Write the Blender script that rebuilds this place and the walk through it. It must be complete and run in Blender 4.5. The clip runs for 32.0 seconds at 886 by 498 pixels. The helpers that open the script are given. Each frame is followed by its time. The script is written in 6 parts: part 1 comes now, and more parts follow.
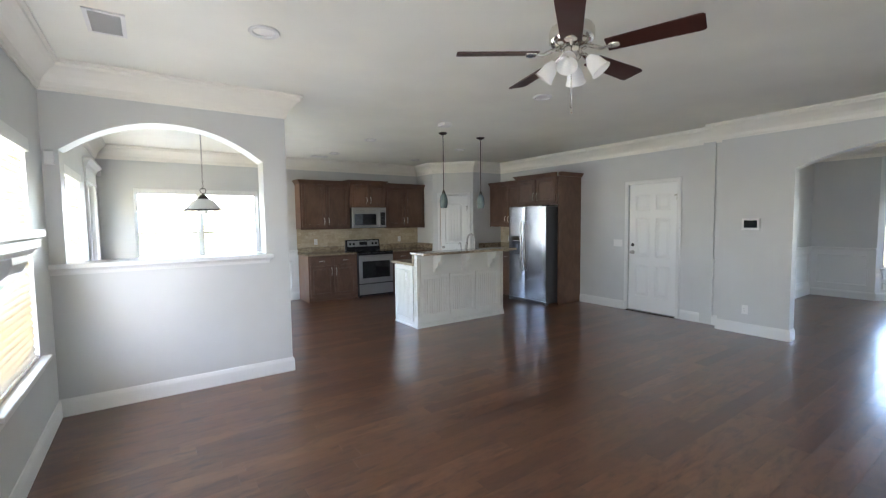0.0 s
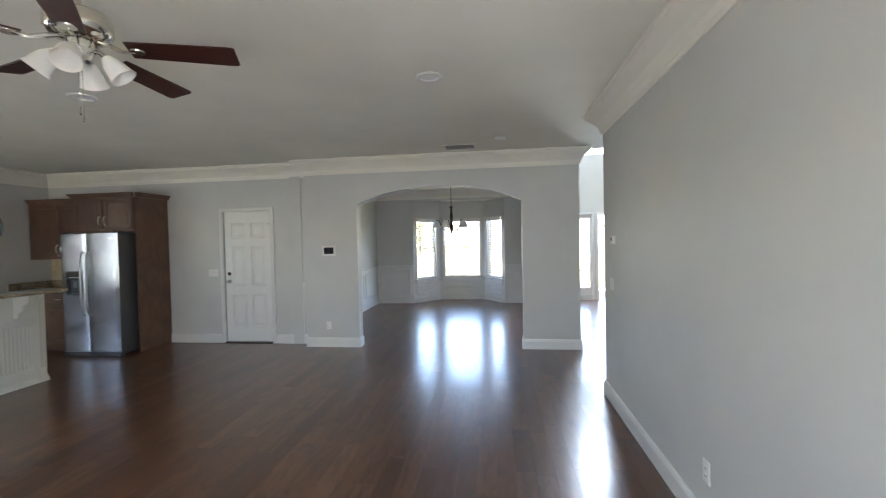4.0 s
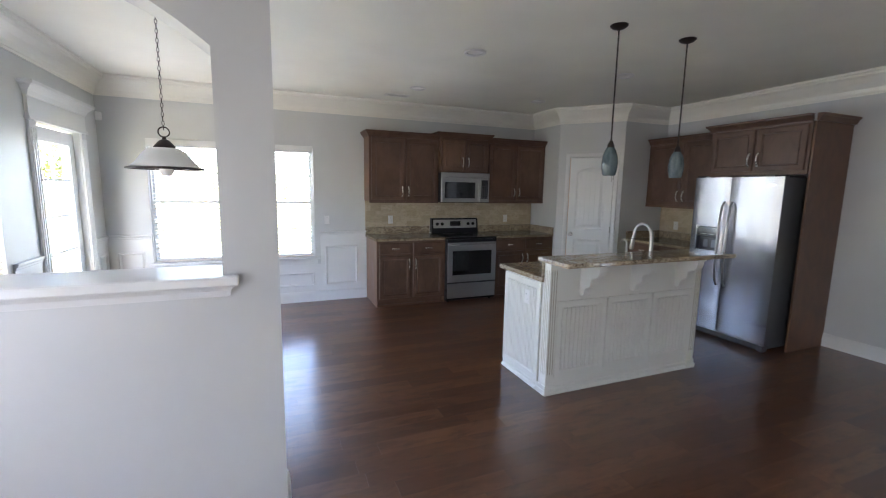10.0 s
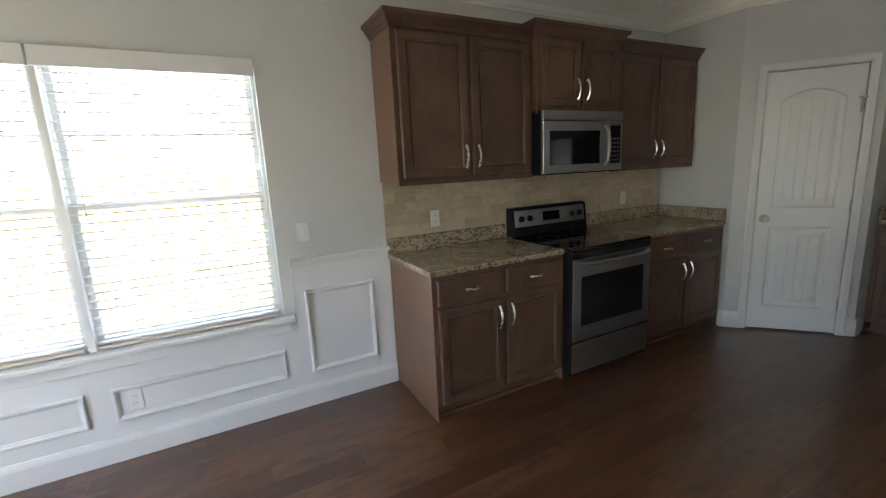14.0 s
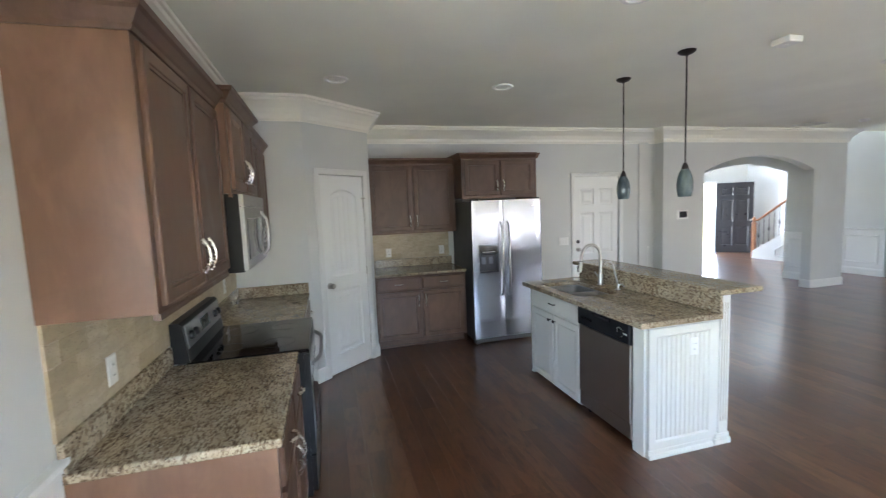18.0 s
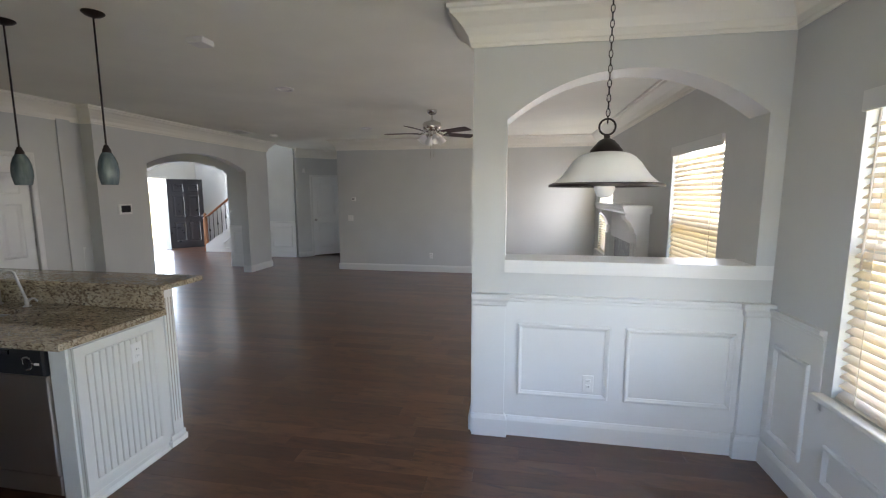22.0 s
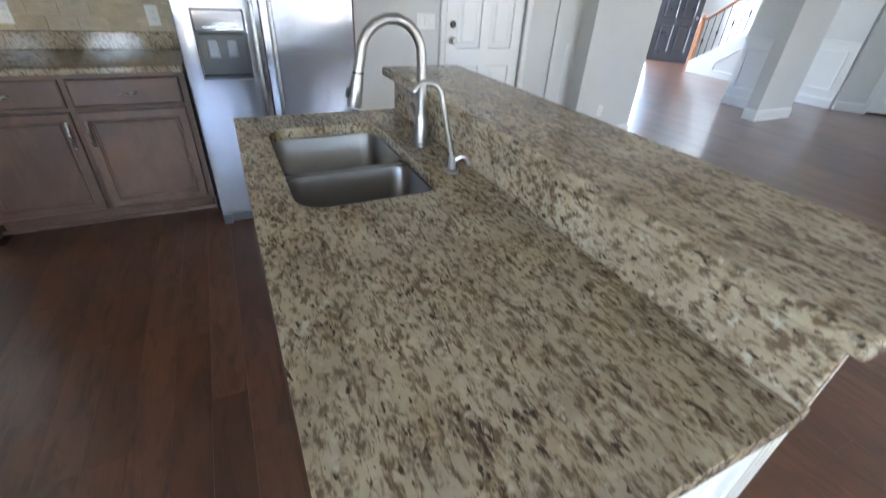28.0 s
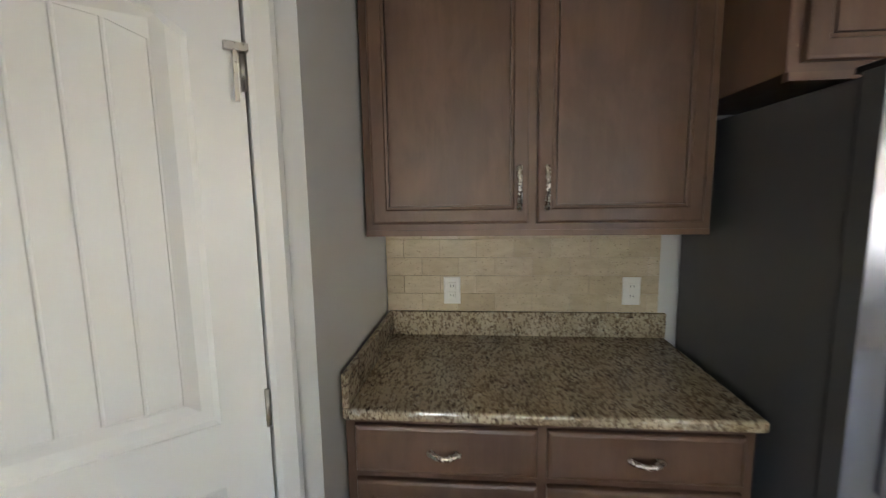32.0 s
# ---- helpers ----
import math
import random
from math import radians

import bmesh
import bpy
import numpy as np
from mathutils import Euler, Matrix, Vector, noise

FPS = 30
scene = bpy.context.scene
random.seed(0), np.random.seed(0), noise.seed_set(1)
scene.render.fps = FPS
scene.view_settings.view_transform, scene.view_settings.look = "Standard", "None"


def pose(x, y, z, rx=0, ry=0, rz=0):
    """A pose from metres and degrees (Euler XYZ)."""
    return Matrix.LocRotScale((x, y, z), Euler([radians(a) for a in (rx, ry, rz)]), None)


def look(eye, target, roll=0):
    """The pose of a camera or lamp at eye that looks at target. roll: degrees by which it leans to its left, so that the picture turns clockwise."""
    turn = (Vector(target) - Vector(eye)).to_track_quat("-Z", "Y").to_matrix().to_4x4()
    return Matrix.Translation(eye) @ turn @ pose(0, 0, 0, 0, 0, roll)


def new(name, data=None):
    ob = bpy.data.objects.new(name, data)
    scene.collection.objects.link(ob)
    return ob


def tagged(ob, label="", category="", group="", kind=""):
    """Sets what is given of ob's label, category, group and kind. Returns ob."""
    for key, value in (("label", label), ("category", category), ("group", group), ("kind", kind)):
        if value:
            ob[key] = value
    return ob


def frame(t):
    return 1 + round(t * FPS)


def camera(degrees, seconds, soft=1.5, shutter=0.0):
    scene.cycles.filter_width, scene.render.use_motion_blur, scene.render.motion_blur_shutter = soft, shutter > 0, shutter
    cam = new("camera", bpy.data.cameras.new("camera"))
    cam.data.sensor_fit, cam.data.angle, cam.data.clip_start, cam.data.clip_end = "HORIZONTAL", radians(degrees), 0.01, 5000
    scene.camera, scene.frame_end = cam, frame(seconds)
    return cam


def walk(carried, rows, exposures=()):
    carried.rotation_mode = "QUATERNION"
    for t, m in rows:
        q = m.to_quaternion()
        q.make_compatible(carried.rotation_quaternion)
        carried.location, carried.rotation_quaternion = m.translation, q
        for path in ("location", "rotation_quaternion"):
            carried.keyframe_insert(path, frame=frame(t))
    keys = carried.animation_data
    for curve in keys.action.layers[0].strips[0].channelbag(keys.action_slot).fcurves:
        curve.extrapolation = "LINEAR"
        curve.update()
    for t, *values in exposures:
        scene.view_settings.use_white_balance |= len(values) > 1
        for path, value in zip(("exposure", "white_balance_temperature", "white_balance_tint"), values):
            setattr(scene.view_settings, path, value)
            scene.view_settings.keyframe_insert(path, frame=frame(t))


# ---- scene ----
PATH = [
    (0, (1.547, 1.554, 1.508), (2.676, 3.2, 1.375), -0.7),
    (0.5, (1.526, 1.601, 1.566), (2.67, 3.241, 1.553), -1.0),
    (1, (1.56, 1.606, 1.549), (2.71, 3.242, 1.557), -1.0),
    (1.5, (1.619, 1.589, 1.556), (2.92, 3.108, 1.56), -1.2),
    (2, (1.685, 1.55, 1.561), (3.194, 2.863, 1.558), -1.4),
    (2.5, (1.749, 1.492, 1.568), (3.463, 2.522, 1.551), -1.4),
    (3, (1.797, 1.426, 1.548), (3.646, 2.189, 1.525), -1.3),
    (3.5, (1.842, 1.383, 1.554), (3.78, 1.877, 1.52), -1.3),
    (5.5, (1.862, 1.257, 1.524), (3.859, 1.163, 1.459), -1.0),
    (6, (1.870, 1.301, 1.521), (3.850, 1.570, 1.438), -1.0),
    (6.5, (1.899, 1.424, 1.466), (3.656, 2.36, 1.282), -0.6),
    (7, (1.96, 1.698, 1.5), (3.541, 2.901, 1.268), -0.1),
    (7.5, (2.083, 1.977, 1.528), (3.575, 3.283, 1.263), 0.1),
    (8, (2.29, 2.307, 1.545), (3.558, 3.829, 1.274), 0.2),
    (8.5, (2.373, 2.734, 1.551), (3.432, 4.409, 1.275), 0.5),
    (9, (2.458, 3.133, 1.573), (3.406, 4.871, 1.293), 0.4),
    (9.5, (2.604, 3.59, 1.558), (3.427, 5.393, 1.291), 0.9),
    (10, (2.654, 4.039, 1.571), (3.4, 5.873, 1.289), 1.0),
    (10.5, (2.751, 4.461, 1.585), (3.459, 6.309, 1.301), 0.3),
    (11, (2.855, 4.906, 1.637), (3.470, 6.787, 1.345), 0.4),
    (11.5, (2.889, 5.359, 1.565), (3.452, 7.258, 1.286), 0.3),
    (12, (2.946, 5.772, 1.578), (3.471, 7.679, 1.273), -0.0),
    (12.5, (3.005, 6.219, 1.609), (3.481, 8.132, 1.271), -0.2),
    (13, (2.990, 6.583, 1.480), (3.462, 8.500, 1.170), -1.1),
    (13.5, (2.979, 6.953, 1.468), (3.645, 8.808, 1.133), -3.1),
    (15.5, (2.739, 8.551, 1.503), (4.401, 9.503, 0.929), 0.9),
    (16, (2.688, 8.832, 1.525), (4.551, 9.218, 0.908), -2.5),
    (16.5, (2.542, 8.906, 1.614), (4.484, 8.941, 1.136), -2.5),
    (17, (2.388, 8.989, 1.7), (4.373, 8.929, 1.457), -2.7),
    (17.5, (2.369, 9.119, 1.695), (4.345, 8.875, 1.513), -2.9),
    (18, (2.388, 9.161, 1.684), (4.308, 8.638, 1.487), -2.3),
    (18.5, (2.405, 9.141, 1.674), (4.205, 8.293, 1.471), -1.4),
    (19, (2.397, 9.095, 1.667), (3.99, 7.904, 1.462), -0.6),
    (19.5, (2.377, 9.049, 1.666), (3.737, 7.597, 1.455), -0.1),
    (20, (2.369, 9.003, 1.666), (3.45, 7.335, 1.445), -0.4),
    (20.5, (2.375, 8.969, 1.655), (3.138, 7.135, 1.418), -0.2),
    (21, (2.387, 8.955, 1.651), (2.917, 7.042, 1.401), -0.1),
    (21.5, (2.399, 8.935, 1.653), (2.706, 6.975, 1.399), 0.1),
    (22, (2.400, 8.937, 1.632), (2.735, 6.983, 1.373), 0.0),
    (22.5, (2.41, 8.881, 1.637), (3.276, 7.101, 1.348), -0.6),
    (23, (2.439, 8.732, 1.619), (3.755, 7.281, 1.214), -0.8),
    (23.5, (2.728, 8.539, 1.563), (4.059, 7.156, 1.003), 1.4),
    (24, (3.02, 8.331, 1.557), (4.342, 6.976, 0.914), 1.2),
    (24.5, (3.286, 8.037, 1.536), (4.632, 6.738, 0.828), 2.0),
    (25, (3.635, 7.849, 1.486), (4.961, 6.597, 0.666), 3.4),
    (25.5, (3.942, 7.674, 1.405), (5.186, 6.542, 0.322), 4.0),
    (27.5, (4.421, 7.303, 1.285), (5.724, 6.582, -0.051), 3.9),
    (28, (4.433, 7.321, 1.386), (5.937, 6.546, 0.319), 3.5),
    (28.5, (4.426, 7.366, 1.456), (6.145, 6.721, 0.665), 3.0),
    (29, (4.466, 7.487, 1.517), (6.343, 7.111, 0.939), 2.4),
    (29.5, (4.618, 7.624, 1.584), (6.58, 7.405, 1.267), 1.7),
    (30, (4.89, 7.673, 1.566), (6.868, 7.629, 1.275), 1.3),
    (30.5, (5.195, 7.755, 1.572), (7.170, 7.885, 1.294), 0.9),
    (31, (5.506, 7.936, 1.558), (7.481, 8.112, 1.292), 1.0),
    (31.5, (5.875, 8.075, 1.545), (7.845, 8.268, 1.252), 0.0),
    (32, (6.246, 8.261, 1.513), (8.220, 8.440, 1.248), -0.9),
]
cam = camera(92.4, 32.0, soft=1.1, shutter=0.3)
walk(cam, [(t, look(eye, target, roll)) for t, eye, target, roll in PATH], exposures=[(0, 4.60, 6300, 12.5), (2, 4.36, 6400, 11.0), (6, 4.33, 6600, 12.5), (7, 4.70, 6450, 13.0), (8, 4.64, 6550, 12.3), (10, 4.26, 6250, 17.0), (12, 4.36, 6150, 15.0), (13, 3.72, 6450, 12.0), (14, 4.02, 6900, 12.0), (16, 4.97, 7300, 15.0), (17.5, 4.80, 6550, 13.0), (19, 4.86, 6380, 12.5), (20, 4.48, 6550, 14.0), (21, 4.17, 6700, 15.5), (22, 3.76, 6800, 16.0), (22.6, 4.12, 6900, 13.6), (23.4, 4.80, 6860, 11.6), (25, 5.07, 6450, 11.5), (28, 5.23, 6080, 13.0), (31, 5.14, 6600, 14.0), (32, 5.07, 7000, 14.0)])

# ---- world, sun and daylight ----
world = bpy.data.worlds.new("sky")
scene.world = world
world.use_nodes = True
wn = world.node_tree.nodes
sky = wn.new("ShaderNodeTexSky")
sky.sky_type, sky.sun_disc = "NISHITA", False
sky.sun_elevation, sky.sun_rotation = radians(50), radians(199)
world.node_tree.links.new(sky.outputs[0], wn["Background"].inputs[0])
wn["Background"].inputs[1].default_value = 0.15

sun = new("sun", bpy.data.lights.new("sun", "SUN"))
sun.data.energy, sun.data.angle, sun.data.color = 5.0, radians(0.5), (1.0, 0.93, 0.82)
sun.matrix_world = look((-3.5, -10, 12.6), (0, 0, 0))


def daylight(x, y, z, towards, width, height, watts, colour=(0.90, 0.93, 1.0)):
    """The sky's light that comes in at a window's opening."""
    lamp = new("window_daylight", bpy.data.lights.new("window_daylight", "AREA"))
    lamp.data.shape, lamp.data.size, lamp.data.size_y = "RECTANGLE", width, height
    lamp.data.energy, lamp.data.color = watts, colour
    lamp.matrix_world = look((x, y, z), (x + towards[0], y + towards[1], z + towards[2]))
    return lamp



EASTSKY, NORTHSKY, DOORSKY = (0.40, 0.55, 1.0), (0.46, 0.63, 1.0), (0.70, 0.82, 1.0)
daylight(1.80, 10.145, 1.34, (0, -1, 0.1), 0.84, 1.34, 1.15, NORTHSKY)
daylight(2.73, 10.145, 1.34, (0, -1, 0.1), 0.80, 1.34, 1.15, NORTHSKY)
daylight(0.90, 7.35, 1.37, (1, 0, 0.5), 1.2, 1.36, 0.66)
daylight(0.80, 9.05, 1.08, (1, 0, 0.3), 0.7, 1.7, 0.5)
daylight(0.90, 4.89, 1.35, (1, 0, 0.4), 1.0, 1.4, 1.6)
daylight(0.745, 1.25, 1.35, (1, 0.35, 0.6), 1.0, 1.4, 5.0)
daylight(12.80, 2.24, 1.33, (-1, 0, 0), 0.90, 1.4, 0.75, EASTSKY)
daylight(12.45, 3.18, 1.33, (-0.66, -0.75, 0), 0.6, 1.4, 0.32, EASTSKY)
daylight(12.45, 1.34, 1.33, (-0.61, 0.79, 0), 0.6, 1.4, 0.32, EASTSKY)
daylight(12.44, -1.53, 1.05, (-1, 0, 0.1), 0.85, 1.95, 4.2, DOORSKY)
# Added lamp at an assumed, unseen upper opening; it brightens the foyer walls.
daylight(12.40, -1.25, 4.1, (-1, 0, -0.4), 1.2, 1.4, 11, DOORSKY)


# ---- materials ----
def material(name, colour, rough=0.5, metal=0.0, spec=0.5):
    m = bpy.data.materials.new(name)
    m.use_nodes = True
    b = m.node_tree.nodes["Principled BSDF"]
    b.inputs["Base Color"].default_value = (*colour, 1)
    b.inputs["Roughness"].default_value, b.inputs["Metallic"].default_value = rough, metal
    b.inputs["Specular IOR Level"].default_value = spec
    return m


def nodes_of(m):
    t = m.node_tree
    return t, t.nodes["Principled BSDF"]


def coords(t, scale=(1, 1, 1), turn=(0, 0, 0), own=False):
    """Places in metres, of the world or of the object."""
    mp = t.nodes.new("ShaderNodeMapping")
    mp.inputs["Scale"].default_value, mp.inputs["Rotation"].default_value = scale, turn
    if own:
        src = t.nodes.new("ShaderNodeTexCoord").outputs["Object"]
    else:
        src = t.nodes.new("ShaderNodeNewGeometry").outputs["Position"]
    t.links.new(src, mp.inputs["Vector"])
    return mp.outputs["Vector"]


def noise_of(t, vec, scale, detail=3.0, rough=0.5, distortion=0.0):
    n = t.nodes.new("ShaderNodeTexNoise")
    n.inputs["Scale"].default_value, n.inputs["Detail"].default_value = scale, detail
    n.inputs["Roughness"].default_value, n.inputs["Distortion"].default_value = rough, distortion
    t.links.new(vec, n.inputs["Vector"])
    return n.outputs["Fac"]


def ramp(t, fac, stops):
    r = t.nodes.new("ShaderNodeValToRGB")
    while len(r.color_ramp.elements) < len(stops):
        r.color_ramp.elements.new(0.5)
    for e, (at, c) in zip(r.color_ramp.elements, stops):
        e.position, e.color = at, (*c, 1) if len(c) == 3 else c
    t.links.new(fac, r.inputs["Fac"])
    return r.outputs["Color"]


def mixed(t, fac, a, b, mode="MIX"):
    n = t.nodes.new("ShaderNodeMix")
    n.data_type, n.blend_type = "RGBA", mode
    for sock, v in ((n.inputs[0], fac), (n.inputs[6], a), (n.inputs[7], b)):
        if isinstance(v, (int, float)):
            sock.default_value = v
        elif isinstance(v, tuple):
            sock.default_value = (*v, 1)
        else:
            t.links.new(v, sock)
    return n.outputs[2]


def span(t, v, lo, hi, a=0.0, b=1.0):
    n = t.nodes.new("ShaderNodeMapRange")
    for i, x in enumerate((lo, hi, a, b)):
        n.inputs[i + 1].default_value = x
    t.links.new(v, n.inputs[0])
    return n.outputs[0]


def bump(t, b, height, strength=0.1, distance=0.002):
    n = t.nodes.new("ShaderNodeBump")
    n.inputs["Strength"].default_value, n.inputs["Distance"].default_value = strength, distance
    t.links.new(height, n.inputs["Height"])
    t.links.new(n.outputs[0], b.inputs["Normal"])


def painted(name, colour, rough, grain=220.0, strength=0.12, blotch=0.04):
    """Rolled or brushed paint: fine stipple, faint large unevenness."""
    m = material(name, colour, rough)
    t, b = nodes_of(m)
    v = coords(t)
    big = noise_of(t, v, 1.3, 3)
    dark = tuple(c * (1 - 2 * blotch) for c in colour)
    t.links.new(mixed(t, span(t, big, 0.3, 0.7), dark, colour), b.inputs["Base Color"])
    t.links.new(span(t, noise_of(t, v, 6, 2), 0.3, 0.7, rough - 0.03, rough + 0.03), b.inputs["Roughness"])
    if strength > 0.05:
        bump(t, b, noise_of(t, v, grain, 2), strength, 0.001)
    return m


def floor_wood(name, joined):
    """Dark-stained maple planks, semi-gloss, each with its own tone."""
    m = material(name, (0.06, 0.026, 0.016), 0.2, 0, 0.5)
    t, b = nodes_of(m)
    if joined:
        own = t.nodes.new("ShaderNodeNewGeometry").outputs["Random Per Island"]
    else:
        own = t.nodes.new("ShaderNodeObjectInfo").outputs["Random"]
    tone = ramp(t, own, [(0.0, (0.082, 0.030, 0.014)), (0.3, (0.116, 0.046, 0.021)), (0.75, (0.140, 0.058, 0.027)), (1.0, (0.168, 0.075, 0.037))])
    scaled = t.nodes.new("ShaderNodeMath")
    scaled.operation = "MULTIPLY"
    scaled.inputs[1].default_value = 37.0
    t.links.new(own, scaled.inputs[0])

    def shifted(scale):
        add = t.nodes.new("ShaderNodeVectorMath")
        add.operation = "ADD"
        t.links.new(coords(t, scale), add.inputs[0])
        t.links.new(scaled.outputs[0], add.inputs[1])
        return add.outputs[0]

    grain = noise_of(t, shifted((3.0, 22, 1)), 2.0, 3, 0.55)
    blotch = noise_of(t, shifted((2.6, 9.0, 1)), 1.7, 4, 0.65, 0.5)
    c = mixed(t, span(t, blotch, 0.26, 0.55), (0.048, 0.019, 0.011), tone)
    c = mixed(t, span(t, grain, 0.35, 0.75, 0.0, 0.22), c, (0.055, 0.023, 0.013))
    t.links.new(c, b.inputs["Base Color"])
    t.links.new(span(t, blotch, 0.3, 0.7, 0.30, 0.36), b.inputs["Roughness"])
    b.inputs["Coat Weight"].default_value, b.inputs["Coat IOR"].default_value = 0.72, 1.48
    worn = noise_of(t, coords(t), 2.1, 4, 0.6)
    t.links.new(span(t, worn, 0.3, 0.7, 0.13, 0.21), b.inputs["Coat Roughness"])
    wave = t.nodes.new("ShaderNodeBump")
    wave.inputs["Strength"].default_value, wave.inputs["Distance"].default_value = 0.22, 0.004
    t.links.new(noise_of(t, shifted((4.0, 14, 1)), 1.5, 2, 0.5), wave.inputs["Height"])
    t.links.new(wave.outputs[0], b.inputs["Normal"])
    t.links.new(wave.outputs[0], b.inputs["Coat Normal"])
    return m


def cabinet_wood(name, light, dark):
    m = material(name, light, 0.38)
    t, b = nodes_of(m)
    v = coords(t, (8, 8, 1.0))
    grain = noise_of(t, v, 6, 5, 0.6, 0.6)
    patch = noise_of(t, coords(t, (1.2, 1.2, 0.7)), 5.0, 4, 0.6, 0.5)
    mid = tuple((a + b) / 2 for a, b in zip(light, dark))
    c = mixed(t, span(t, grain, 0.25, 0.75), mid, light)
    c = mixed(t, span(t, patch, 0.25, 0.5, 0.55, 0), c, dark)
    c = mixed(t, span(t, patch, 0.45, 0.75, 0, 0.6), c, tuple(min(1, x * 1.5) for x in light))
    own = t.nodes.new("ShaderNodeObjectInfo").outputs["Random"]
    c = mixed(t, 1.0, c, ramp(t, own, [(0.0, (0.84, 0.82, 0.82)), (0.6, (1.0, 1.0, 1.0)), (1.0, (1.22, 1.18, 1.08))]), "MULTIPLY")
    t.links.new(c, b.inputs["Base Color"])
    t.links.new(span(t, patch, 0.3, 0.7, 0.32, 0.48), b.inputs["Roughness"])
    bump(t, b, grain, 0.05, 0.001)
    return m


def granite(name):
    m = material(name, (0.4, 0.33, 0.22), 0.09)
    t, b = nodes_of(m)
    v = coords(t, (1.0, 1.0, 1.0), (0, 0, 0.5))
    stretch = coords(t, (0.55, 1.35, 1.0), (0.3, 0.2, 0.9))
    base = ramp(t, noise_of(t, v, 9, 5, 0.6), [(0.3, (0.31, 0.245, 0.165)), (0.5, (0.405, 0.33, 0.228)), (0.72, (0.51, 0.435, 0.315))])
    drift = noise_of(t, coords(t, (0.7, 1.3, 1.0), (0.2, 0.4, 0.7)), 15, 3, 0.6)

    def gathered(v):
        add = t.nodes.new("ShaderNodeMath")
        add.operation = "MULTIPLY_ADD"
        t.links.new(drift, add.inputs[0])
        add.inputs[1].default_value = 0.28
        t.links.new(v, add.inputs[2])
        return add.outputs[0]

    fleck = span(t, gathered(noise_of(t, stretch, 72, 4, 0.62, 0.3)), 0.60, 0.75)
    c = mixed(t, fleck, base, (0.17, 0.120, 0.076))
    dark = span(t, gathered(noise_of(t, stretch, 84, 3, 0.55, 0.4)), 0.735, 0.81)
    c = mixed(t, dark, c, (0.075, 0.052, 0.036))
    pale = span(t, noise_of(t, v, 55, 3, 0.5), 0.61, 0.74)
    c = mixed(t, pale, c, (0.50, 0.445, 0.35))
    t.links.new(c, b.inputs["Base Color"])
    return m


def travertine(name, shade=1.0):
    m = material(name, (0.52, 0.43, 0.30), 0.45)
    t, b = nodes_of(m)
    own = t.nodes.new("ShaderNodeObjectInfo").outputs["Random"]
    tone = ramp(t, own, [(0.0, (0.45, 0.36, 0.235)), (0.5, (0.52, 0.425, 0.29)), (1.0, (0.58, 0.49, 0.35))])
    tone = mixed(t, 1.0 - shade, tone, (0.24, 0.16, 0.085))
    cloud = noise_of(t, coords(t, (1, 1, 2.2)), 14, 5, 0.6, 0.5)
    c = mixed(t, span(t, cloud, 0.35, 0.7, 0, 0.55), tone, (0.34, 0.26, 0.165))
    pits = span(t, noise_of(t, coords(t), 130, 3), 0.64, 0.7)
    c = mixed(t, pits, c, (0.24, 0.18, 0.12))
    t.links.new(c, b.inputs["Base Color"])
    bump(t, b, pits, -0.3, 0.001)
    return m


def brushed(name, colour, rough, scale=(2, 2, 260), grain=0.0, aniso=0.0, draw=(0, 1, 0)):
    """Metal; grain: strength of fine brush lines; aniso: how far they draw the reflections out, along draw."""
    m = material(name, colour, rough, 1.0)
    t, b = nodes_of(m)
    g = noise_of(t, coords(t, scale), 3, 3)
    t.links.new(span(t, g, 0.3, 0.7, rough - 0.04, rough + 0.05), b.inputs["Roughness"])
    dents = noise_of(t, coords(t, (1.0, 1.0, 3.2)), 2.2, 2)
    if aniso:
        along = t.nodes.new("ShaderNodeCombineXYZ")
        for k in range(3):
            along.inputs[k].default_value = draw[k]
        b.inputs["Anisotropic"].default_value = aniso
        t.links.new(along.outputs[0], b.inputs["Tangent"])
    if grain:
        add = t.nodes.new("ShaderNodeMath")
        add.operation = "MULTIPLY_ADD"
        t.links.new(g, add.inputs[0])
        add.inputs[1].default_value = grain
        t.links.new(dents, add.inputs[2])
        dents = add.outputs[0]
    bump(t, b, dents, 0.18, 0.010)
    return m


def pane_glass(name):
    m = bpy.data.materials.new(name)
    m.use_nodes = True
    t = m.node_tree
    t.nodes.remove(t.nodes["Principled BSDF"])
    clear, gloss, mix, lw = (t.nodes.new("ShaderNode" + k) for k in ("BsdfTransparent", "BsdfGlossy", "MixShader", "LayerWeight"))
    gloss.inputs["Roughness"].default_value = 0.01
    lw.inputs["Blend"].default_value = 0.5
    steep = t.nodes.new("ShaderNodeMath")
    steep.operation = "POWER"
    steep.inputs[1].default_value = 5.0
    t.links.new(lw.outputs["Facing"], steep.inputs[0])
    t.links.new(span(t, steep.outputs[0], 0.0, 1.0, 0.03, 0.6), mix.inputs[0])
    t.links.new(clear.outputs[0], mix.inputs[1])
    t.links.new(gloss.outputs[0], mix.inputs[2])
    t.links.new(mix.outputs[0], t.nodes["Material Output"].inputs[0])
    return m


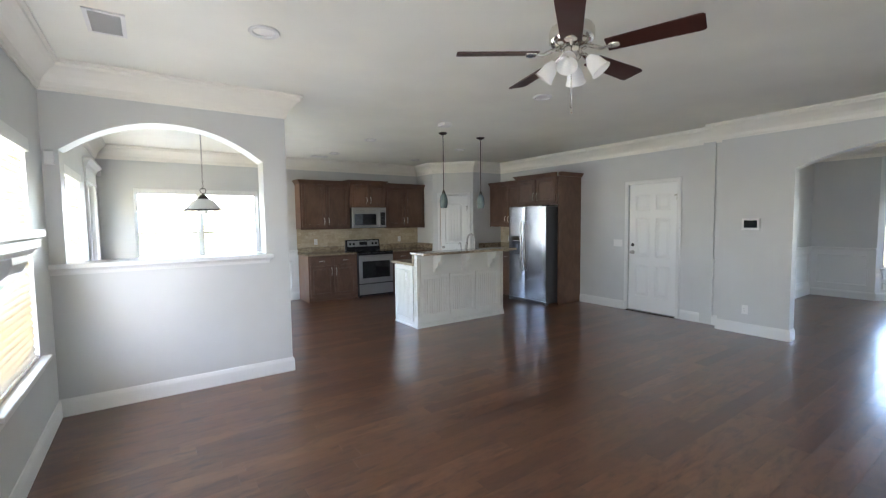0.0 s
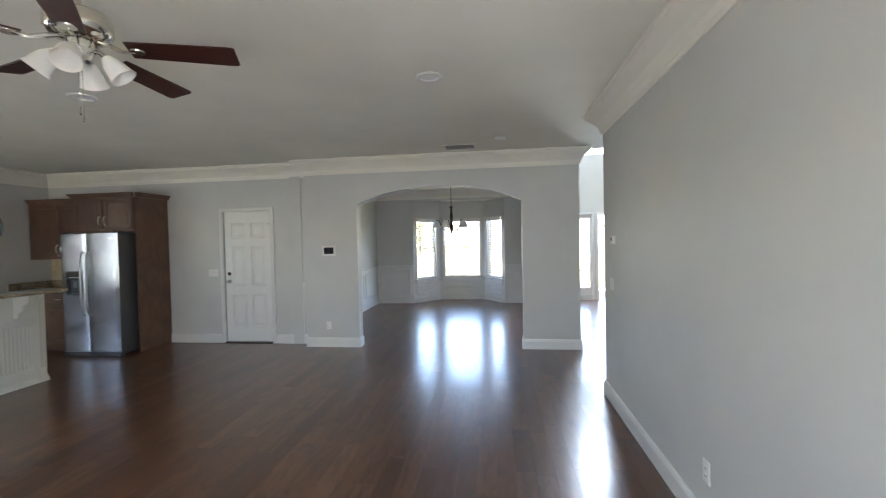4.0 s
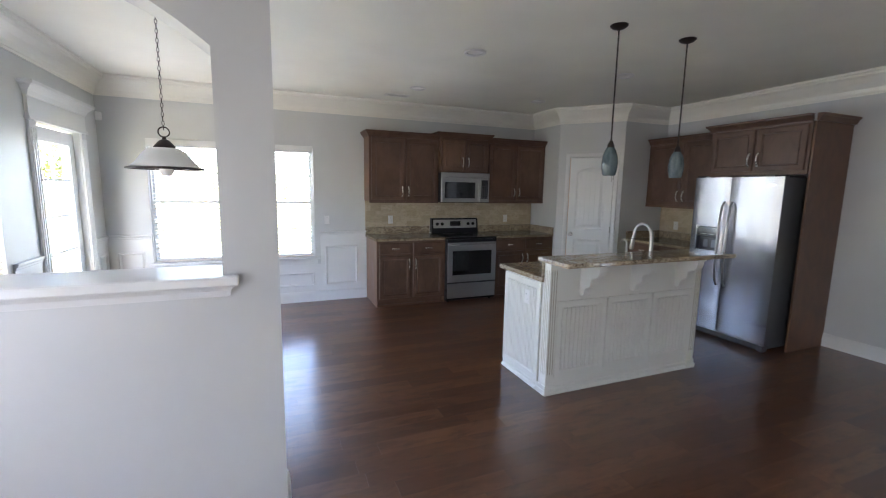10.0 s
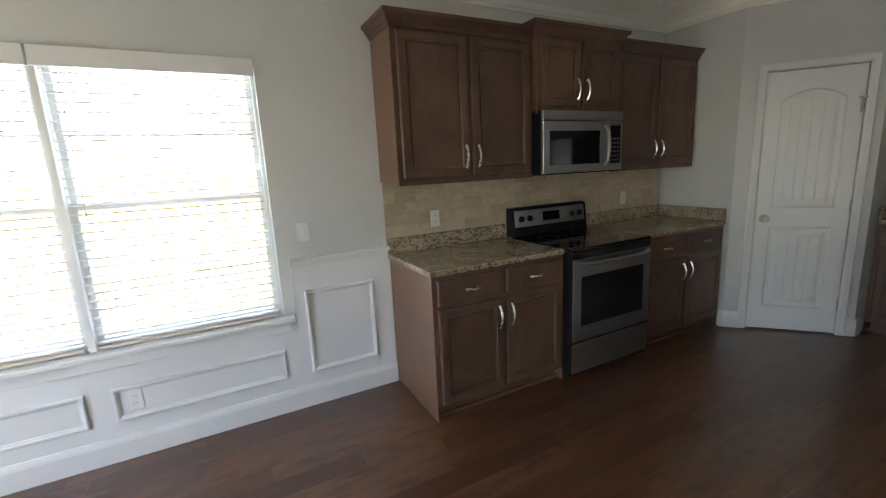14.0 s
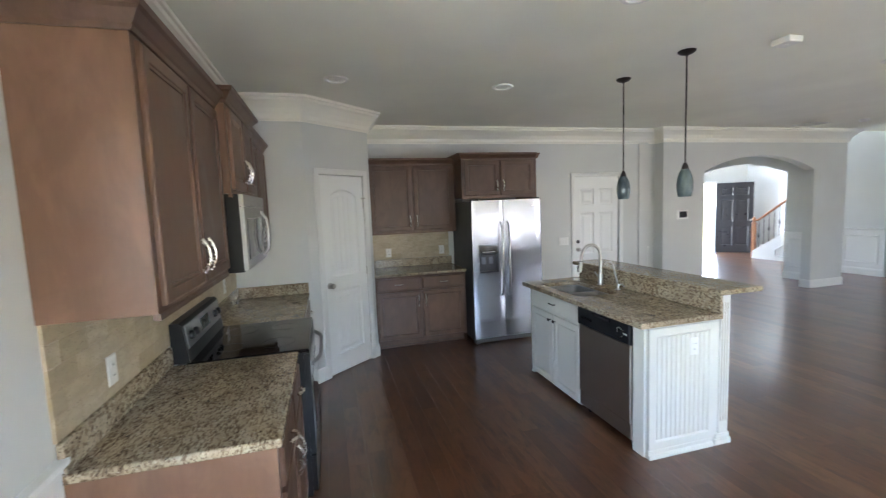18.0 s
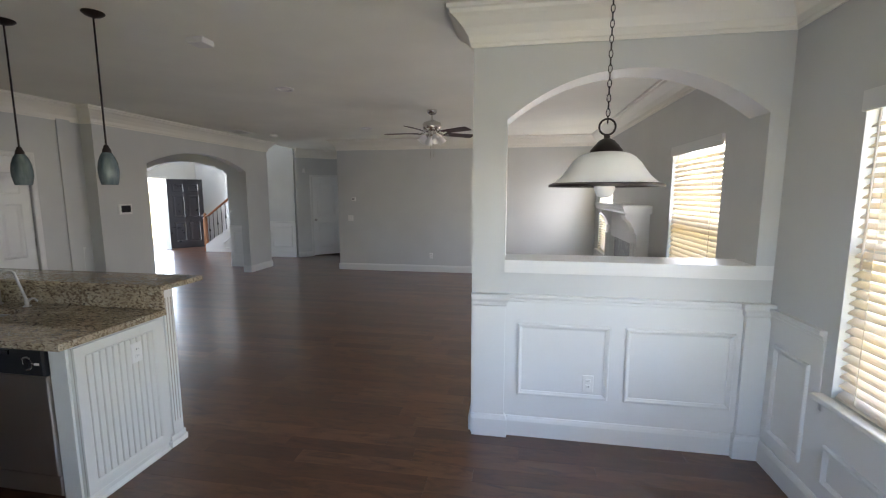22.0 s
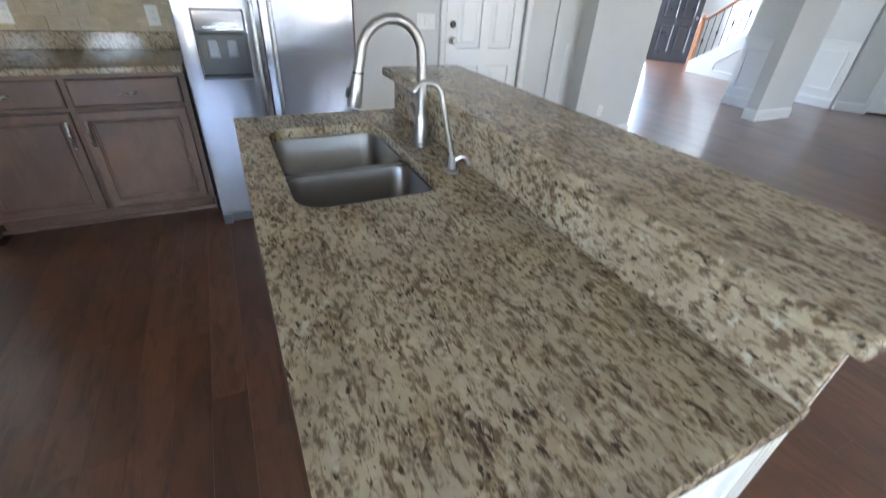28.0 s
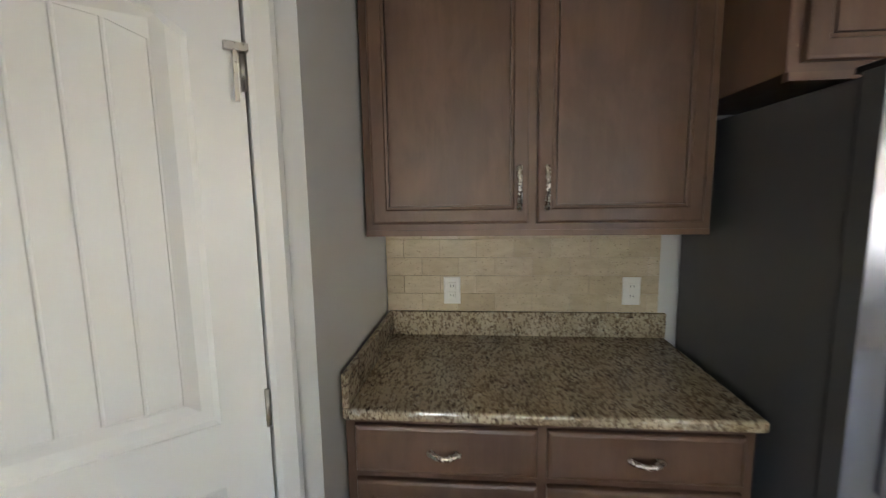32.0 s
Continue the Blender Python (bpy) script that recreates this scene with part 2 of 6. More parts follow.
WALL = painted("wall_paint_grey", (0.606, 0.606, 0.584), 0.42)
# Ceiling white tinted yellow-green: light bounced off the lawn is put into the colour.
CEIL = painted("ceiling_paint_lawn_bounce", (0.89, 0.88, 0.79), 0.75, 160, 0.25)
TRIM = painted("white_trim_paint", (0.72, 0.715, 0.69), 0.34, 200, 0.03, 0.006)
DOORWHITE = painted("white_door_paint", (0.78, 0.78, 0.76), 0.32, 200, 0.03, 0.008)
# Crown white made creamier; warm light bounced from below is part of this colour.
CROWNPAINT = painted("moulding_paint_warm_bounce", (0.82, 0.79, 0.71), 0.34, 200, 0.03, 0.006)
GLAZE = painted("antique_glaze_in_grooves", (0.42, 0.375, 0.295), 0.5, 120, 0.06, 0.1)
ISLEPAINT = painted("island_white_paint", (0.70, 0.69, 0.63), 0.36, 120, 0.06, 0.03)
FLOOR_ONE, FLOOR_MANY = floor_wood("floor_plank", False), floor_wood("floor_planks_joined", True)
SUBFLOOR = material("floor_joint", (0.035, 0.016, 0.010), 0.7)
WOOD = cabinet_wood("cabinet_stained_maple", (0.132, 0.072, 0.045), (0.078, 0.040, 0.025))
# Lighter tone of the cabinet maple, used on some side panels.
WOODSIDE = cabinet_wood("cabinet_maple_lighter", (0.178, 0.097, 0.060), (0.138, 0.072, 0.044))
GRANITE = granite("granite_speckled")
TRAVERTINE = travertine("travertine_tile")
GROUT = material("grout", (0.46, 0.375, 0.26), 0.85)
STEEL = brushed("stainless_steel", (0.36, 0.37, 0.405), 0.20, (3, 3, 1.0), 0.0, 0.9, (0, 1, 0))
nodes_of(STEEL)[1].inputs["Metallic"].default_value = 0.78
RANGESTEEL = brushed("range_steel", (0.40, 0.395, 0.39), 0.335, (2, 2, 260), 0.01)
STEELDARK = painted("fridge_side_grey", (0.075, 0.075, 0.077), 0.40, 400, 0.06, 0.03)
NICKEL = brushed("brushed_nickel", (0.80, 0.77, 0.72), 0.26, (40, 40, 40))
SATIN = brushed("satin_nickel", (0.46, 0.44, 0.41), 0.30, (40, 40, 40))
FAUCET = brushed("faucet_nickel", (0.46, 0.445, 0.42), 0.38, (40, 40, 40))
DISPENSER = material("dispenser_plastic", (0.060, 0.066, 0.078), 0.3)
PADDLE = material("paddle_plastic", (0.16, 0.18, 0.23), 0.3)
DISPLAY = material("silvered_display", (0.20, 0.20, 0.205), 0.10, 1.0)
BLACKGLASS = material("black_glass", (0.008, 0.008, 0.009), 0.05)
BLACK = material("black_plastic", (0.011, 0.011, 0.012), 0.30, 0, 0.25)
BRONZE = material("dark_bronze", (0.035, 0.026, 0.022), 0.35, 0.6)
PLASTIC = material("white_plastic", (0.76, 0.75, 0.72), 0.35)
BLIND = material("blind_slat_white", (0.82, 0.80, 0.75), 0.45)
bt_, bb_ = nodes_of(BLIND)
glow, both = bt_.nodes.new("ShaderNodeBsdfTranslucent"), bt_.nodes.new("ShaderNodeMixShader")
glow.inputs["Color"].default_value, both.inputs[0].default_value = (0.88, 0.74, 0.54, 1), 0.35
bt_.links.new(bb_.outputs[0], both.inputs[1])
bt_.links.new(glow.outputs[0], both.inputs[2])
bt_.links.new(both.outputs[0], bt_.nodes["Material Output"].inputs[0])
GLASS = pane_glass("window_glass")
BLACKDOOR = painted("black_door_paint", (0.022, 0.021, 0.024), 0.30, 90, 0.04)


# ---- geometry helpers ----
def box(bm, x0, y0, z0, x1, y1, z1):
    v = [bm.verts.new((x, y, z)) for z in (z0, z1) for x, y in ((x0, y0), (x1, y0), (x1, y1), (x0, y1))]
    for f in ((3, 2, 1, 0), (4, 5, 6, 7), (0, 1, 5, 4), (1, 2, 6, 5), (2, 3, 7, 6), (3, 0, 4, 7)):
        bm.faces.new([v[i] for i in f])
    return v


def boxes(*list_of):
    bm = bmesh.new()
    for b in list_of:
        box(bm, *b)
    return bm


def soft_box(x0, y0, z0, x1, y1, z1, r=0.004, seg=2):
    bm = boxes((x0, y0, z0, x1, y1, z1))
    bmesh.ops.bevel(bm, geom=bm.edges[:], offset=r, segments=seg, affect="EDGES", profile=0.5)
    return bm


def crisp(bm, angle=0.75):
    """Edges that turn by more than the angle stay sharp under smooth shading."""
    for e in bm.edges:
        if len(e.link_faces) == 2 and e.calc_face_angle(0) > angle:
            e.smooth = False


def lathe(profile, n=24, z=0.0):
    """Turned about the z axis; profile: rows of radius, height."""
    bm = bmesh.new()
    rings = []
    for r, h in profile:
        if r < 1e-5:
            rings.append([bm.verts.new((0, 0, z + h))])
        else:
            rings.append([bm.verts.new((r * math.cos(2 * math.pi * k / n), r * math.sin(2 * math.pi * k / n), z + h)) for k in range(n)])
    for a, b in zip(rings, rings[1:]):
        for k in range(n):
            q = [a[k % len(a)], a[(k + 1) % n % len(a)], b[(k + 1) % n % len(b)], b[k % len(b)]]
            q = list(dict.fromkeys(q))
            if len(q) > 2:
                bm.faces.new(q)
    for f in bm.faces:
        f.smooth = True
    bmesh.ops.recalc_face_normals(bm, faces=bm.faces[:])
    crisp(bm)
    return bm


def tube(points, r, n=10, closed_ends=True):
    """A round bar along points; r: one radius or one for each point."""
    bm = bmesh.new()
    pts = [Vector(p) for p in points]
    rs = r if isinstance(r, (list, tuple)) else [r] * len(pts)
    up, rings = None, []
    for i, p in enumerate(pts):
        d = (pts[min(i + 1, len(pts) - 1)] - pts[max(i - 1, 0)]).normalized()
        if up is None:
            up = d.orthogonal().normalized()
        up = (up - d * up.dot(d)).normalized()
        side = d.cross(up)
        rings.append([bm.verts.new(p + (up * math.cos(2 * math.pi * k / n) + side * math.sin(2 * math.pi * k / n)) * rs[i]) for k in range(n)])
    for a, b in zip(rings, rings[1:]):
        for k in range(n):
            bm.faces.new((a[k], a[(k + 1) % n], b[(k + 1) % n], b[k])).smooth = True
    if closed_ends:
        bm.faces.new(rings[0][::-1])
        bm.faces.new(rings[-1])
    bmesh.ops.recalc_face_normals(bm, faces=bm.faces[:])
    crisp(bm)
    return bm


def swept(profile, path, closed=False):
    """A moulding: a profile of (outwards, up) carried along a plan path, to the left of which is outwards."""
    bm = bmesh.new()
    pts = [Vector(p) for p in path]
    n = len(pts)
    rings = []
    for i, p in enumerate(pts):
        a = pts[i - 1] if i or closed else None
        b = pts[(i + 1) % n] if i < n - 1 or closed else None
        da = (p - a).normalized() if a is not None else None
        db = (b - p).normalized() if b is not None else None
        da, db = da or db, db or da
        na, nb = Vector((-da.y, da.x)), Vector((-db.y, db.x))
        m = (na + nb).normalized()
        m = m / max(0.2, m.dot(na))
        rings.append([bm.verts.new((p.x + m.x * o, p.y + m.y * o, h)) for o, h in profile])
    k = len(profile)
    for i in range(n if closed else n - 1):
        a, b = rings[i], rings[(i + 1) % n]
        for j in range(k):
            bm.faces.new((a[j], b[j], b[(j + 1) % k], a[(j + 1) % k]))
    if not closed:
        bm.faces.new(rings[0])
        bm.faces.new(rings[-1][::-1])
    bmesh.ops.recalc_face_normals(bm, faces=bm.faces[:])
    return bm


def mesh_of(name, bm, mat):
    me = bpy.data.meshes.new(name)
    bm.to_mesh(me)
    bm.free()
    me.materials.append(mat)
    return me


def part(name, bm, mat, parent=None, label="", at=None):
    ob = new(name, mesh_of(name, bm, mat))
    if parent is not None:
        ob.parent = parent
    if at is not None:
        ob.matrix_basis = at
    return tagged(ob, label=label) if label else ob


def piece(name, me, parent, at):
    ob = new(name, me)
    ob.parent, ob.matrix_basis = parent, at
    return ob


def thing(name, label, category, at=None, group=""):
    ob = new(name)
    ob.empty_display_size = 0.1
    if at is not None:
        ob.matrix_basis = at
    return tagged(ob, label, category, group)


def structure(name, bm, mat, label="", category=""):
    return tagged(part(name, bm, mat), label, category, "", "structure")


def wall_cells(axis, face, back, a0, a1, z0, z1, holes=()):
    """A wall along an axis ('x' or 'y') between two faces, with rectangular holes (a, b, low, high)."""
    bm = bmesh.new()
    cuts = sorted({a0, a1, *(h[0] for h in holes), *(h[1] for h in holes)})
    zs = sorted({z0, z1, *(h[2] for h in holes), *(h[3] for h in holes)})
    cuts, zs = [c for c in cuts if a0 <= c <= a1], [z for z in zs if z0 <= z <= z1]
    solid = {}
    for i in range(len(cuts) - 1):
        for j in range(len(zs) - 1):
            ma, mz = (cuts[i] + cuts[i + 1]) / 2, (zs[j] + zs[j + 1]) / 2
            solid[i, j] = not any(h[0] < ma < h[1] and h[2] < mz < h[3] for h in holes)

    def vert(a, d, z):
        return bm.verts.new((a, d, z) if axis == "x" else (d, a, z))

    for (i, j), full in solid.items():
        if not full:
            continue
        a, b, lo, hi = cuts[i], cuts[i + 1], zs[j], zs[j + 1]
        for d in (face, back):
            bm.faces.new([vert(a, d, lo), vert(b, d, lo), vert(b, d, hi), vert(a, d, hi)])
        for di, dj, q in ((-1, 0, (a, lo, a, hi)), (1, 0, (b, lo, b, hi)), (0, -1, (a, lo, b, lo)), (0, 1, (a, hi, b, hi))):
            if not solid.get((i + di, j + dj), False):
                p0, s0, p1, s1 = q
                bm.faces.new([vert(p0, face, s0), vert(p1, face, s1), vert(p1, back, s1), vert(p0, back, s0)])
    bmesh.ops.remove_doubles(bm, verts=bm.verts[:], dist=1e-5)
    bmesh.ops.recalc_face_normals(bm, faces=bm.faces[:])
    return bm


def arch_rise(u, spring, crown):
    """Height of a segmental arch over its width, u from 0 to 1."""
    s = abs(2 * u - 1)
    return spring + (crown - spring) * (1 - s ** 2.15)


def arch_head(bm, axis, face, back, a0, a1, spring, crown, top, n=28):
    """The part of a wall over an arched opening, down to the arch."""
    cols = []
    for k in range(n + 1):
        u = k / n
        a = a0 + (a1 - a0) * u
        z = arch_rise(u, spring, crown)
        cols.append([bm.verts.new((a, d, h) if axis == "x" else (d, a, h)) for d, h in ((face, z), (face, top), (back, top), (back, z))])
    for p, q in zip(cols, cols[1:]):
        for i in range(4):
            bm.faces.new((p[i], q[i], q[(i + 1) % 4], p[(i + 1) % 4]))
    bmesh.ops.recalc_face_normals(bm, faces=bm.faces[:])
    return bm


# ---- the large structure ----
WEST, EAST, NORTH, SOUTH, TOP = 0.89, 8.0, 10.0, 0.31, 2.74
ARCHX, JOG, PIER = 7.82, 4.15, 0.23
HALF0, HALF1, HALFEND = 5.945, 6.17, 2.68
PANA, PANB = (6.63, 9.33), (7.215, 8.665)
CROWN0 = 2.525
GARAGE = (4.80, 5.58)
NOOKWIN, WESTWIN, FRENCH = (1.34, 3.20, 0.62, 2.09), (6.72, 7.98, 0.66, 2.08), (8.60, 9.50, 0.0, 2.06)
LIVWIN1, LIVWIN2 = (4.36, 5.42, 0.62, 2.08), (0.72, 1.78, 0.62, 2.08)

GRASS = painted("lawn_grass", (0.26, 0.25, 0.10), 0.9, 40, 0.6, 0.2)
structure("ground", boxes((-400, -400, -0.75, 400, 400, -0.35)), GRASS, "mown green lawn around the house", "lawn")
floor_ob = structure("floor", boxes((0.7, -3.4, -0.3, 14.4, 10.16, -0.013)), SUBFLOOR, "dark brown stained hardwood plank floor with a semi-gloss finish", "floor")

structure("ceiling", boxes((0.7, 0.23, TOP, 8.0, 10.16, TOP + 0.15), (0.7, 0.0, TOP, 7.9, 0.23, TOP + 0.15), (5.7, -2.5, TOP, 7.9, 0.0, TOP + 0.15)), CEIL, "flat painted ceiling, off-white with the lawn's bounced light in its colour", "ceiling")
structure("ceiling_dining", boxes((8.0, 0.3, TOP + 0.004, 14.4, 4.5, TOP + 0.15)), CEIL, "white painted dining room ceiling", "ceiling")
structure("ceiling_foyer", boxes((7.7, -3.6, 5.2, 13.3, 0.3, 5.3)), CEIL, "high white painted foyer ceiling", "ceiling")
structure("wall_over_foyer", boxes((7.9, 0.18, TOP + 0.15, 13.2, 0.3, 5.2), (7.78, -3.4, TOP + 0.15, 7.9, 0.3, 5.2)), WALL, "pale upper wall of the tall foyer", "wall")

structure("wall_west", wall_cells("y", WEST, WEST - 0.16, 0.1, 10.16, 0, TOP, [WESTWIN, FRENCH, LIVWIN1, LIVWIN2]), WALL, "pale grey painted wall", "wall")
structure("wall_north", wall_cells("x", NORTH, NORTH + 0.16, WEST, 8.2, 0, TOP, [NOOKWIN]), WALL, "pale grey painted wall", "wall")
structure("wall_east_kitchen", wall_cells("y", EAST, EAST + 0.14, JOG, 8.80, 0, TOP, [(GARAGE[0], GARAGE[1], 0, 2.045)]), WALL, "pale grey painted wall", "wall")
structure("wall_south", wall_cells("x", SOUTH, SOUTH - 0.14, WEST, 6.15, 0, TOP), WALL, "pale grey painted wall", "wall")

arch = wall_cells("y", ARCHX, ARCHX + 0.16, 3.36, JOG - 0.16, 0, TOP)
structure("wall_jog", boxes((ARCHX, JOG - 0.16, 0, EAST + 0.14, JOG, TOP)), WALL, "short pale grey return wall", "wall")
structure("wall_arch_pier", boxes((ARCHX, PIER, 0, ARCHX + 0.16, 1.0, TOP)), WALL, "pale grey pier beside the arched opening", "wall")
structure("wall_beside_arch", arch, WALL, "pale grey painted wall beside the arched opening", "wall")
arch = bmesh.new()
arch_head(arch, "y", ARCHX, ARCHX + 0.16, 1.0, 3.36, 2.075, 2.315, TOP)
structure("wall_arch_dining", arch, WALL, "pale grey arched head of a wide opening", "wall")

structure("wall_half", boxes((WEST, HALF0, 0, HALFEND, HALF1, 1.12)), WALL, "pale grey half wall under the pass-through", "wall")
structure("wall_half_post", boxes((2.465, HALF0, 1.12, HALFEND, HALF1, TOP)), WALL, "pale grey post at the end of the half wall", "wall")
structure("wall_half_jamb", boxes((WEST, HALF0, 1.12, 0.99, HALF1, TOP)), WALL, "pale grey jamb of the pass-through", "wall")
half = bmesh.new()
arch_head(half, "x", HALF0, HALF1, 0.99, 2.465, 2.09, 2.365, TOP)
structure("wall_half_arch", half, WALL, "pale grey arched head of the pass-through", "wall")

PD = Vector((PANB[0] - PANA[0], PANB[1] - PANA[1])).normalized()
PLEN = (Vector(PANB) - Vector(PANA)).length
PYAW = math.degrees(math.atan2(PD.y, PD.x))


def along_pantry(s, out=0.0):
    return PANA[0] + PD.x * s + PD.y * out, PANA[1] + PD.y * s - PD.x * out


P0, P1 = 0.168, 0.772
pw = bmesh.new()
for a, b, lo, hi in ((0, P0, 0, TOP), (P1, PLEN, 0, TOP), (P0, P1, 2.05, TOP)):
    box(pw, a, 0, lo, b, 0.11, hi)
bmesh.ops.transform(pw, matrix=pose(PANA[0], PANA[1], 0, 0, 0, PYAW), verts=pw.verts[:])
structure("wall_pantry_side", boxes((PANA[0], PANA[1], 0, PANA[0] + 0.11, 10.0, TOP)), WALL, "pale grey pantry wall beside the worktop", "wall")
structure("wall_pantry_return", boxes((PANB[0], PANB[1], 0, 8.0, PANB[1] + 0.11, TOP)), WALL, "pale grey pantry wall behind the worktop", "wall")
# Unseen wall, added so that no daylight leaks under the pantry door.
structure("pantry_light_block", boxes((8.0, 8.80, 0, 8.14, 10.0, TOP)), WALL, "unseen wall added behind the pantry to keep daylight out", "wall")
structure("wall_pantry", pw, WALL, "pale grey painted corner pantry walls", "wall")

# dining room, foyer and hall beyond
DX, FX = 12.05, 12.45
STUBX, STUBY = 8.72, 0.37
structure("wall_dining_north", boxes((7.98, 4.29, 0, DX + 0.16, 4.45, TOP)), WALL, "grey dining room wall over white wainscot", "wall")
structure("wall_dining_east", wall_cells("y", DX, DX + 0.16, 0.3, 4.29, 0, TOP, [(1.17, 3.38, 0, 2.50)]), WALL, "grey dining room wall with a bay", "wall")
BAY = [(DX, 3.38), (12.70, 2.81), (12.70, 1.67), (DX, 1.17)]
BW0, BW1 = 0.58, 2.07
structure("ceiling_bay", boxes((DX + 0.16, 0.8, 2.50, 13.0, 3.7, 2.62)), CEIL, "white bay ceiling", "ceiling")
structure("wall_stub_dining", boxes((ARCHX + 0.16, 0.23, 0, STUBX, STUBY, TOP)), WALL, "short grey wall with white wainscot", "wall")
head = bmesh.new()
arch_head(head, "x", STUBY, 0.23, STUBX, 11.0, 2.08, 2.345, TOP)
box(head, 11.0, 0.23, 0, DX, STUBY, TOP)
structure("wall_arch_foyer", head, WALL, "grey arched head between dining room and foyer", "wall")
structure("wall_front", wall_cells("y", FX, FX + 0.16, -3.4, 0.3, 0, 5.2, [(-2.0, -1.07, 0, 2.06), (-0.92, -0.57, 0.12, 2.06), (-1.9, -0.6, 3.5, 4.7)]), WALL, "pale foyer wall around the entrance door", "wall")
structure("wall_foyer_south", boxes((7.7, -3.36, 0, FX, -3.2, 5.2), (DX, 0.14, 0, FX, 0.3, TOP)), WALL, "pale foyer wall beside the stairs", "wall")
structure("wall_hall", boxes((5.7, -2.4, 0, 5.84, 0.205, TOP), (5.84, -2.5, 0, 6.9, -2.36, TOP)), WALL, "pale grey hall wall", "wall")
cw = bmesh.new()
CL = (6.785, -2.13)
for a, b, lo, hi in ((-0.4, 0.37, 0, TOP), (1.09, 1.5, 0, TOP), (0.37, 1.09, 2.05, TOP)):
    box(cw, a, -0.1, lo, b, 0, hi)
CYAW = 42.0
bmesh.ops.transform(cw, matrix=pose(CL[0], CL[1], 0, 0, 0, CYAW), verts=cw.verts[:])
structure("wall_closet", cw, WALL, "pale grey angled wall with a closet door", "wall")
# Unseen walls added to close off the space behind the closet door from daylight.
structure("closet_light_block", boxes((6.9, -2.5, 0, 8.09, -2.36, TOP), (7.95, -2.36, 0, 8.09, -1.25, TOP)), WALL, "unseen walls added behind the closet door to keep daylight out", "wall")
structure("wall_stair_side", boxes((7.95, -1.25, 0, 9.4, -1.13, 5.2)), WALL, "pale wall beside the stairs", "wall")

# bay walls with window openings
for i, (a, b) in enumerate(zip(BAY, BAY[1:])):
    d = Vector((b[0] - a[0], b[1] - a[1]))
    w = d.length
    inset = 0.09 if i == 1 else 0.12
    bw = bmesh.new()
    wc = wall_cells("x", 0, 0.12, 0, w, 0, 2.50, [(inset, w - inset, BW0, BW1)])
    wc.transform(pose(a[0], a[1], 0, 0, 0, math.degrees(math.atan2(d.y, d.x))))
    structure("wall_bay", wc, WALL, "grey bay wall with a window", "wall")

# ---- mouldings ----
CROWNP = [(0, CROWN0), (0.012, CROWN0), (0.016, CROWN0 + 0.018), (0.022, CROWN0 + 0.022), (0.030, CROWN0 + 0.060), (0.060, CROWN0 + 0.105), (0.105, CROWN0 + 0.150), (0.128, CROWN0 + 0.165), (0.134, CROWN0 + 0.185), (0.150, CROWN0 + 0.190), (0.150, TOP - 0.002), (0, TOP - 0.002)]
loop = [(ARCHX + 0.16, PIER), (ARCHX, PIER), (ARCHX, JOG), (EAST, JOG), (EAST, PANB[1]), PANB, PANA, (PANA[0], NORTH), (WEST, NORTH), (WEST, HALF1), (HALFEND, HALF1), (HALFEND, HALF0), (WEST, HALF0), (WEST, SOUTH), (6.15, SOUTH), (6.15, SOUTH - 0.14)]
structure("crown_moulding", swept(CROWNP, loop), CROWNPAINT, "deep white painted crown moulding", "moulding")
structure("crown_moulding_hall", swept(CROWNP, [(5.84, -2.36), (6.53, -2.36), (7.90, -1.13)]), CROWNPAINT, "deep white painted crown moulding", "moulding")
BASEP = [(0, 0.0), (0.017, 0.0), (0.017, 0.105), (0.013, 0.122), (0.007, 0.138), (0, 0.14)]
for run in (
    [(ARCHX + 0.16, PIER), (ARCHX, PIER), (ARCHX, 1.0), (ARCHX + 0.16, 1.0)],
    [(ARCHX + 0.16, 3.36), (ARCHX, 3.36), (ARCHX, JOG), (EAST, JOG), (EAST, GARAGE[0] - 0.07)],
    [(EAST, GARAGE[1] + 0.07), (EAST, 6.52)],
    [(PANB[0] + 0.09, PANB[1]), PANB, along_pantry(P1 + 0.06)],
    [along_pantry(P0 - 0.06), PANA, (PANA[0], 9.36)],
    [(HALFEND, HALF1), (HALFEND, HALF0), (WEST, HALF0), (WEST, 3.86)],
    [(WEST, 1.99), (WEST, SOUTH), (6.15, SOUTH), (6.15, SOUTH - 0.14)],
    [CL, (CL[0] + 0.30 * math.cos(radians(CYAW)), CL[1] + 0.30 * math.sin(radians(CYAW)))],
    [(CL[0] + 1.15 * math.cos(radians(CYAW)), CL[1] + 1.15 * math.sin(radians(CYAW))), (7.90, -1.13)],
):
    structure("baseboard", swept(BASEP, run), TRIM, "white painted baseboard", "baseboard")


def framed(w, h, loops, fill=True, hollow=False):
    """A rectangular piece from concentric loops of (inset, forward); front to -y, corner at the origin."""
    bm = bmesh.new()
    rings = []
    for i, f in loops:
        rings.append([bm.verts.new((x, -f, z)) for x, z in ((i, i), (w - i, i), (w - i, h - i), (i, h - i))])
    pairs = list(zip(rings, rings[1:])) + ([(rings[-1], rings[0])] if hollow else [])
    for a, b in pairs:
        for k in range(4):
            bm.faces.new((a[k], a[(k + 1) % 4], b[(k + 1) % 4], b[k]))
    if fill and not hollow:
        bm.faces.new(rings[-1])
        bm.faces.new(rings[0][::-1])
    bmesh.ops.recalc_face_normals(bm, faces=bm.faces[:])
    return bm


RINGMOULD = [(0, 0), (0, 0.010), (0.006, 0.016), (0.014, 0.016), (0.022, 0.010), (0.030, 0.006), (0.030, 0)]


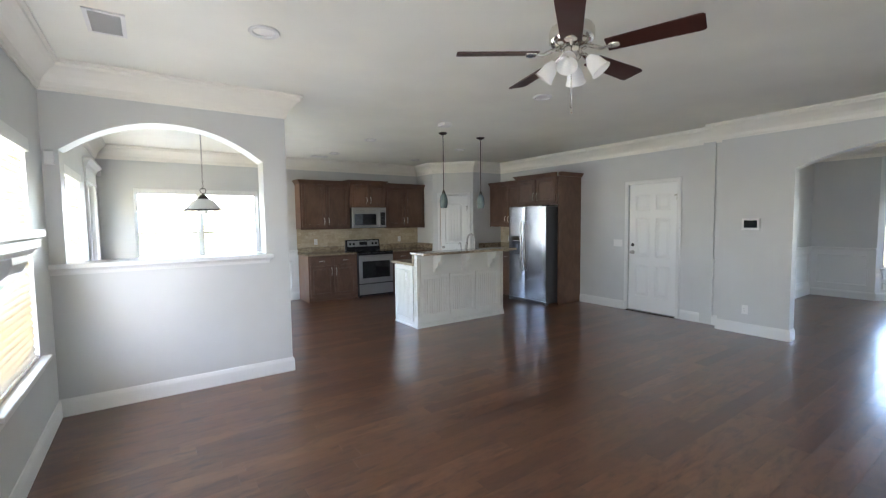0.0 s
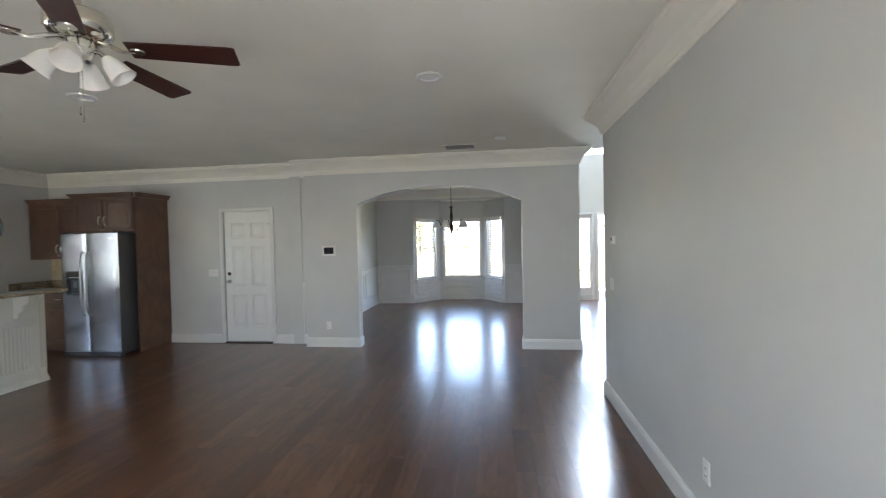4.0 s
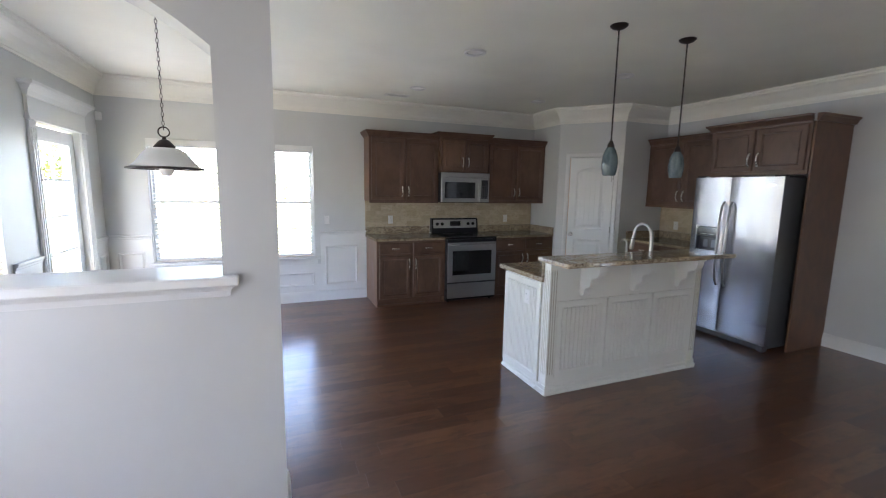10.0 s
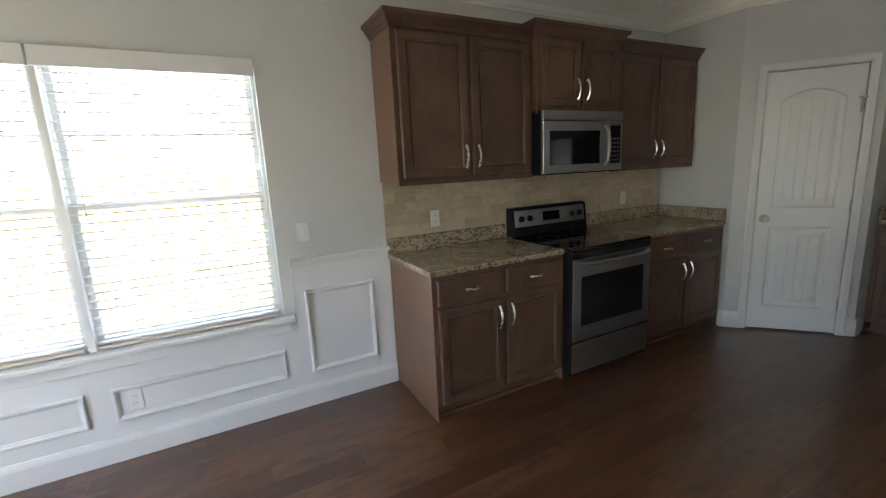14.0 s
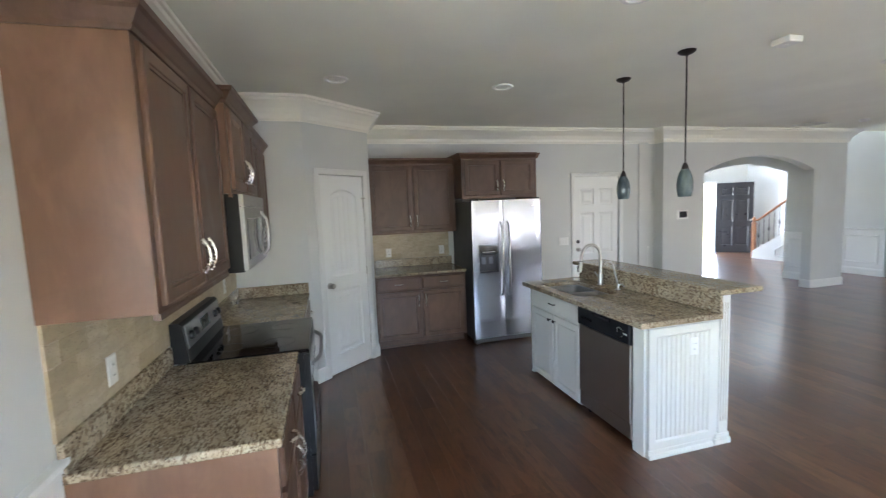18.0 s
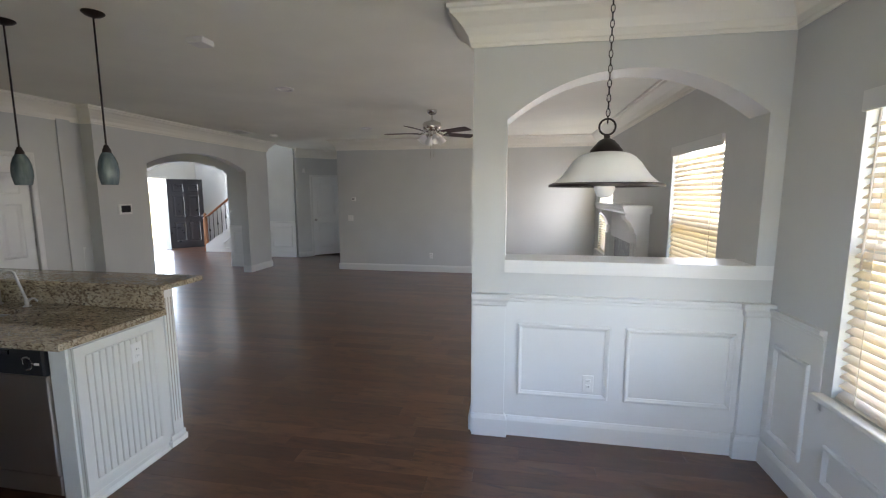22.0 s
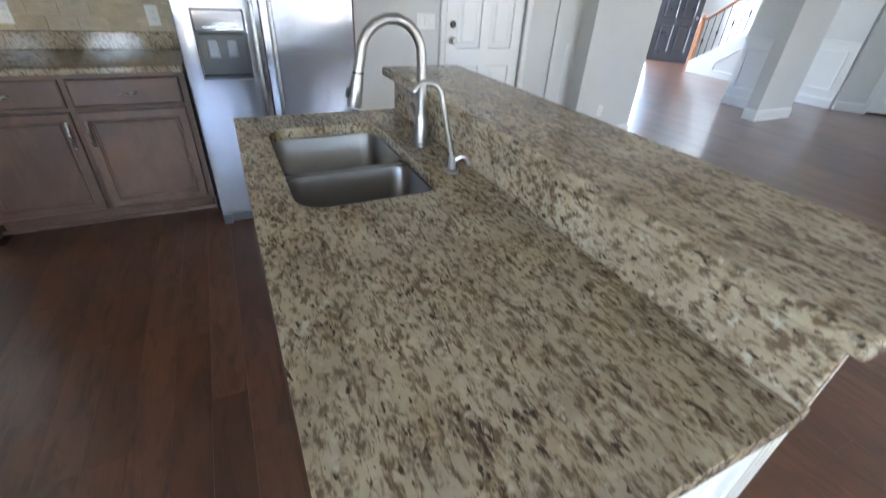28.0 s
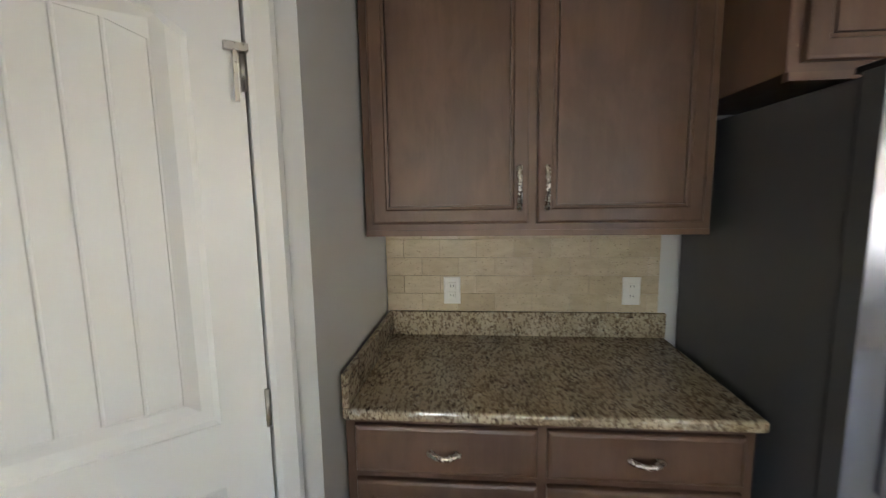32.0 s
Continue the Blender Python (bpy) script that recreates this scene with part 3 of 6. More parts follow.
def wainscot(m, length, panels, height=0.93, base=True, label="white painted wainscot with framed panels and a chair rail", rail=True):
    """White panelling against a wall face, in the wall's own frame: x along it, front to -y. panels: x0, z0, x1, z1."""
    root = tagged(part("wainscot", boxes((0, -0.006, 0.0, length, -0.0005, height - 0.045)), TRIM, None, "", m), label, "wainscot", "", "structure")
    if rail:
        prof = [(0, 0), (0.012, 0), (0.012, 0.030), (0.018, 0.036), (0.018, 0.050), (0.030, 0.058), (0.034, 0.068), (0.034, 0.080), (0, 0.080)]
        part("chair_rail", swept([(o, height - 0.08 + h) for o, h in prof], [(length, 0), (0, 0)]), TRIM, root)
    if base:
        part("baseboard", swept([(o + 0.006 if o else 0, h) for o, h in BASEP], [(length, 0), (0, 0)]), TRIM, root)
    for x0, z0, x1, z1 in panels:
        part("panel_moulding", framed(x1 - x0, z1 - z0, RINGMOULD, hollow=True), TRIM, root, "", pose(x0, -0.006, z0))
    return root


# nook north wall (x from the cabinets' side westwards is local -x): the local frame faces -y
wainscot(pose(WEST, NORTH, 0), 0.44, [(0.10, 0.22, 0.36, 0.76)], 0.965)
wainscot(pose(WEST + 0.44, NORTH, 0), 1.94, [(0.02, 0.22, 0.87, 0.41), (0.98, 0.22, 1.85, 0.41)], 0.565, rail=False)
wainscot(pose(WEST + 2.38, NORTH, 0), 3.895 - WEST - 2.38, [(0.06, 0.22, 0.50, 0.76)], 0.965)
# half wall, nook side, and its end pilasters
wainscot(pose(HALFEND, HALF1, 0, 0, 0, 180), HALFEND - WEST, [(0.31, 0.295, 0.89, 0.785), (0.985, 0.295, 1.615, 0.785)], 0.98)
for x0, x1 in ((2.455, HALFEND - 0.010), (WEST, 1.03)):
    pil = tagged(part("pilaster", boxes((x0, HALF1 + 0.0065, 0.0, x1, HALF1 + 0.035, 0.905)), TRIM), "white panelled pilaster against the half wall", "pilaster", "", "structure")
    edge = [(x0, HALF1), (x0, HALF1 + 0.036), (x1, HALF1 + 0.036)] + ([(x1, HALF1)] if x0 < 2 else [])
    part("pilaster_cap", swept([(0, 0.90), (0.010, 0.91), (0.012, 0.93), (0.026, 0.95), (0.030, 0.984), (0, 0.984)], edge), TRIM, pil)
    part("pilaster_base", swept([(0, 0), (0.020, 0), (0.020, 0.12), (0.008, 0.15), (0, 0.15)], edge), TRIM, pil)
# west wall of the nook
wainscot(pose(WEST, HALF1, 0, 0, 0, 90), 0.48, [(0.10, 0.22, 0.40, 0.76)], 0.965)
wainscot(pose(WEST, HALF1 + 0.48, 0, 0, 0, 90), 1.40, [(0.08, 0.22, 0.66, 0.42), (0.76, 0.22, 1.32, 0.42)], 0.605, rail=False)
wainscot(pose(WEST, HALF1 + 1.88, 0, 0, 0, 90), 8.46 - HALF1 - 1.88, [(0.06, 0.22, 0.34, 0.76)], 0.965)
wainscot(pose(WEST, 9.64, 0, 0, 0, 90), NORTH - 9.64, [(0.07, 0.22, 0.29, 0.76)], 0.965)
# dining room and foyer
wainscot(pose(7.98, 4.29, 0), DX - 7.98, [(0.12 + 0.98 * i, 0.24, 0.98 + 0.98 * i, 0.80) for i in range(4)])
wainscot(pose(DX, 4.29, 0, 0, 0, -90), 0.91, [(0.10, 0.24, 0.81, 0.80)])
wainscot(pose(DX, 1.17, 0, 0, 0, -90), 1.17 - STUBY, [(0.10, 0.24, 0.70, 0.80)])
wainscot(pose(STUBX, STUBY, 0, 0, 0, 180), STUBX - ARCHX - 0.16, [(0.08, 0.24, STUBX - ARCHX - 0.24, 0.80)])
wainscot(pose(DX, STUBY, 0, 0, 0, 180), DX - 11.0, [(0.10, 0.24, 0.95, 0.80)])
for a, b in zip(BAY, BAY[1:]):
    d = Vector((b[0] - a[0], b[1] - a[1]))
    w = d.length
    wainscot(pose(a[0], a[1], 0, 0, 0, math.degrees(math.atan2(d.y, d.x))), w, [(0.10, 0.19, w - 0.10, 0.33), (0.10, 0.37, w - 0.10, 0.50)], 0.53, rail=False)
wainscot(pose(9.4, -1.13, 0, 0, 0, 180), 1.45, [(0.1, 0.24, 0.68, 0.80), (0.78, 0.24, 1.35, 0.80)])
wainscot(pose(FX, -2.08, 0, 0, 0, -90), 1.1, [(0.1, 0.24, 1.0, 0.80)])

# pass-through sill
sill = swept([(0, 1.12), (0.010, 1.12), (0.014, 1.145), (0.026, 1.162), (0.042, 1.168), (0.045, 1.173), (0.045, 1.202), (0.040, 1.207), (0, 1.207)], [(2.478, HALF0 + 0.03), (2.478, HALF0 - 0.002), (WEST, HALF0 - 0.002)])
box(sill, WEST + 0.002, HALF0 - 0.0015, 1.121, 2.4645, HALF1 + 0.002, 1.2065)
box(sill, 0.992, HALF1 + 0.0025, 1.128, 2.466, HALF1 + 0.030, 1.2068)
structure("sill", sill, TRIM, "white moulded sill of the arched pass-through", "sill")


# ---- doors and windows ----


def hinge(parent, x, z, y=-0.002):
    part("hinge", tube([(x, y - 0.004, z - 0.045), (x, y - 0.004, z + 0.045)], 0.006, 8), SATIN, parent, "satin nickel hinge")


def knob(parent, x, z, mat=None, y=0.0):
    k = lathe([(0.0, 0.0), (0.032, 0.0), (0.032, 0.006), (0.012, 0.010), (0.011, 0.030), (0.024, 0.038), (0.028, 0.050), (0.024, 0.062), (0.0, 0.066)], 20)
    part("door_knob", k, mat or SATIN, parent, "round satin nickel door knob", pose(x, y, z, 90))


def casing(name, w, h, m, width=0.06, label="white painted door casing"):
    """Three-sided casing round an opening w wide and h high; front to -y."""
    prof = [(0.0, 0.0), (0.0, 0.012), (0.012, 0.018), (width - 0.012, 0.020), (width, 0.014), (width, 0.0)]
    bm = bmesh.new()
    rows = []
    for o, f in prof:
        rows.append([bm.verts.new(p) for p in ((-o, -f, 0.0), (-o, -f, h + o), (w + o, -f, h + o), (w + o, -f, 0.0))])
    for a, b in zip(rows, rows[1:] + rows[:1]):
        for k in range(3):
            bm.faces.new((a[k], a[k + 1], b[k + 1], b[k]))
    bm.faces.new([r[0] for r in rows])
    bm.faces.new([r[3] for r in rows])
    bmesh.ops.recalc_face_normals(bm, faces=bm.faces[:])
    return tagged(part(name, bm, TRIM, None, "", m), label, "casing", "", "structure")


def door_leaf(name, w, h, m, panels, mat, label, category="door", arched=None, planked=False):
    """A moulded door: panels x0, z0, x1, z1 sunk into the leaf; the leaf's front at y 0."""
    bm = wall_cells("x", 0, 0.035, 0, w, 0.006, h, [(x0, x1, z0, z1) for x0, z0, x1, z1 in panels])
    leaf = tagged(part(name, bm, mat, None, "", m), label, category, "", "structure")
    for i, (x0, z0, x1, z1) in enumerate(panels):
        pw, ph = x1 - x0, z1 - z0
        if arched and i == arched[0]:
            head = bmesh.new()
            n = 18
            cols = []
            for k in range(n + 1):
                u = k / n
                z = ph - arched[1] * (abs(2 * u - 1) ** 2)
                cols.append([head.verts.new(p) for p in ((pw * u, 0, z), (pw * u, 0, ph), (pw * u, 0.02, ph), (pw * u, 0.012, z - 0.012))])
            for a, b in zip(cols, cols[1:]):
                for q in range(4):
                    head.faces.new((a[q], b[q], b[(q + 1) % 4], a[(q + 1) % 4]))
            bmesh.ops.recalc_face_normals(head, faces=head.faces[:])
            part("arched_rail", head, mat, leaf, "", pose(x0, 0, z0))
        pan = framed(pw, ph, [(-0.004, -0.03), (0, 0), (0.010, -0.010), (0.034, -0.010), (0.060, -0.0025)] if not (arched and i == arched[0]) else [(-0.004, -0.03), (0, -0.006), (0.010, -0.012), (0.034, -0.012), (0.060, -0.004)])
        pob = part("panel", pan, mat, leaf, "", pose(x0, 0, z0))
        if planked:
            rise = arched[1] if arched and i == arched[0] else 0.0
            f0 = 0.004 if rise else 0.0025
            for k in range(4):
                a0, a1 = 0.062 + (pw - 0.124) * k / 4 + 0.0022, 0.062 + (pw - 0.124) * (k + 1) / 4 - 0.0022
                pl = bmesh.new()
                rings = []
                for d, y in ((0.0, f0), (0.0, f0 - 0.0015), (0.0022, f0 - 0.0042)):
                    tops = [ph - 0.064 - d - rise * (2 * x / pw - 1) ** 2 for x in (a0 + d, a1 - d)]
                    rings.append([pl.verts.new(p) for p in ((a0 + d, y, 0.064 + d), (a1 - d, y, 0.064 + d), (a1 - d, y, tops[1]), (a0 + d, y, tops[0]))])
                for r0, r1 in zip(rings, rings[1:]):
                    for q in range(4):
                        pl.faces.new((r0[q], r0[(q + 1) % 4], r1[(q + 1) % 4], r1[q]))
                pl.faces.new(rings[-1])
                pl.faces.new(rings[0][::-1])
                bmesh.ops.recalc_face_normals(pl, faces=pl.faces[:])
                part("plank", pl, mat, pob)
    return leaf


# garage entry door in the east wall: six panels
gw = GARAGE[1] - GARAGE[0]
casing("door_casing", gw, 2.045, pose(EAST, GARAGE[1], 0, 0, 0, -90))
six = []
for z0, z1 in ((0.24, 0.74), (0.88, 1.50), (1.62, 1.86)):
    six += [(0.11, z0, gw / 2 - 0.045, z1), (gw / 2 + 0.045, z0, gw - 0.11, z1)]
gd = door_leaf("door_1", gw - 0.012, 2.036, pose(EAST + 0.022, GARAGE[1] - 0.006, 0.010, 0, 0, -90), six, DOORWHITE, "closed white six-panel door with a dark deadbolt and a nickel knob")
part("deadbolt", lathe([(0, 0), (0.026, 0), (0.028, 0.008), (0.024, 0.016), (0, 0.018)], 18), BRONZE, gd, "dark bronze deadbolt", pose(0.065, 0, 1.07, 90))
knob(gd, 0.065, 0.95)
for z in (0.25, 1.05, 1.80):
    hinge(gd, gw - 0.012, z)
part("door_closer_pin", boxes((gw - 0.05, -0.03, 1.83, gw - 0.005, -0.015, 1.85), (gw - 0.02, -0.025, 1.76, gw - 0.008, -0.012, 1.83)), NICKEL, gd)
structure("threshold", boxes((EAST - 0.045, GARAGE[0] + 0.001, 0.0005, EAST + 0.021, GARAGE[1] - 0.001, 0.020)), BRONZE, "dark bronze door threshold", "threshold")
structure("garage_backing", boxes((EAST + 0.09, GARAGE[0] - 0.1, 0, EAST + 0.11, GARAGE[1] + 0.1, 2.2)), BLACK)

# pantry door
pwid = P1 - P0
px, py = along_pantry(P0)
casing("door_casing", pwid, 2.05, pose(px, py, 0, 0, 0, PYAW))
pd_x, pd_y = along_pantry(P0 + 0.005, -0.004)
pdoor = door_leaf("door_2", pwid - 0.010, 2.04, pose(pd_x, pd_y, 0.004, 0, 0, PYAW), [(0.10, 0.20, pwid - 0.11, 0.86), (0.10, 1.01, pwid - 0.11, 1.90)], DOORWHITE, "closed white two-panel pantry door with an arched top panel", arched=(1, 0.075), planked=True)
knob(pdoor, 0.055, 0.93)
for z in (0.24, 1.02, 1.77):
    hinge(pdoor, pwid - 0.012, z)
part("hinge_stop", boxes((pwid - 0.050, -0.030, 1.80, pwid - 0.004, -0.018, 1.815), (pwid - 0.034, -0.026, 1.70, pwid - 0.026, -0.018, 1.80)), SATIN, pdoor, "nickel door stop on the hinge")
part("latch_plate", boxes((-0.004, -0.003, 0.90, 0.002, 0.006, 0.96)), NICKEL, pdoor)

# closet door in the angled hall wall
cx0, cy0 = CL[0] + 1.09 * math.cos(radians(CYAW)), CL[1] + 1.09 * math.sin(radians(CYAW))
casing("door_casing", 0.72, 2.05, pose(cx0, cy0, 0, 0, 0, CYAW + 180))
cdoor = door_leaf("door_3", 0.71, 2.04, pose(cx0 + 0.012 * math.sin(radians(CYAW)) - 0.005 * math.cos(radians(CYAW)), cy0 - 0.012 * math.cos(radians(CYAW)) - 0.005 * math.sin(radians(CYAW)), 0.02, 0, 0, CYAW + 180), [(0.11, 0.20, 0.60, 0.86), (0.11, 1.01, 0.60, 1.90)], DOORWHITE, "closed white two-panel closet door", arched=(1, 0.075))
knob(cdoor, 0.06, 0.93)
hinge(cdoor, 0.71, 0.3)
hinge(cdoor, 0.71, 1.75)


def slat_mesh(w):
    bm = bmesh.new()
    pts = [(-0.024, -0.003), (-0.012, 0.001), (0, 0.002), (0.012, 0.001), (0.024, -0.003)]
    up = [[bm.verts.new((x, y, z + 0.0014)) for y, z in pts] for x in (0, w)]
    dn = [[bm.verts.new((x, y, z - 0.0014)) for y, z in pts] for x in (0, w)]
    for i in range(4):
        bm.faces.new((up[0][i], up[1][i], up[1][i + 1], up[0][i + 1]))
        bm.faces.new((dn[0][i + 1], dn[1][i + 1], dn[1][i], dn[0][i]))
    for k in (0, 4):
        bm.faces.new((up[0][k], dn[0][k], dn[1][k], up[1][k]))
    for s in (0, 1):
        bm.faces.new(up[s] + dn[s][::-1])
    bmesh.ops.recalc_face_normals(bm, faces=bm.faces[:])
    return mesh_of("slat", bm, BLIND)


def blind(m, w, h, tilt, label, pitch=0.044, group="window blinds"):
    """A horizontal blind hung in a window, in the window's frame: corner low left, front to -y."""
    root = thing("window_blind", label, "blind", m, group)
    part("headrail", soft_box(0, -0.055, h - 0.06, w, -0.004, h, 0.003), TRIM, root)
    part("valance", soft_box(-0.018, -0.078, h - 0.085, w + 0.018, -0.0565, h + 0.004, 0.004), TRIM, root)
    me = slat_mesh(w - 0.012)
    n = int((h - 0.09) / pitch)
    for k in range(n):
        piece("slat", me, root, pose(0.006, -0.03, 0.035 + k * pitch, tilt))
    part("bottom_rail", soft_box(0.004, -0.054, 0.002, w - 0.004, -0.006, 0.018, 0.003), BLIND, root)
    for x in (0.12, w - 0.12):
        part("ladder_cord", boxes((x - 0.0012, -0.0585, 0.01, x + 0.0012, -0.0565, h - 0.05)), BLIND, root)
    part("tilt_wand", tube([(0.07, -0.065, h - 0.05), (0.072, -0.066, h * 0.45)], 0.004, 6), BLIND, root)
    return root


def sash_window(name, m, w, h, label, cols=1, rows=2, depth=0.16):
    """A double-hung window in an opening w by h, in the wall's frame: corner low left of the opening, room to -y."""
    root = thing(name, label, "window", m)
    root["kind"] = "structure"
    f = 0.018
    part("window_frame", boxes((0, 0.05, 0, f, 0.13, h), (w - f, 0.05, 0, w, 0.13, h), (f, 0.05, 0, w - f, 0.13, f), (f, 0.05, h - f, w - f, 0.13, h)), TRIM, root)
    mid = h / 2
    for z0, z1, y0 in ((f, mid + 0.02, 0.062), (mid - 0.02, h - f, 0.094)):
        s = 0.030
        part("sash", boxes((f, y0, z0, f + s, y0 + 0.03, z1), (w - f - s, y0, z0, w - f, y0 + 0.03, z1), (f + s, y0, z0, w - f - s, y0 + 0.03, z0 + s), (f + s, y0, z1 - s, w - f - s, y0 + 0.03, z1)), TRIM, root)
        gx0, gx1, gz0, gz1 = f + s, w - f - s, z0 + s, z1 - s
        g = part("pane", boxes((gx0, y0 + 0.013, gz0, gx1, y0 + 0.017, gz1)), GLASS, root)
        g.visible_shadow = False
        for k in range(1, cols):
            x = gx0 + (gx1 - gx0) * k / cols
            part("muntin", boxes((x - 0.008, y0 + 0.009, gz0, x + 0.008, y0 + 0.021, gz1)), TRIM, root)
        for k in range(1, rows):
            z = gz0 + (gz1 - gz0) * k / rows
            part("muntin", boxes((gx0, y0 + 0.0095, z - 0.008, gx1, y0 + 0.0205, z + 0.008)), TRIM, root)
    return root


def stool(m, w, label="white window sill with an apron"):
    bm = soft_box(-0.06, -0.055, -0.03, w + 0.06, 0.05, -0.002, 0.006)
    box(bm, -0.03, -0.016, -0.095, w + 0.03, -0.0005, -0.031)
    return tagged(part("window_sill", bm, TRIM, None, "", m), label, "sill", "", "structure")


def wall_window(name, m, w, h, label, blinds=1, tilt=12, units=1, blind_label="white wooden horizontal blind, slats open"):
    uw = w / units
    for u in range(units):
        mm = m @ pose(u * uw, 0, 0)
        sash_window(name, mm, uw, h, label)
        blind(mm @ pose(0.02, 0.055, 0.006), uw - 0.045, h - 0.012, tilt, blind_label)
    for u in range(1, units):
        tagged(part("mullion", boxes((u * uw - 0.014, 0.012, 0.0, u * uw + 0.014, 0.049, h)), TRIM, None, "", m), "white window mullion", "mullion", "", "structure")
    stool(m, w)


wall_window("window_1", pose(NOOKWIN[0], NORTH, NOOKWIN[2]), NOOKWIN[1] - NOOKWIN[0], NOOKWIN[3] - NOOKWIN[2], "white double-hung window over the lawn", 1, 1, 2)
wall_window("window_2", pose(WEST, WESTWIN[0], WESTWIN[2], 0, 0, 90), WESTWIN[1] - WESTWIN[0], WESTWIN[3] - WESTWIN[2], "white double-hung window behind a blind", 1, 30, blind_label="white horizontal blind, slats tilted half shut")
wall_window("window_3", pose(WEST, LIVWIN1[0], LIVWIN1[2], 0, 0, 90), LIVWIN1[1] - LIVWIN1[0], LIVWIN1[3] - LIVWIN1[2], "white double-hung window behind a sunlit blind", 1, 52, blind_label="white horizontal blind glowing in the daylight, slats tilted")
wall_window("window_4", pose(WEST, LIVWIN2[0], LIVWIN2[2], 0, 0, 90), LIVWIN2[1] - LIVWIN2[0], LIVWIN2[3] - LIVWIN2[2], "white double-hung window beside the fireplace", 1, 20)
for i, (a, b) in enumerate(zip(BAY, BAY[1:])):
    d = Vector((b[0] - a[0], b[1] - a[1]))
    inset = 0.09 if i == 1 else 0.12
    ww = d.length - 2 * inset
    m = pose(a[0], a[1], BW0, 0, 0, math.degrees(math.atan2(d.y, d.x))) @ pose(inset, 0, 0)
    sash_window("window_5", m, ww, BW1 - BW0, "white double-hung bay window", 1, 1)
    if i != 1:
        blind(m @ pose(0.02, 0.05, 0.006), ww - 0.045, BW1 - BW0 - 0.012, 26, "white horizontal blind in the bay window, slats open")
    else:
        blind(m @ pose(0.02, 0.05, 0.006), ww - 0.045, BW1 - BW0 - 0.012, 24, "white horizontal blind in the bay window, slats open")
    stool(m, ww)

# French door with a crowned header in the nook
fw = FRENCH[1] - FRENCH[0]
fm = pose(WEST, FRENCH[0], 0, 0, 0, 90)
fdoor = tagged(part("door_4", boxes((0.01, 0.05, 0.01, 0.12, 0.09, 2.04), (fw - 0.12, 0.05, 0.01, fw - 0.01, 0.09, 2.04), (0.12, 0.05, 0.01, fw - 0.12, 0.09, 0.25), (0.12, 0.05, 1.92, fw - 0.12, 0.09, 2.04)), DOORWHITE, None, "", fm), "white glazed patio door with divided panes", "door", "", "structure")
gp = part("pane", boxes((0.12, 0.068, 0.25, fw - 0.12, 0.072, 1.92)), GLASS, fdoor)
gp.visible_shadow = False
for k in range(1, 5):
    z = 0.25 + 1.67 * k / 5
    part("muntin", boxes((0.12, 0.058, z - 0.010, fw - 0.12, 0.082, z + 0.010)), DOORWHITE, fdoor)
for k in range(1, 2):
    x = 0.12 + (fw - 0.24) * k / 2
    part("muntin", boxes((x - 0.010, 0.0585, 0.25, x + 0.010, 0.0815, 1.92)), DOORWHITE, fdoor)
knob(fdoor, 0.065, 0.95, None, 0.05)
for x0, x1 in ((-0.12, -0.005), (fw + 0.005, fw + 0.12)):
    t_ = boxes((x0, -0.020, 0, x1, -0.0005, 2.06))
    for q in range(3):
        gx = x0 + 0.022 + q * 0.035
        box(t_, gx - 0.008, -0.028, 0.16, gx + 0.008, -0.020, 2.0)
    box(t_, x0 - 0.006, -0.030, 0, x1 + 0.006, -0.0004, 0.14)
    tagged(part("door_pilaster", t_, TRIM, None, "", fm), "white fluted casing beside the patio door", "casing", "", "structure")
hd = boxes((-0.14, -0.035, 2.062, fw + 0.14, -0.0005, 2.09), (-0.12, -0.024, 2.09, fw + 0.12, -0.0005, 2.24))
hob = tagged(part("door_header", hd, TRIM, None, "", fm), "white entablature with a crown over the patio door", "header", "", "structure")
cap2 = bmesh.new()
prev = None
for o, z in [(0.024, 2.24), (0.034, 2.25), (0.045, 2.28), (0.075, 2.315), (0.095, 2.325), (0.098, 2.35)]:
    cur = [cap2.verts.new(p) for p in ((-0.12 - o + 0.02, 0, z), (-0.12 - o + 0.02, -o, z), (fw + 0.12 + o - 0.02, -o, z), (fw + 0.12 + o - 0.02, 0, z))]
    if prev:
        for k in range(3):
            cap2.faces.new((prev[k], prev[k + 1], cur[k + 1], cur[k]))
    else:
        cap2.faces.new(cur)
    prev = cur
cap2.faces.new(prev)
bmesh.ops.recalc_face_normals(cap2, faces=cap2.faces[:])
part("crown", cap2, TRIM, hob)

# entrance: black door standing open, sidelight
ed = door_leaf("door_5", 0.91, 2.04, pose(12.42, -2.0, 0.01, 0, 0, 227), [(0.12, 0.22, 0.41, 0.78), (0.50, 0.22, 0.79, 0.78), (0.12, 0.92, 0.41, 1.56), (0.50, 0.92, 0.79, 1.56), (0.12, 1.68, 0.41, 1.90), (0.50, 1.68, 0.79, 1.90)], BLACKDOOR, "open black six-panel entrance door")
knob(ed, 0.85, 0.95)
casing("door_casing", 0.93, 2.06, pose(FX, -1.07, 0, 0, 0, -90))
sl = tagged(part("window_6", boxes((0, 0.05, 0.12, 0.05, 0.1, 2.06), (0.30, 0.05, 0.12, 0.35, 0.1, 2.06), (0.05, 0.05, 0.12, 0.30, 0.1, 0.3), (0.05, 0.05, 1.98, 0.30, 0.1, 2.06)), TRIM, None, "", pose(FX, -0.57, 0, 0, 0, -90)), "white sidelight with small panes", "window", "", "structure")
part("pane", boxes((0.05, 0.07, 0.3, 0.30, 0.075, 1.98)), GLASS, sl).visible_shadow = False
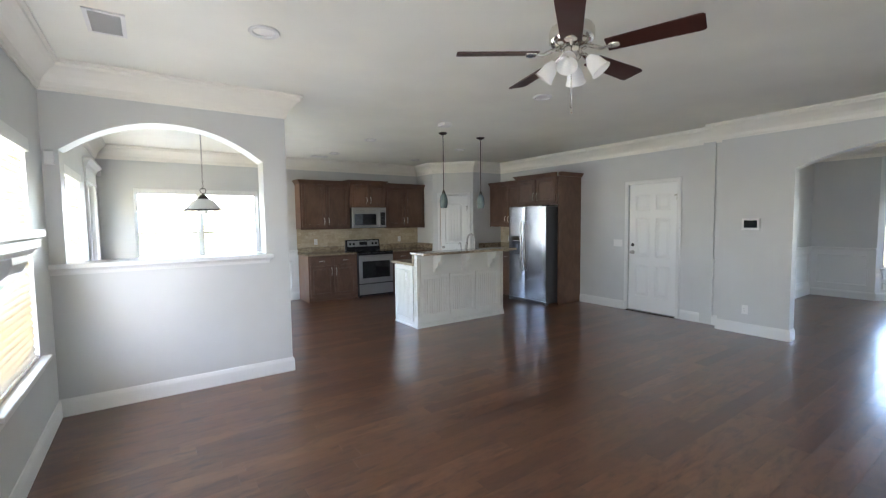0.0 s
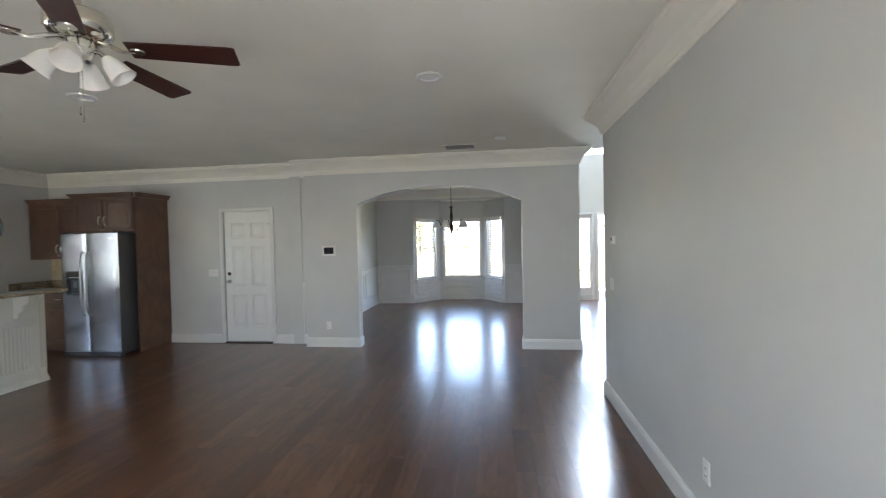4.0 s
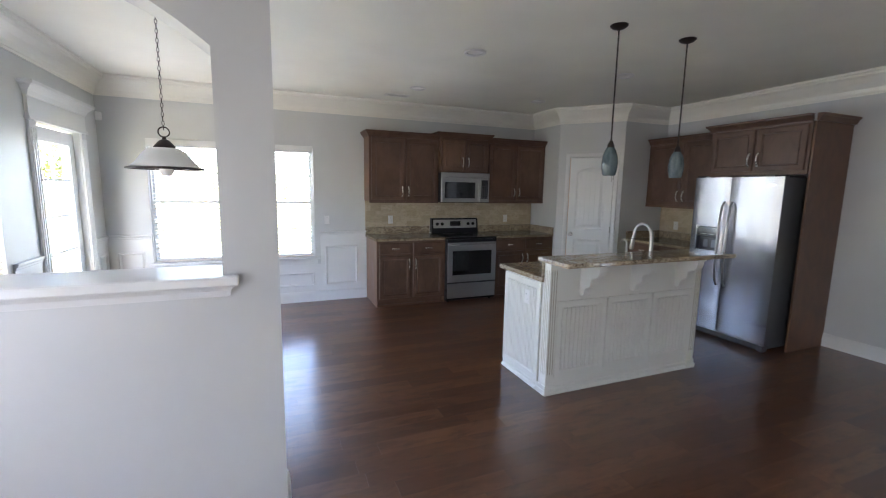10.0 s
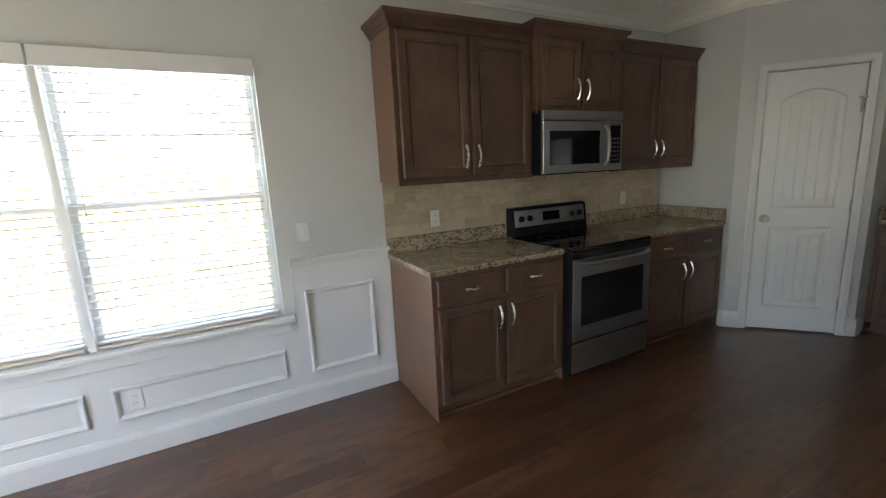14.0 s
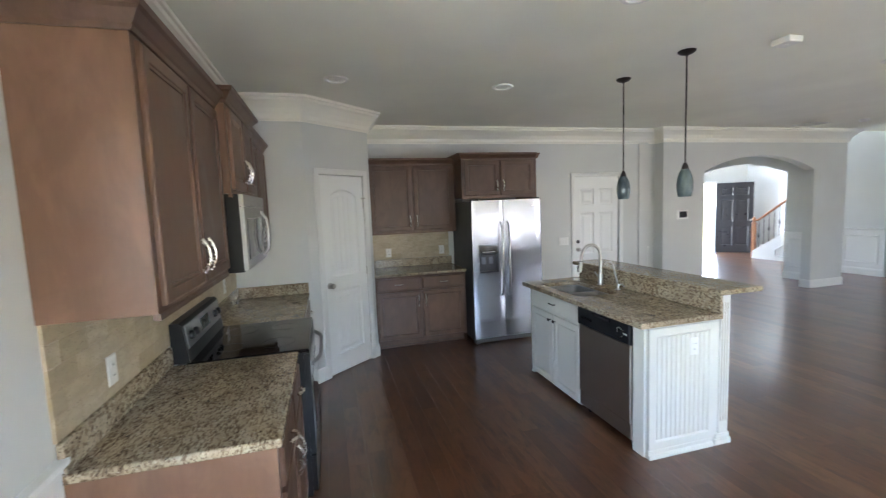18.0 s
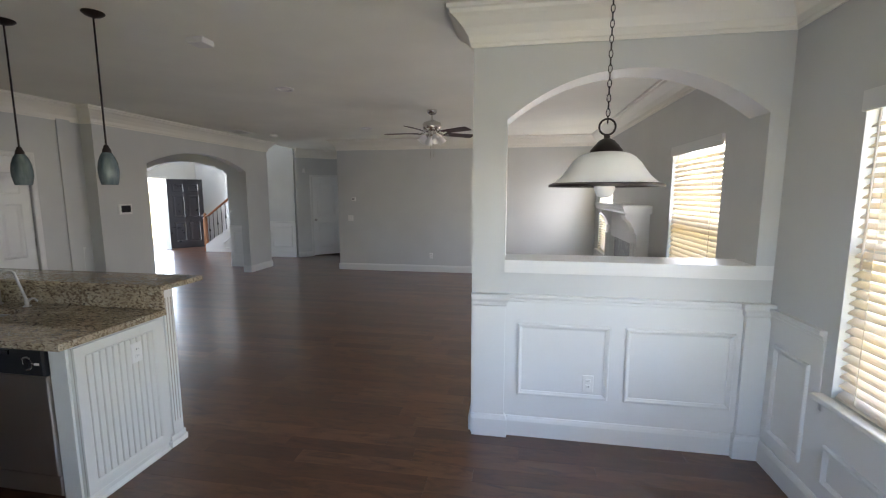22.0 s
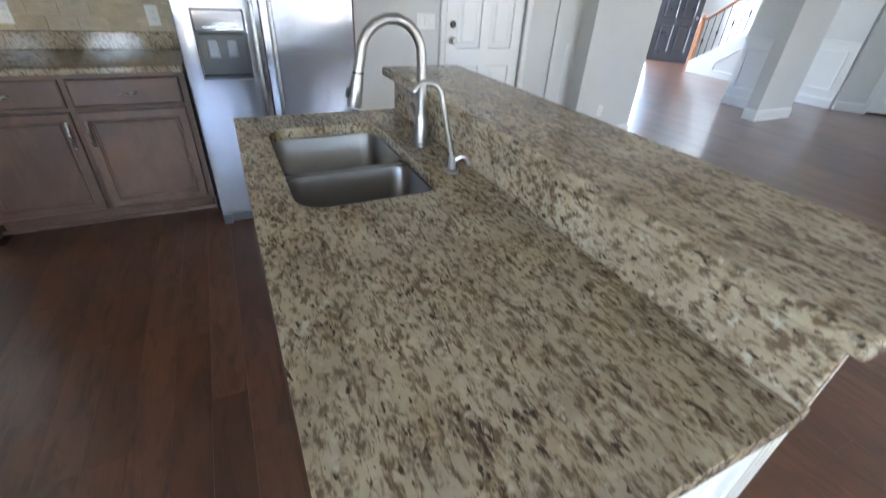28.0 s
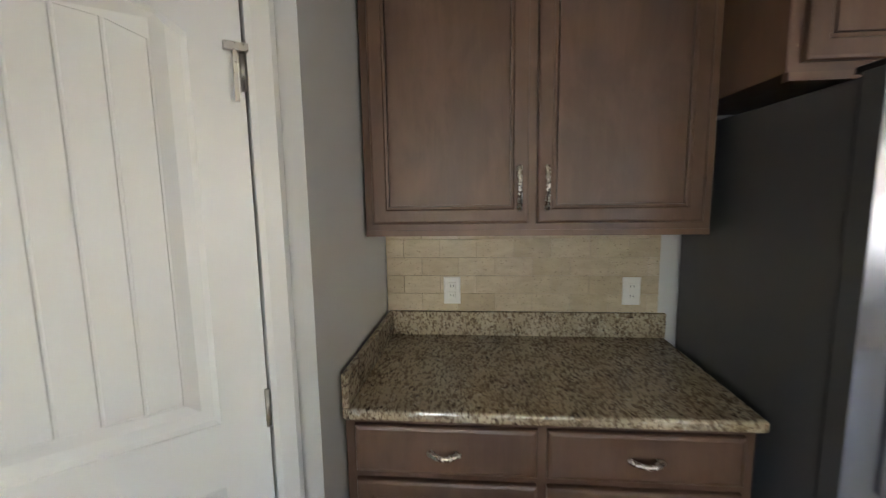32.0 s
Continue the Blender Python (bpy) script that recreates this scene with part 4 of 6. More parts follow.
for k in range(1, 4):
    z = 0.3 + 1.68 * k / 4
    part("muntin", boxes((0.05, 0.06, z - 0.01, 0.30, 0.085, z + 0.01)), TRIM, sl)
casing("door_casing", 0.35, 2.06, pose(FX, -0.57, 0, 0, 0, -90), 0.05)

wx, wy = along_pantry(P0 + 0.0015, -0.004)
tagged(part("weatherstrip", boxes((-0.002, 0.0, 0.01, 0.003, 0.006, 2.044)), material("tan_strip", (0.72, 0.42, 0.22), 0.7), None, "", pose(wx, wy, 0, 0, 0, PYAW)), "tan weatherstrip along the pantry door jamb", "weatherstrip", "", "structure")


# ---- kitchen ----
CABDOOR = [(0, 0), (0, 0.014), (0.003, 0.018), (0.010, 0.020), (0.046, 0.020), (0.050, 0.015), (0.058, 0.014), (0.0585, 0.004), (0.0630, 0.004), (0.0635, 0.0135)]
DRAWERF = [(0, 0), (0, 0.012), (0.004, 0.017), (0.012, 0.020), (0.018, 0.020)]


def pull(parent, x, z, length, upright=True, mat=None, y=-0.02):
    """A bowed bar pull."""
    n = 9
    pts = []
    for k in range(n):
        u = k / (n - 1)
        o = 0.006 + 0.026 * math.sin(math.pi * u) ** 0.8
        s = (u - 0.5) * length
        pts.append((0, -o, s) if upright else (s, -o, 0))
    rad = [0.0092 - 0.0020 * math.sin(math.pi * k / (n - 1)) for k in range(n)]
    h = part("handle", tube(pts, rad, 8), mat or NICKEL, parent, "bowed brushed nickel pull", pose(x, y, z))
    e = length / 2 - 0.008
    for s in (-e, e):
        a, b = ((0, 0, s), (0, -0.016, s)) if upright else ((s, 0, 0), (s, -0.016, 0))
        part("post", tube([a, b], 0.0055, 8), mat or NICKEL, h)


def base_cabinet(m, w, label, wood=None, drawers=2, d=0.62, h=0.875, side=None, doors=2, group="base cabinets", toe=0.09, pulls=True):
    root = thing("base_cabinet", label, "cabinet", m, group)
    wd = wood or WOOD
    part("body", boxes((0, 0, toe, w, d, h)), wd, root)
    part("toe_kick", boxes((0.02, 0.06, 0.0, w - 0.02, d, toe)), wd, root)
    part("base_moulding", boxes((0.0, 0.045, 0.0, w, 0.06, 0.022)), wd, root)
    for s in (-1, 1):
        x = -0.003 if s < 0 else w - 0.001
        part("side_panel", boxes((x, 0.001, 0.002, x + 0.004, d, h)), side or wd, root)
    n = max(doors, drawers)
    gap = 0.028
    dw = (w - gap * (n + 1)) / n
    for k in range(n):
        x = gap + k * (dw + gap)
        top = h - 0.022
        if drawers:
            dr = part("drawer", framed(dw, 0.145, DRAWERF), wd, root, "", pose(x, 0, top - 0.145))
            if pulls:
                pull(dr, dw / 2, 0.072, 0.085, False)
            top -= 0.145 + 0.024
        dob = part("door", framed(dw, top - toe - 0.022, CABDOOR), wd, root, "", pose(x, 0, toe + 0.022))
        if pulls:
            pull(dob, dw - 0.030 if k % 2 == 0 else 0.030, top - toe - 0.022 - 0.115, 0.135)
    return root


def wall_cabinet(m, w, h, d, label, side=None, left=True, right=True, handle_low=True, group="wall cabinets", crown=True):
    root = thing("wall_cabinet", label, "cabinet", m, group)
    part("body", boxes((0, 0, 0, w, d, h)), WOOD, root)
    if left:
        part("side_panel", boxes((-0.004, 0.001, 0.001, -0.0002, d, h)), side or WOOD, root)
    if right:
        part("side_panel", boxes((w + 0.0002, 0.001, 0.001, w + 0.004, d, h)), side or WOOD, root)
    part("light_rail", boxes((0, -0.004, -0.020, w, 0.018, 0.0)), WOOD, root)
    gap, n = 0.028, 2
    dw = (w - gap * 3) / 2
    for k in range(n):
        dob = part("door", framed(dw, h - 0.05, CABDOOR), WOOD, root, "", pose(gap + k * (dw + gap), 0, 0.022))
        pull(dob, dw - 0.030 if k == 0 else 0.030, 0.115 if handle_low else h - 0.16, 0.135)
    if crown:
        prof = [(0.0, h - 0.012), (0.010, h - 0.012), (0.014, h + 0.004), (0.022, h + 0.012), (0.040, h + 0.038), (0.052, h + 0.046), (0.056, h + 0.065), (0.0, h + 0.065)]
        path = ([(0, d)] if left else []) + [(0, 0), (w, 0)] + ([(w, d)] if right else [])
        part("crown", swept([(-o, z) for o, z in prof], path), WOOD, root)
    return root


def counter(name, m, w, d, label, splash_back=True, splash_left=False, splash_right=False):
    """A granite top with rounded front edge and an upstand; front edge at y 0."""
    root = thing(name, label, "worktop", m)
    part("slab", soft_box(0, 0, 0, w, d, 0.034, 0.009, 3), GRANITE, root)
    if splash_back:
        part("upstand", soft_box(0.001, d - 0.022, 0.0342, w - 0.001, d - 0.001, 0.136, 0.004), GRANITE, root)
    if splash_left:
        part("upstand", soft_box(0.001, 0.004, 0.0342, 0.022, d - 0.0225, 0.136, 0.004), GRANITE, root)
    if splash_right:
        part("upstand", soft_box(w - 0.022, 0.004, 0.0342, w - 0.001, d - 0.0225, 0.136, 0.004), GRANITE, root)
    return root


CT = 0.878
XL, XR0, XR1, XE = 3.905, 4.855, 5.615, 6.628
YF = NORTH - 0.625
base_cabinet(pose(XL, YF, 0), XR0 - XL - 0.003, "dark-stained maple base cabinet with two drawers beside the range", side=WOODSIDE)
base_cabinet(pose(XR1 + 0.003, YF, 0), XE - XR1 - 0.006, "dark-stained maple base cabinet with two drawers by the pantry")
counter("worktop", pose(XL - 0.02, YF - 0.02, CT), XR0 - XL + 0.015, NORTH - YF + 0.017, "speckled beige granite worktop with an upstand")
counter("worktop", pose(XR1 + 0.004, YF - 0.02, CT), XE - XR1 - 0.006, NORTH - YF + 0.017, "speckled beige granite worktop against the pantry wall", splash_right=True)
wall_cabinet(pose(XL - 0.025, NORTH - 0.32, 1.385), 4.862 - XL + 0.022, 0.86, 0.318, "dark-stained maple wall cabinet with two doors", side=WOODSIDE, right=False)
wall_cabinet(pose(4.862, NORTH - 0.37, 1.80), 0.758, 0.475, 0.368, "short dark-stained wall cabinet over the microwave", left=True, right=True)
wall_cabinet(pose(5.623, NORTH - 0.32, 1.385), 6.625 - 5.623, 0.86, 0.318, "dark-stained maple wall cabinet by the pantry", left=False, right=False)

# travertine backsplash, piece by piece
def backsplash(m, w, h, label, tile=(0.152, 0.076)):
    root = tagged(part("backsplash", boxes((0, 0.0, 0, w, 0.005, h)), GROUT, None, "", m), label, "backsplash", "", "structure")
    tw, th = tile
    cache = {}
    rows = int(math.ceil(h / th))
    for r in range(rows):
        x = -tw * 0.5 * (r % 2)
        z0, z1 = r * th + 0.0007, min((r + 1) * th - 0.0007, h)
        if z1 - z0 < 0.01:
            continue
        while x < w:
            a, b = max(x + 0.0007, 0), min(x + tw - 0.0007, w)
            if b - a > 0.01:
                key = (round(b - a, 3), round(z1 - z0, 3))
                if key not in cache:
                    cache[key] = mesh_of("tile", framed(key[0], key[1], [(0, 0), (0, 0.0045), (0.0012, 0.0055)]), TRAVERTINE)
                piece("tile", cache[key], root, pose(a, 0, z0))
            x += tw
    return root


backsplash(pose(XL - 0.02, NORTH - 0.006, CT + 0.137), XE - XL + 0.018, 1.385 - CT - 0.137 - 0.002, "beige travertine tile backsplash behind the range")
EYF = EAST - 0.64
backsplash(pose(EAST - 0.006, 8.66, CT + 0.137, 0, 0, -90), 8.66 - 7.55, 1.375 - CT - 0.137, "beige travertine tile backsplash over the worktop")


def outlet(m, label="white duplex outlet", switch=0, name="outlet"):
    n = max(1, switch)
    w = 0.07 + 0.046 * (n - 1)
    root = thing(name, label, "outlet" if not switch else "switch", m)
    part("plate", framed(w, 0.115, [(0, 0), (0, 0.002), (0.004, 0.005)]), PLASTIC, root, "", pose(-w / 2, 0, -0.0575))
    if not switch:
        for z in (-0.02, 0.02):
            s = part("socket", framed(0.032, 0.028, [(0, 0), (0.002, 0.002)]), PLASTIC, root, "", pose(-0.016, -0.005, z - 0.014))
            for x in (-0.006, 0.006):
                part("slot", boxes((0.016 + x - 0.001, -0.0028, 0.010, 0.016 + x + 0.001, -0.0018, 0.019)), BLACK, s)
    else:
        for k in range(n):
            x = (k - (n - 1) / 2) * 0.046
            part("toggle", framed(0.030, 0.062, [(0, 0), (0.002, 0.003), (0.006, 0.004)]), PLASTIC, root, "", pose(x - 0.015, -0.005, -0.031))
    return root


YT = NORTH - 0.0125
outlet(pose(4.25, YT, 1.115), "white outlet on the travertine backsplash")
outlet(pose(6.14, YT, 1.115), "white outlet on the travertine backsplash")
outlet(pose(EAST - 0.0125, 8.383, 1.105, 0, 0, -90), "white outlet on the travertine backsplash")
outlet(pose(EAST - 0.0125, 7.657, 1.105, 0, 0, -90), "white outlet on the travertine backsplash")

# free-standing range
rg = thing("range", "stainless steel electric range with a black glass cooktop", "stove", pose(XR0 + 0.002, NORTH - 0.70, 0))
RW = XR1 - XR0 - 0.004
part("body", boxes((0, 0.03, 0.03, RW, 0.68, 0.895)), BLACK, rg)
part("cooktop", soft_box(0, 0.0, 0.895, RW, 0.62, 0.915, 0.005), BLACKGLASS, rg, "black glass cooktop")
for x, y, r in ((0.2, 0.18, 0.10), (0.56, 0.18, 0.08), (0.2, 0.44, 0.08), (0.56, 0.44, 0.10)):
    part("burner_ring", lathe([(r - 0.004, 0.9152), (r, 0.9155), (r - 0.004, 0.9158)], 32), STEELDARK, rg, "", pose(x, y, 0))
bg = bmesh.new()
prof = [(0.60, 0.915), (0.625, 1.115), (0.64, 1.13), (0.685, 1.13), (0.685, 0.915)]
vs = [[bg.verts.new((x, y, z)) for y, z in prof] for x in (0, RW)]
for k in range(5):
    bg.faces.new((vs[0][k], vs[0][(k + 1) % 5], vs[1][(k + 1) % 5], vs[1][k]))
bg.faces.new(vs[0]), bg.faces.new(vs[1])
bmesh.ops.recalc_face_normals(bg, faces=bg.faces[:])
bgo = part("backguard", bg, BLACK, rg)
face = part("control_panel", framed(RW - 0.05, 0.125, [(0, 0), (0, 0.002), (0.003, 0.004)]), RANGESTEEL, bgo, "stainless control panel", pose(0.025, 0.608, 0.985, -7))
for x in (0.06, 0.14, RW - 0.19, RW - 0.11):
    part("dial", lathe([(0, 0), (0.024, 0), (0.022, 0.016), (0.018, 0.020), (0, 0.021)], 18), BLACK, face, "black control dial", pose(x, -0.004, 0.060, 90))
part("display", boxes((RW / 2 - 0.11, -0.006, 0.030, RW / 2 + 0.06, -0.0042, 0.100)), BLACKGLASS, face, "dark clock display")
dr = part("oven_door", framed(RW - 0.006, 0.60, [(0, 0), (0, 0.030), (0.004, 0.032)]), BLACK, rg, "black-edged oven door", pose(0.003, 0.03, 0.285))
part("door_face", framed(RW - 0.014, 0.555, [(0, 0.0322), (0, 0.034), (0.004, 0.036)]), RANGESTEEL, dr, "stainless steel door face", pose(0.004, 0, 0.004))
part("oven_window", framed(RW - 0.16, 0.335, [(0, 0), (0, 0.002), (0.004, 0.003)]), BLACKGLASS, dr, "dark oven window", pose(0.077, -0.036, 0.105))
part("oven_handle", tube([(0.035 + (RW - 0.076) * k / 12, -0.040 - 0.048 * math.sin(math.pi * min(1, k / 3, (12 - k) / 3) / 2), 0.530) for k in range(13)], 0.012, 12), RANGESTEEL, dr, "steel bar handle with curved ends")
part("door_trim", boxes((0.003, -0.002, 0.887, RW - 0.003, 0.03, 0.8945)), BLACK, rg)
drw = part("drawer", framed(RW - 0.006, 0.215, [(0, 0), (0, 0.027), (0.004, 0.029)]), BLACK, rg, "black-edged storage drawer", pose(0.003, 0.03, 0.06))
part("drawer_face", framed(RW - 0.014, 0.205, [(0, 0.0292), (0, 0.031), (0.004, 0.033)]), RANGESTEEL, drw, "stainless steel drawer face", pose(0.004, 0, 0.004))
for x in (0.05, RW - 0.05):
    for y in (0.08, 0.60):
        part("foot", lathe([(0, 0), (0.018, 0), (0.014, 0.032), (0, 0.032)], 10), BLACK, rg, "", pose(x, y, 0))

# microwave over the range
MW = 0.752
mw = thing("microwave", "stainless over-the-range microwave with a dark window", "microwave", pose(4.866, NORTH - 0.40, 1.375))
part("body", boxes((0, 0.0, 0, MW, 0.398, 0.422)), BLACK, mw)
part("vent_strip", framed(MW, 0.065, [(0, 0), (0, 0.020), (0.004, 0.024)]), RANGESTEEL, mw, "", pose(0, 0, 0.355))
md = part("door", framed(MW * 0.79, 0.345, [(0, 0), (0, 0.020), (0.004, 0.024)]), RANGESTEEL, mw, "stainless microwave door", pose(0, 0, 0.008))
part("window", framed(MW * 0.62, 0.225, [(0, 0), (0, 0.002), (0.003, 0.003)]), BLACKGLASS, md, "", pose(0.055, -0.024, 0.055))
part("handle", tube([(MW * 0.755, -0.026, 0.03), (MW * 0.755, -0.060, 0.07), (MW * 0.755, -0.068, 0.17), (MW * 0.755, -0.060, 0.27), (MW * 0.755, -0.026, 0.315)], 0.011, 10), RANGESTEEL, md, "bowed steel handle")
kp = part("keypad", framed(MW * 0.205, 0.345, [(0, 0), (0, 0.020), (0.004, 0.024)]), RANGESTEEL, mw, "", pose(MW * 0.793, 0, 0.008))
part("key_panel", boxes((0.025, -0.0262, 0.05, MW * 0.205 - 0.025, -0.0242, 0.315)), BLACKGLASS, kp)
for r in range(6):
    for c in range(3):
        part("key", boxes((0.035 + c * 0.030, -0.0275, 0.065 + r * 0.030, 0.055 + c * 0.030, -0.0263, 0.080 + r * 0.030)), STEELDARK, kp)

# east wall: base cabinet, worktop, wall cabinets, refrigerator
YN, YS = 8.655, 7.53
base_cabinet(pose(EYF + 0.02, YN, 0, 0, 0, -90), YN - YS, "dark-stained maple base cabinet beside the refrigerator", d=0.617)
counter("worktop", pose(EYF - 0.02, YN, CT, 0, 0, -90), YN - YS + 0.012, EAST - EYF + 0.018, "speckled beige granite worktop beside the refrigerator", splash_left=True)
wall_cabinet(pose(EAST - 0.322, YN, 1.385, 0, 0, -90), YN - YS, 0.85, 0.32, "dark-stained maple wall cabinet over the worktop", left=False, right=False)
wall_cabinet(pose(7.385, 7.525, 1.785, 0, 0, -90), 0.985, 0.475, 0.612, "dark-stained wall cabinet over the refrigerator", right=False)
pn = thing("tall_side_board", "tall dark-stained wooden side panel beside the refrigerator", "panel", pose(7.40, 6.536, 0))
part("board", boxes((-0.004, -0.018, 0.0, 0.598, -0.0005, 2.258)), WOOD, pn)
part("crown", swept([(-o, z) for o, z in [(0.0, 2.2585), (0.022, 2.2585), (0.040, 2.298), (0.052, 2.306), (0.056, 2.325), (0.0, 2.325)]], [(-0.015, -0.018), (0.598, -0.018)]), WOOD, pn)

fr = thing("refrigerator", "stainless side-by-side refrigerator with an ice dispenser", "refrigerator", pose(7.215, 7.495, 0, 0, 0, -90))
FW, FH = 0.905, 1.745
part("body", soft_box(0.004, 0.0, 0.03, FW - 0.004, 0.74, FH - 0.012, 0.006), STEELDARK, fr, "dark grey refrigerator cabinet")
SPLIT = 0.405


def fridge_door(x0, x1, hole=None):
    bm = bmesh.new()
    w = x1 - x0
    n = 10
    cuts = [0, w] + ([hole[0], hole[1]] if hole else [])
    xs = sorted(set([w * k / n for k in range(n + 1)] + cuts))
    zs = sorted({0.0, FH - 0.075, *((hole[2], hole[3]) if hole else ())})

    def front(x):
        u = abs(2 * x / w - 1)
        return -0.062 - 0.006 * (1 - u ** 2) - (0 if u < 0.97 else -0.008)

    for a, b in zip(xs, xs[1:]):
        for lo, hi in zip(zs, zs[1:]):
            if hole and hole[0] - 1e-6 <= a and b <= hole[1] + 1e-6 and abs(lo - hole[2]) < 1e-6:
                continue
            f = bm.faces.new([bm.verts.new(p) for p in ((a, front(a), lo), (b, front(b), lo), (b, front(b), hi), (a, front(a), hi))])
            f.smooth = True
        for z in (zs[0], zs[-1]):
            bm.faces.new([bm.verts.new(p) for p in ((a, front(a), z), (b, front(b), z), (b, -0.004, z), (a, -0.004, z))])
    for x in (0, w):
        bm.faces.new([bm.verts.new(p) for p in ((x, front(x), zs[0]), (x, -0.004, zs[0]), (x, -0.004, zs[-1]), (x, front(x), zs[-1]))])
    bmesh.ops.remove_doubles(bm, verts=bm.verts[:], dist=1e-5)
    bmesh.ops.recalc_face_normals(bm, faces=bm.faces[:])
    crisp(bm, 0.5)
    return bm


HOLE = (0.075, 0.325, 0.80, 1.14)
ld = part("freezer_door", fridge_door(0, SPLIT - 0.004, HOLE), STEEL, fr, "stainless freezer door", pose(0, 0, 0.07))
rd = part("refrigerator_door", fridge_door(0, FW - SPLIT - 0.004), STEEL, fr, "stainless refrigerator door", pose(SPLIT + 0.004, 0, 0.07))
for dob, x in ((ld, SPLIT - 0.045), (rd, 0.040)):
    pts = [(x, -0.070, 0.51), (x, -0.105, 0.56), (x, -0.125, 0.74), (x, -0.130, 0.92), (x, -0.125, 1.14), (x, -0.105, 1.36), (x, -0.070, 1.41)]
    part("handle", tube(pts, [0.010, 0.011, 0.012, 0.012, 0.012, 0.011, 0.010], 10), RANGESTEEL, dob, "long bowed steel handle")
part("door_edge", boxes((-0.0016, -0.060, 0.0, -0.0001, -0.004, FH - 0.075)), STEELDARK, ld, "dark grey door edge")
part("door_edge", boxes((FW - SPLIT - 0.0039, -0.060, 0.0, FW - SPLIT - 0.0024, -0.004, FH - 0.075)), STEELDARK, rd, "dark grey door edge")
h0, h1, h2, h3 = HOLE
ds = part("dispenser", boxes((h0, -0.012, h2, h1, -0.008, h3), (h0, -0.070, h2, h0 + 0.006, -0.012, h3), (h1 - 0.006, -0.070, h2, h1, -0.012, h3), (h0, -0.070, h2, h1, -0.012, h2 + 0.012), (h0, -0.072, h3 - 0.11, h1, -0.012, h3)), DISPENSER, ld, "recessed dark ice and water dispenser")
part("dispenser_frame", framed(h1 - h0 + 0.016, h3 - h2 + 0.016, [(0, 0), (0, 0.006), (0.010, 0.006), (0.010, 0)], hollow=True), STEEL, ds, "", pose(h0 - 0.008, -0.070, h2 - 0.008))
part("control_strip", boxes((h0 + 0.01, -0.0745, h3 - 0.10, h1 - 0.01, -0.0722, h3 - 0.012)), DISPLAY, ds, "silvery mirror-like control strip")
part("indicator_line", boxes((h0 + 0.045, -0.0752, h3 - 0.090, h1 - 0.045, -0.0746, h3 - 0.084)), PLASTIC, ds, "thin white indicator line")
part("drip_tray", boxes((h0 + 0.012, -0.066, h2 + 0.0125, h1 - 0.012, -0.014, h2 + 0.018)), BLACK, ds)
for x in (0.15, 0.245):
    part("paddle", framed(0.055, 0.10, [(0, 0), (0.003, 0.006), (0.008, 0.008)]), PADDLE, ds, "", pose(x - 0.027, -0.016, h2 + 0.10, -8))
part("light_bar", boxes((h0 + 0.02, -0.071, h3 - 0.122, h1 - 0.02, -0.030, h3 - 0.1102)), BLACK, ds)
grille = part("kick_grille", soft_box(0.05, -0.060, 0.010, FW - 0.05, 0.02, 0.060, 0.004), STEELDARK, fr, "grey kick grille")
for x in (0.002, FW - 0.052):
    part("roller_cover", soft_box(x, -0.075, 0.002, x + 0.05, 0.0, 0.062, 0.006), STEELDARK, fr, "grey roller cover")
part("hinge_cover", soft_box(0.01, -0.05, FH - 0.004, 0.10, 0.03, FH + 0.012, 0.004), BLACK, fr)
part("hinge_cover", soft_box(FW - 0.10, -0.05, FH - 0.004, FW - 0.01, 0.03, FH + 0.012, 0.004), BLACK, fr)
part("badge", boxes((FW - SPLIT - 0.14, -0.0735, FH - 0.16, FW - SPLIT - 0.07, -0.0712, FH - 0.15)), NICKEL, rd)
for x in (0.06, FW - 0.06):
    for y in (0.06, 0.66):
        part("foot", lathe([(0, 0), (0.022, 0), (0.018, 0.032), (0, 0.032)], 10), BLACK, fr, "", pose(x, y, 0))

# ---- island ----
IX0, IX1, IY0, IY1 = 4.575, 6.155, 6.615, 7.245
BARWALL = 6.70
isl = thing("kitchen_island", "white painted kitchen island with beadboard panels and corbels", "island", pose(0, 0, 0))
part("end_panel", boxes((IX0, IY0 + 0.06, 0.0, IX0 + 0.02, IY1, CT)), ISLEPAINT, isl)
part("end_panel", boxes((IX1 - 0.02, IY0 + 0.06, 0.0, IX1, IY1, CT)), ISLEPAINT, isl)
part("bar_wall", boxes((IX0, IY0, 0.0, IX1, BARWALL - 0.022, 1.036)), ISLEPAINT, isl)
part("sink_base", boxes((5.305, BARWALL, 0.03, IX1 - 0.021, IY1, 0.62)), ISLEPAINT, isl)
part("sink_rail", boxes((5.305, IY1 - 0.013, 0.6205, IX1 - 0.021, IY1, CT - 0.002)), ISLEPAINT, isl)
part("toe_kick", boxes((5.305, BARWALL, 0.0, IX1 - 0.021, IY1 - 0.05, 0.0295)), ISLEPAINT, isl)
part("corner_stile", boxes((IX0 + 0.0205, IY1 - 0.06, 0.0, IX0 + 0.122, IY1 + 0.012, CT)), ISLEPAINT, isl)


def beadboard(parent, w, h, m, pitch=0.042, frame=0.07):
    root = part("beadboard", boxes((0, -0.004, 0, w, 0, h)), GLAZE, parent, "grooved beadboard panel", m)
    part("panel_frame", framed(w, h, [(0, 0.004), (0, 0.016), (frame - 0.012, 0.016), (frame - 0.004, 0.011), (frame, 0.004)], hollow=True), ISLEPAINT, root)
    iw = w - 2 * frame
    n = max(3, round(iw / pitch))
    me = mesh_of("bead", framed(iw / n - 0.006, h - 2 * frame, [(0, 0), (0, 0.005), (0.003, 0.008)]), ISLEPAINT)
    for k in range(n):
        piece("bead", me, root, pose(frame + k * iw / n + 0.003, -0.004, frame))
    return root


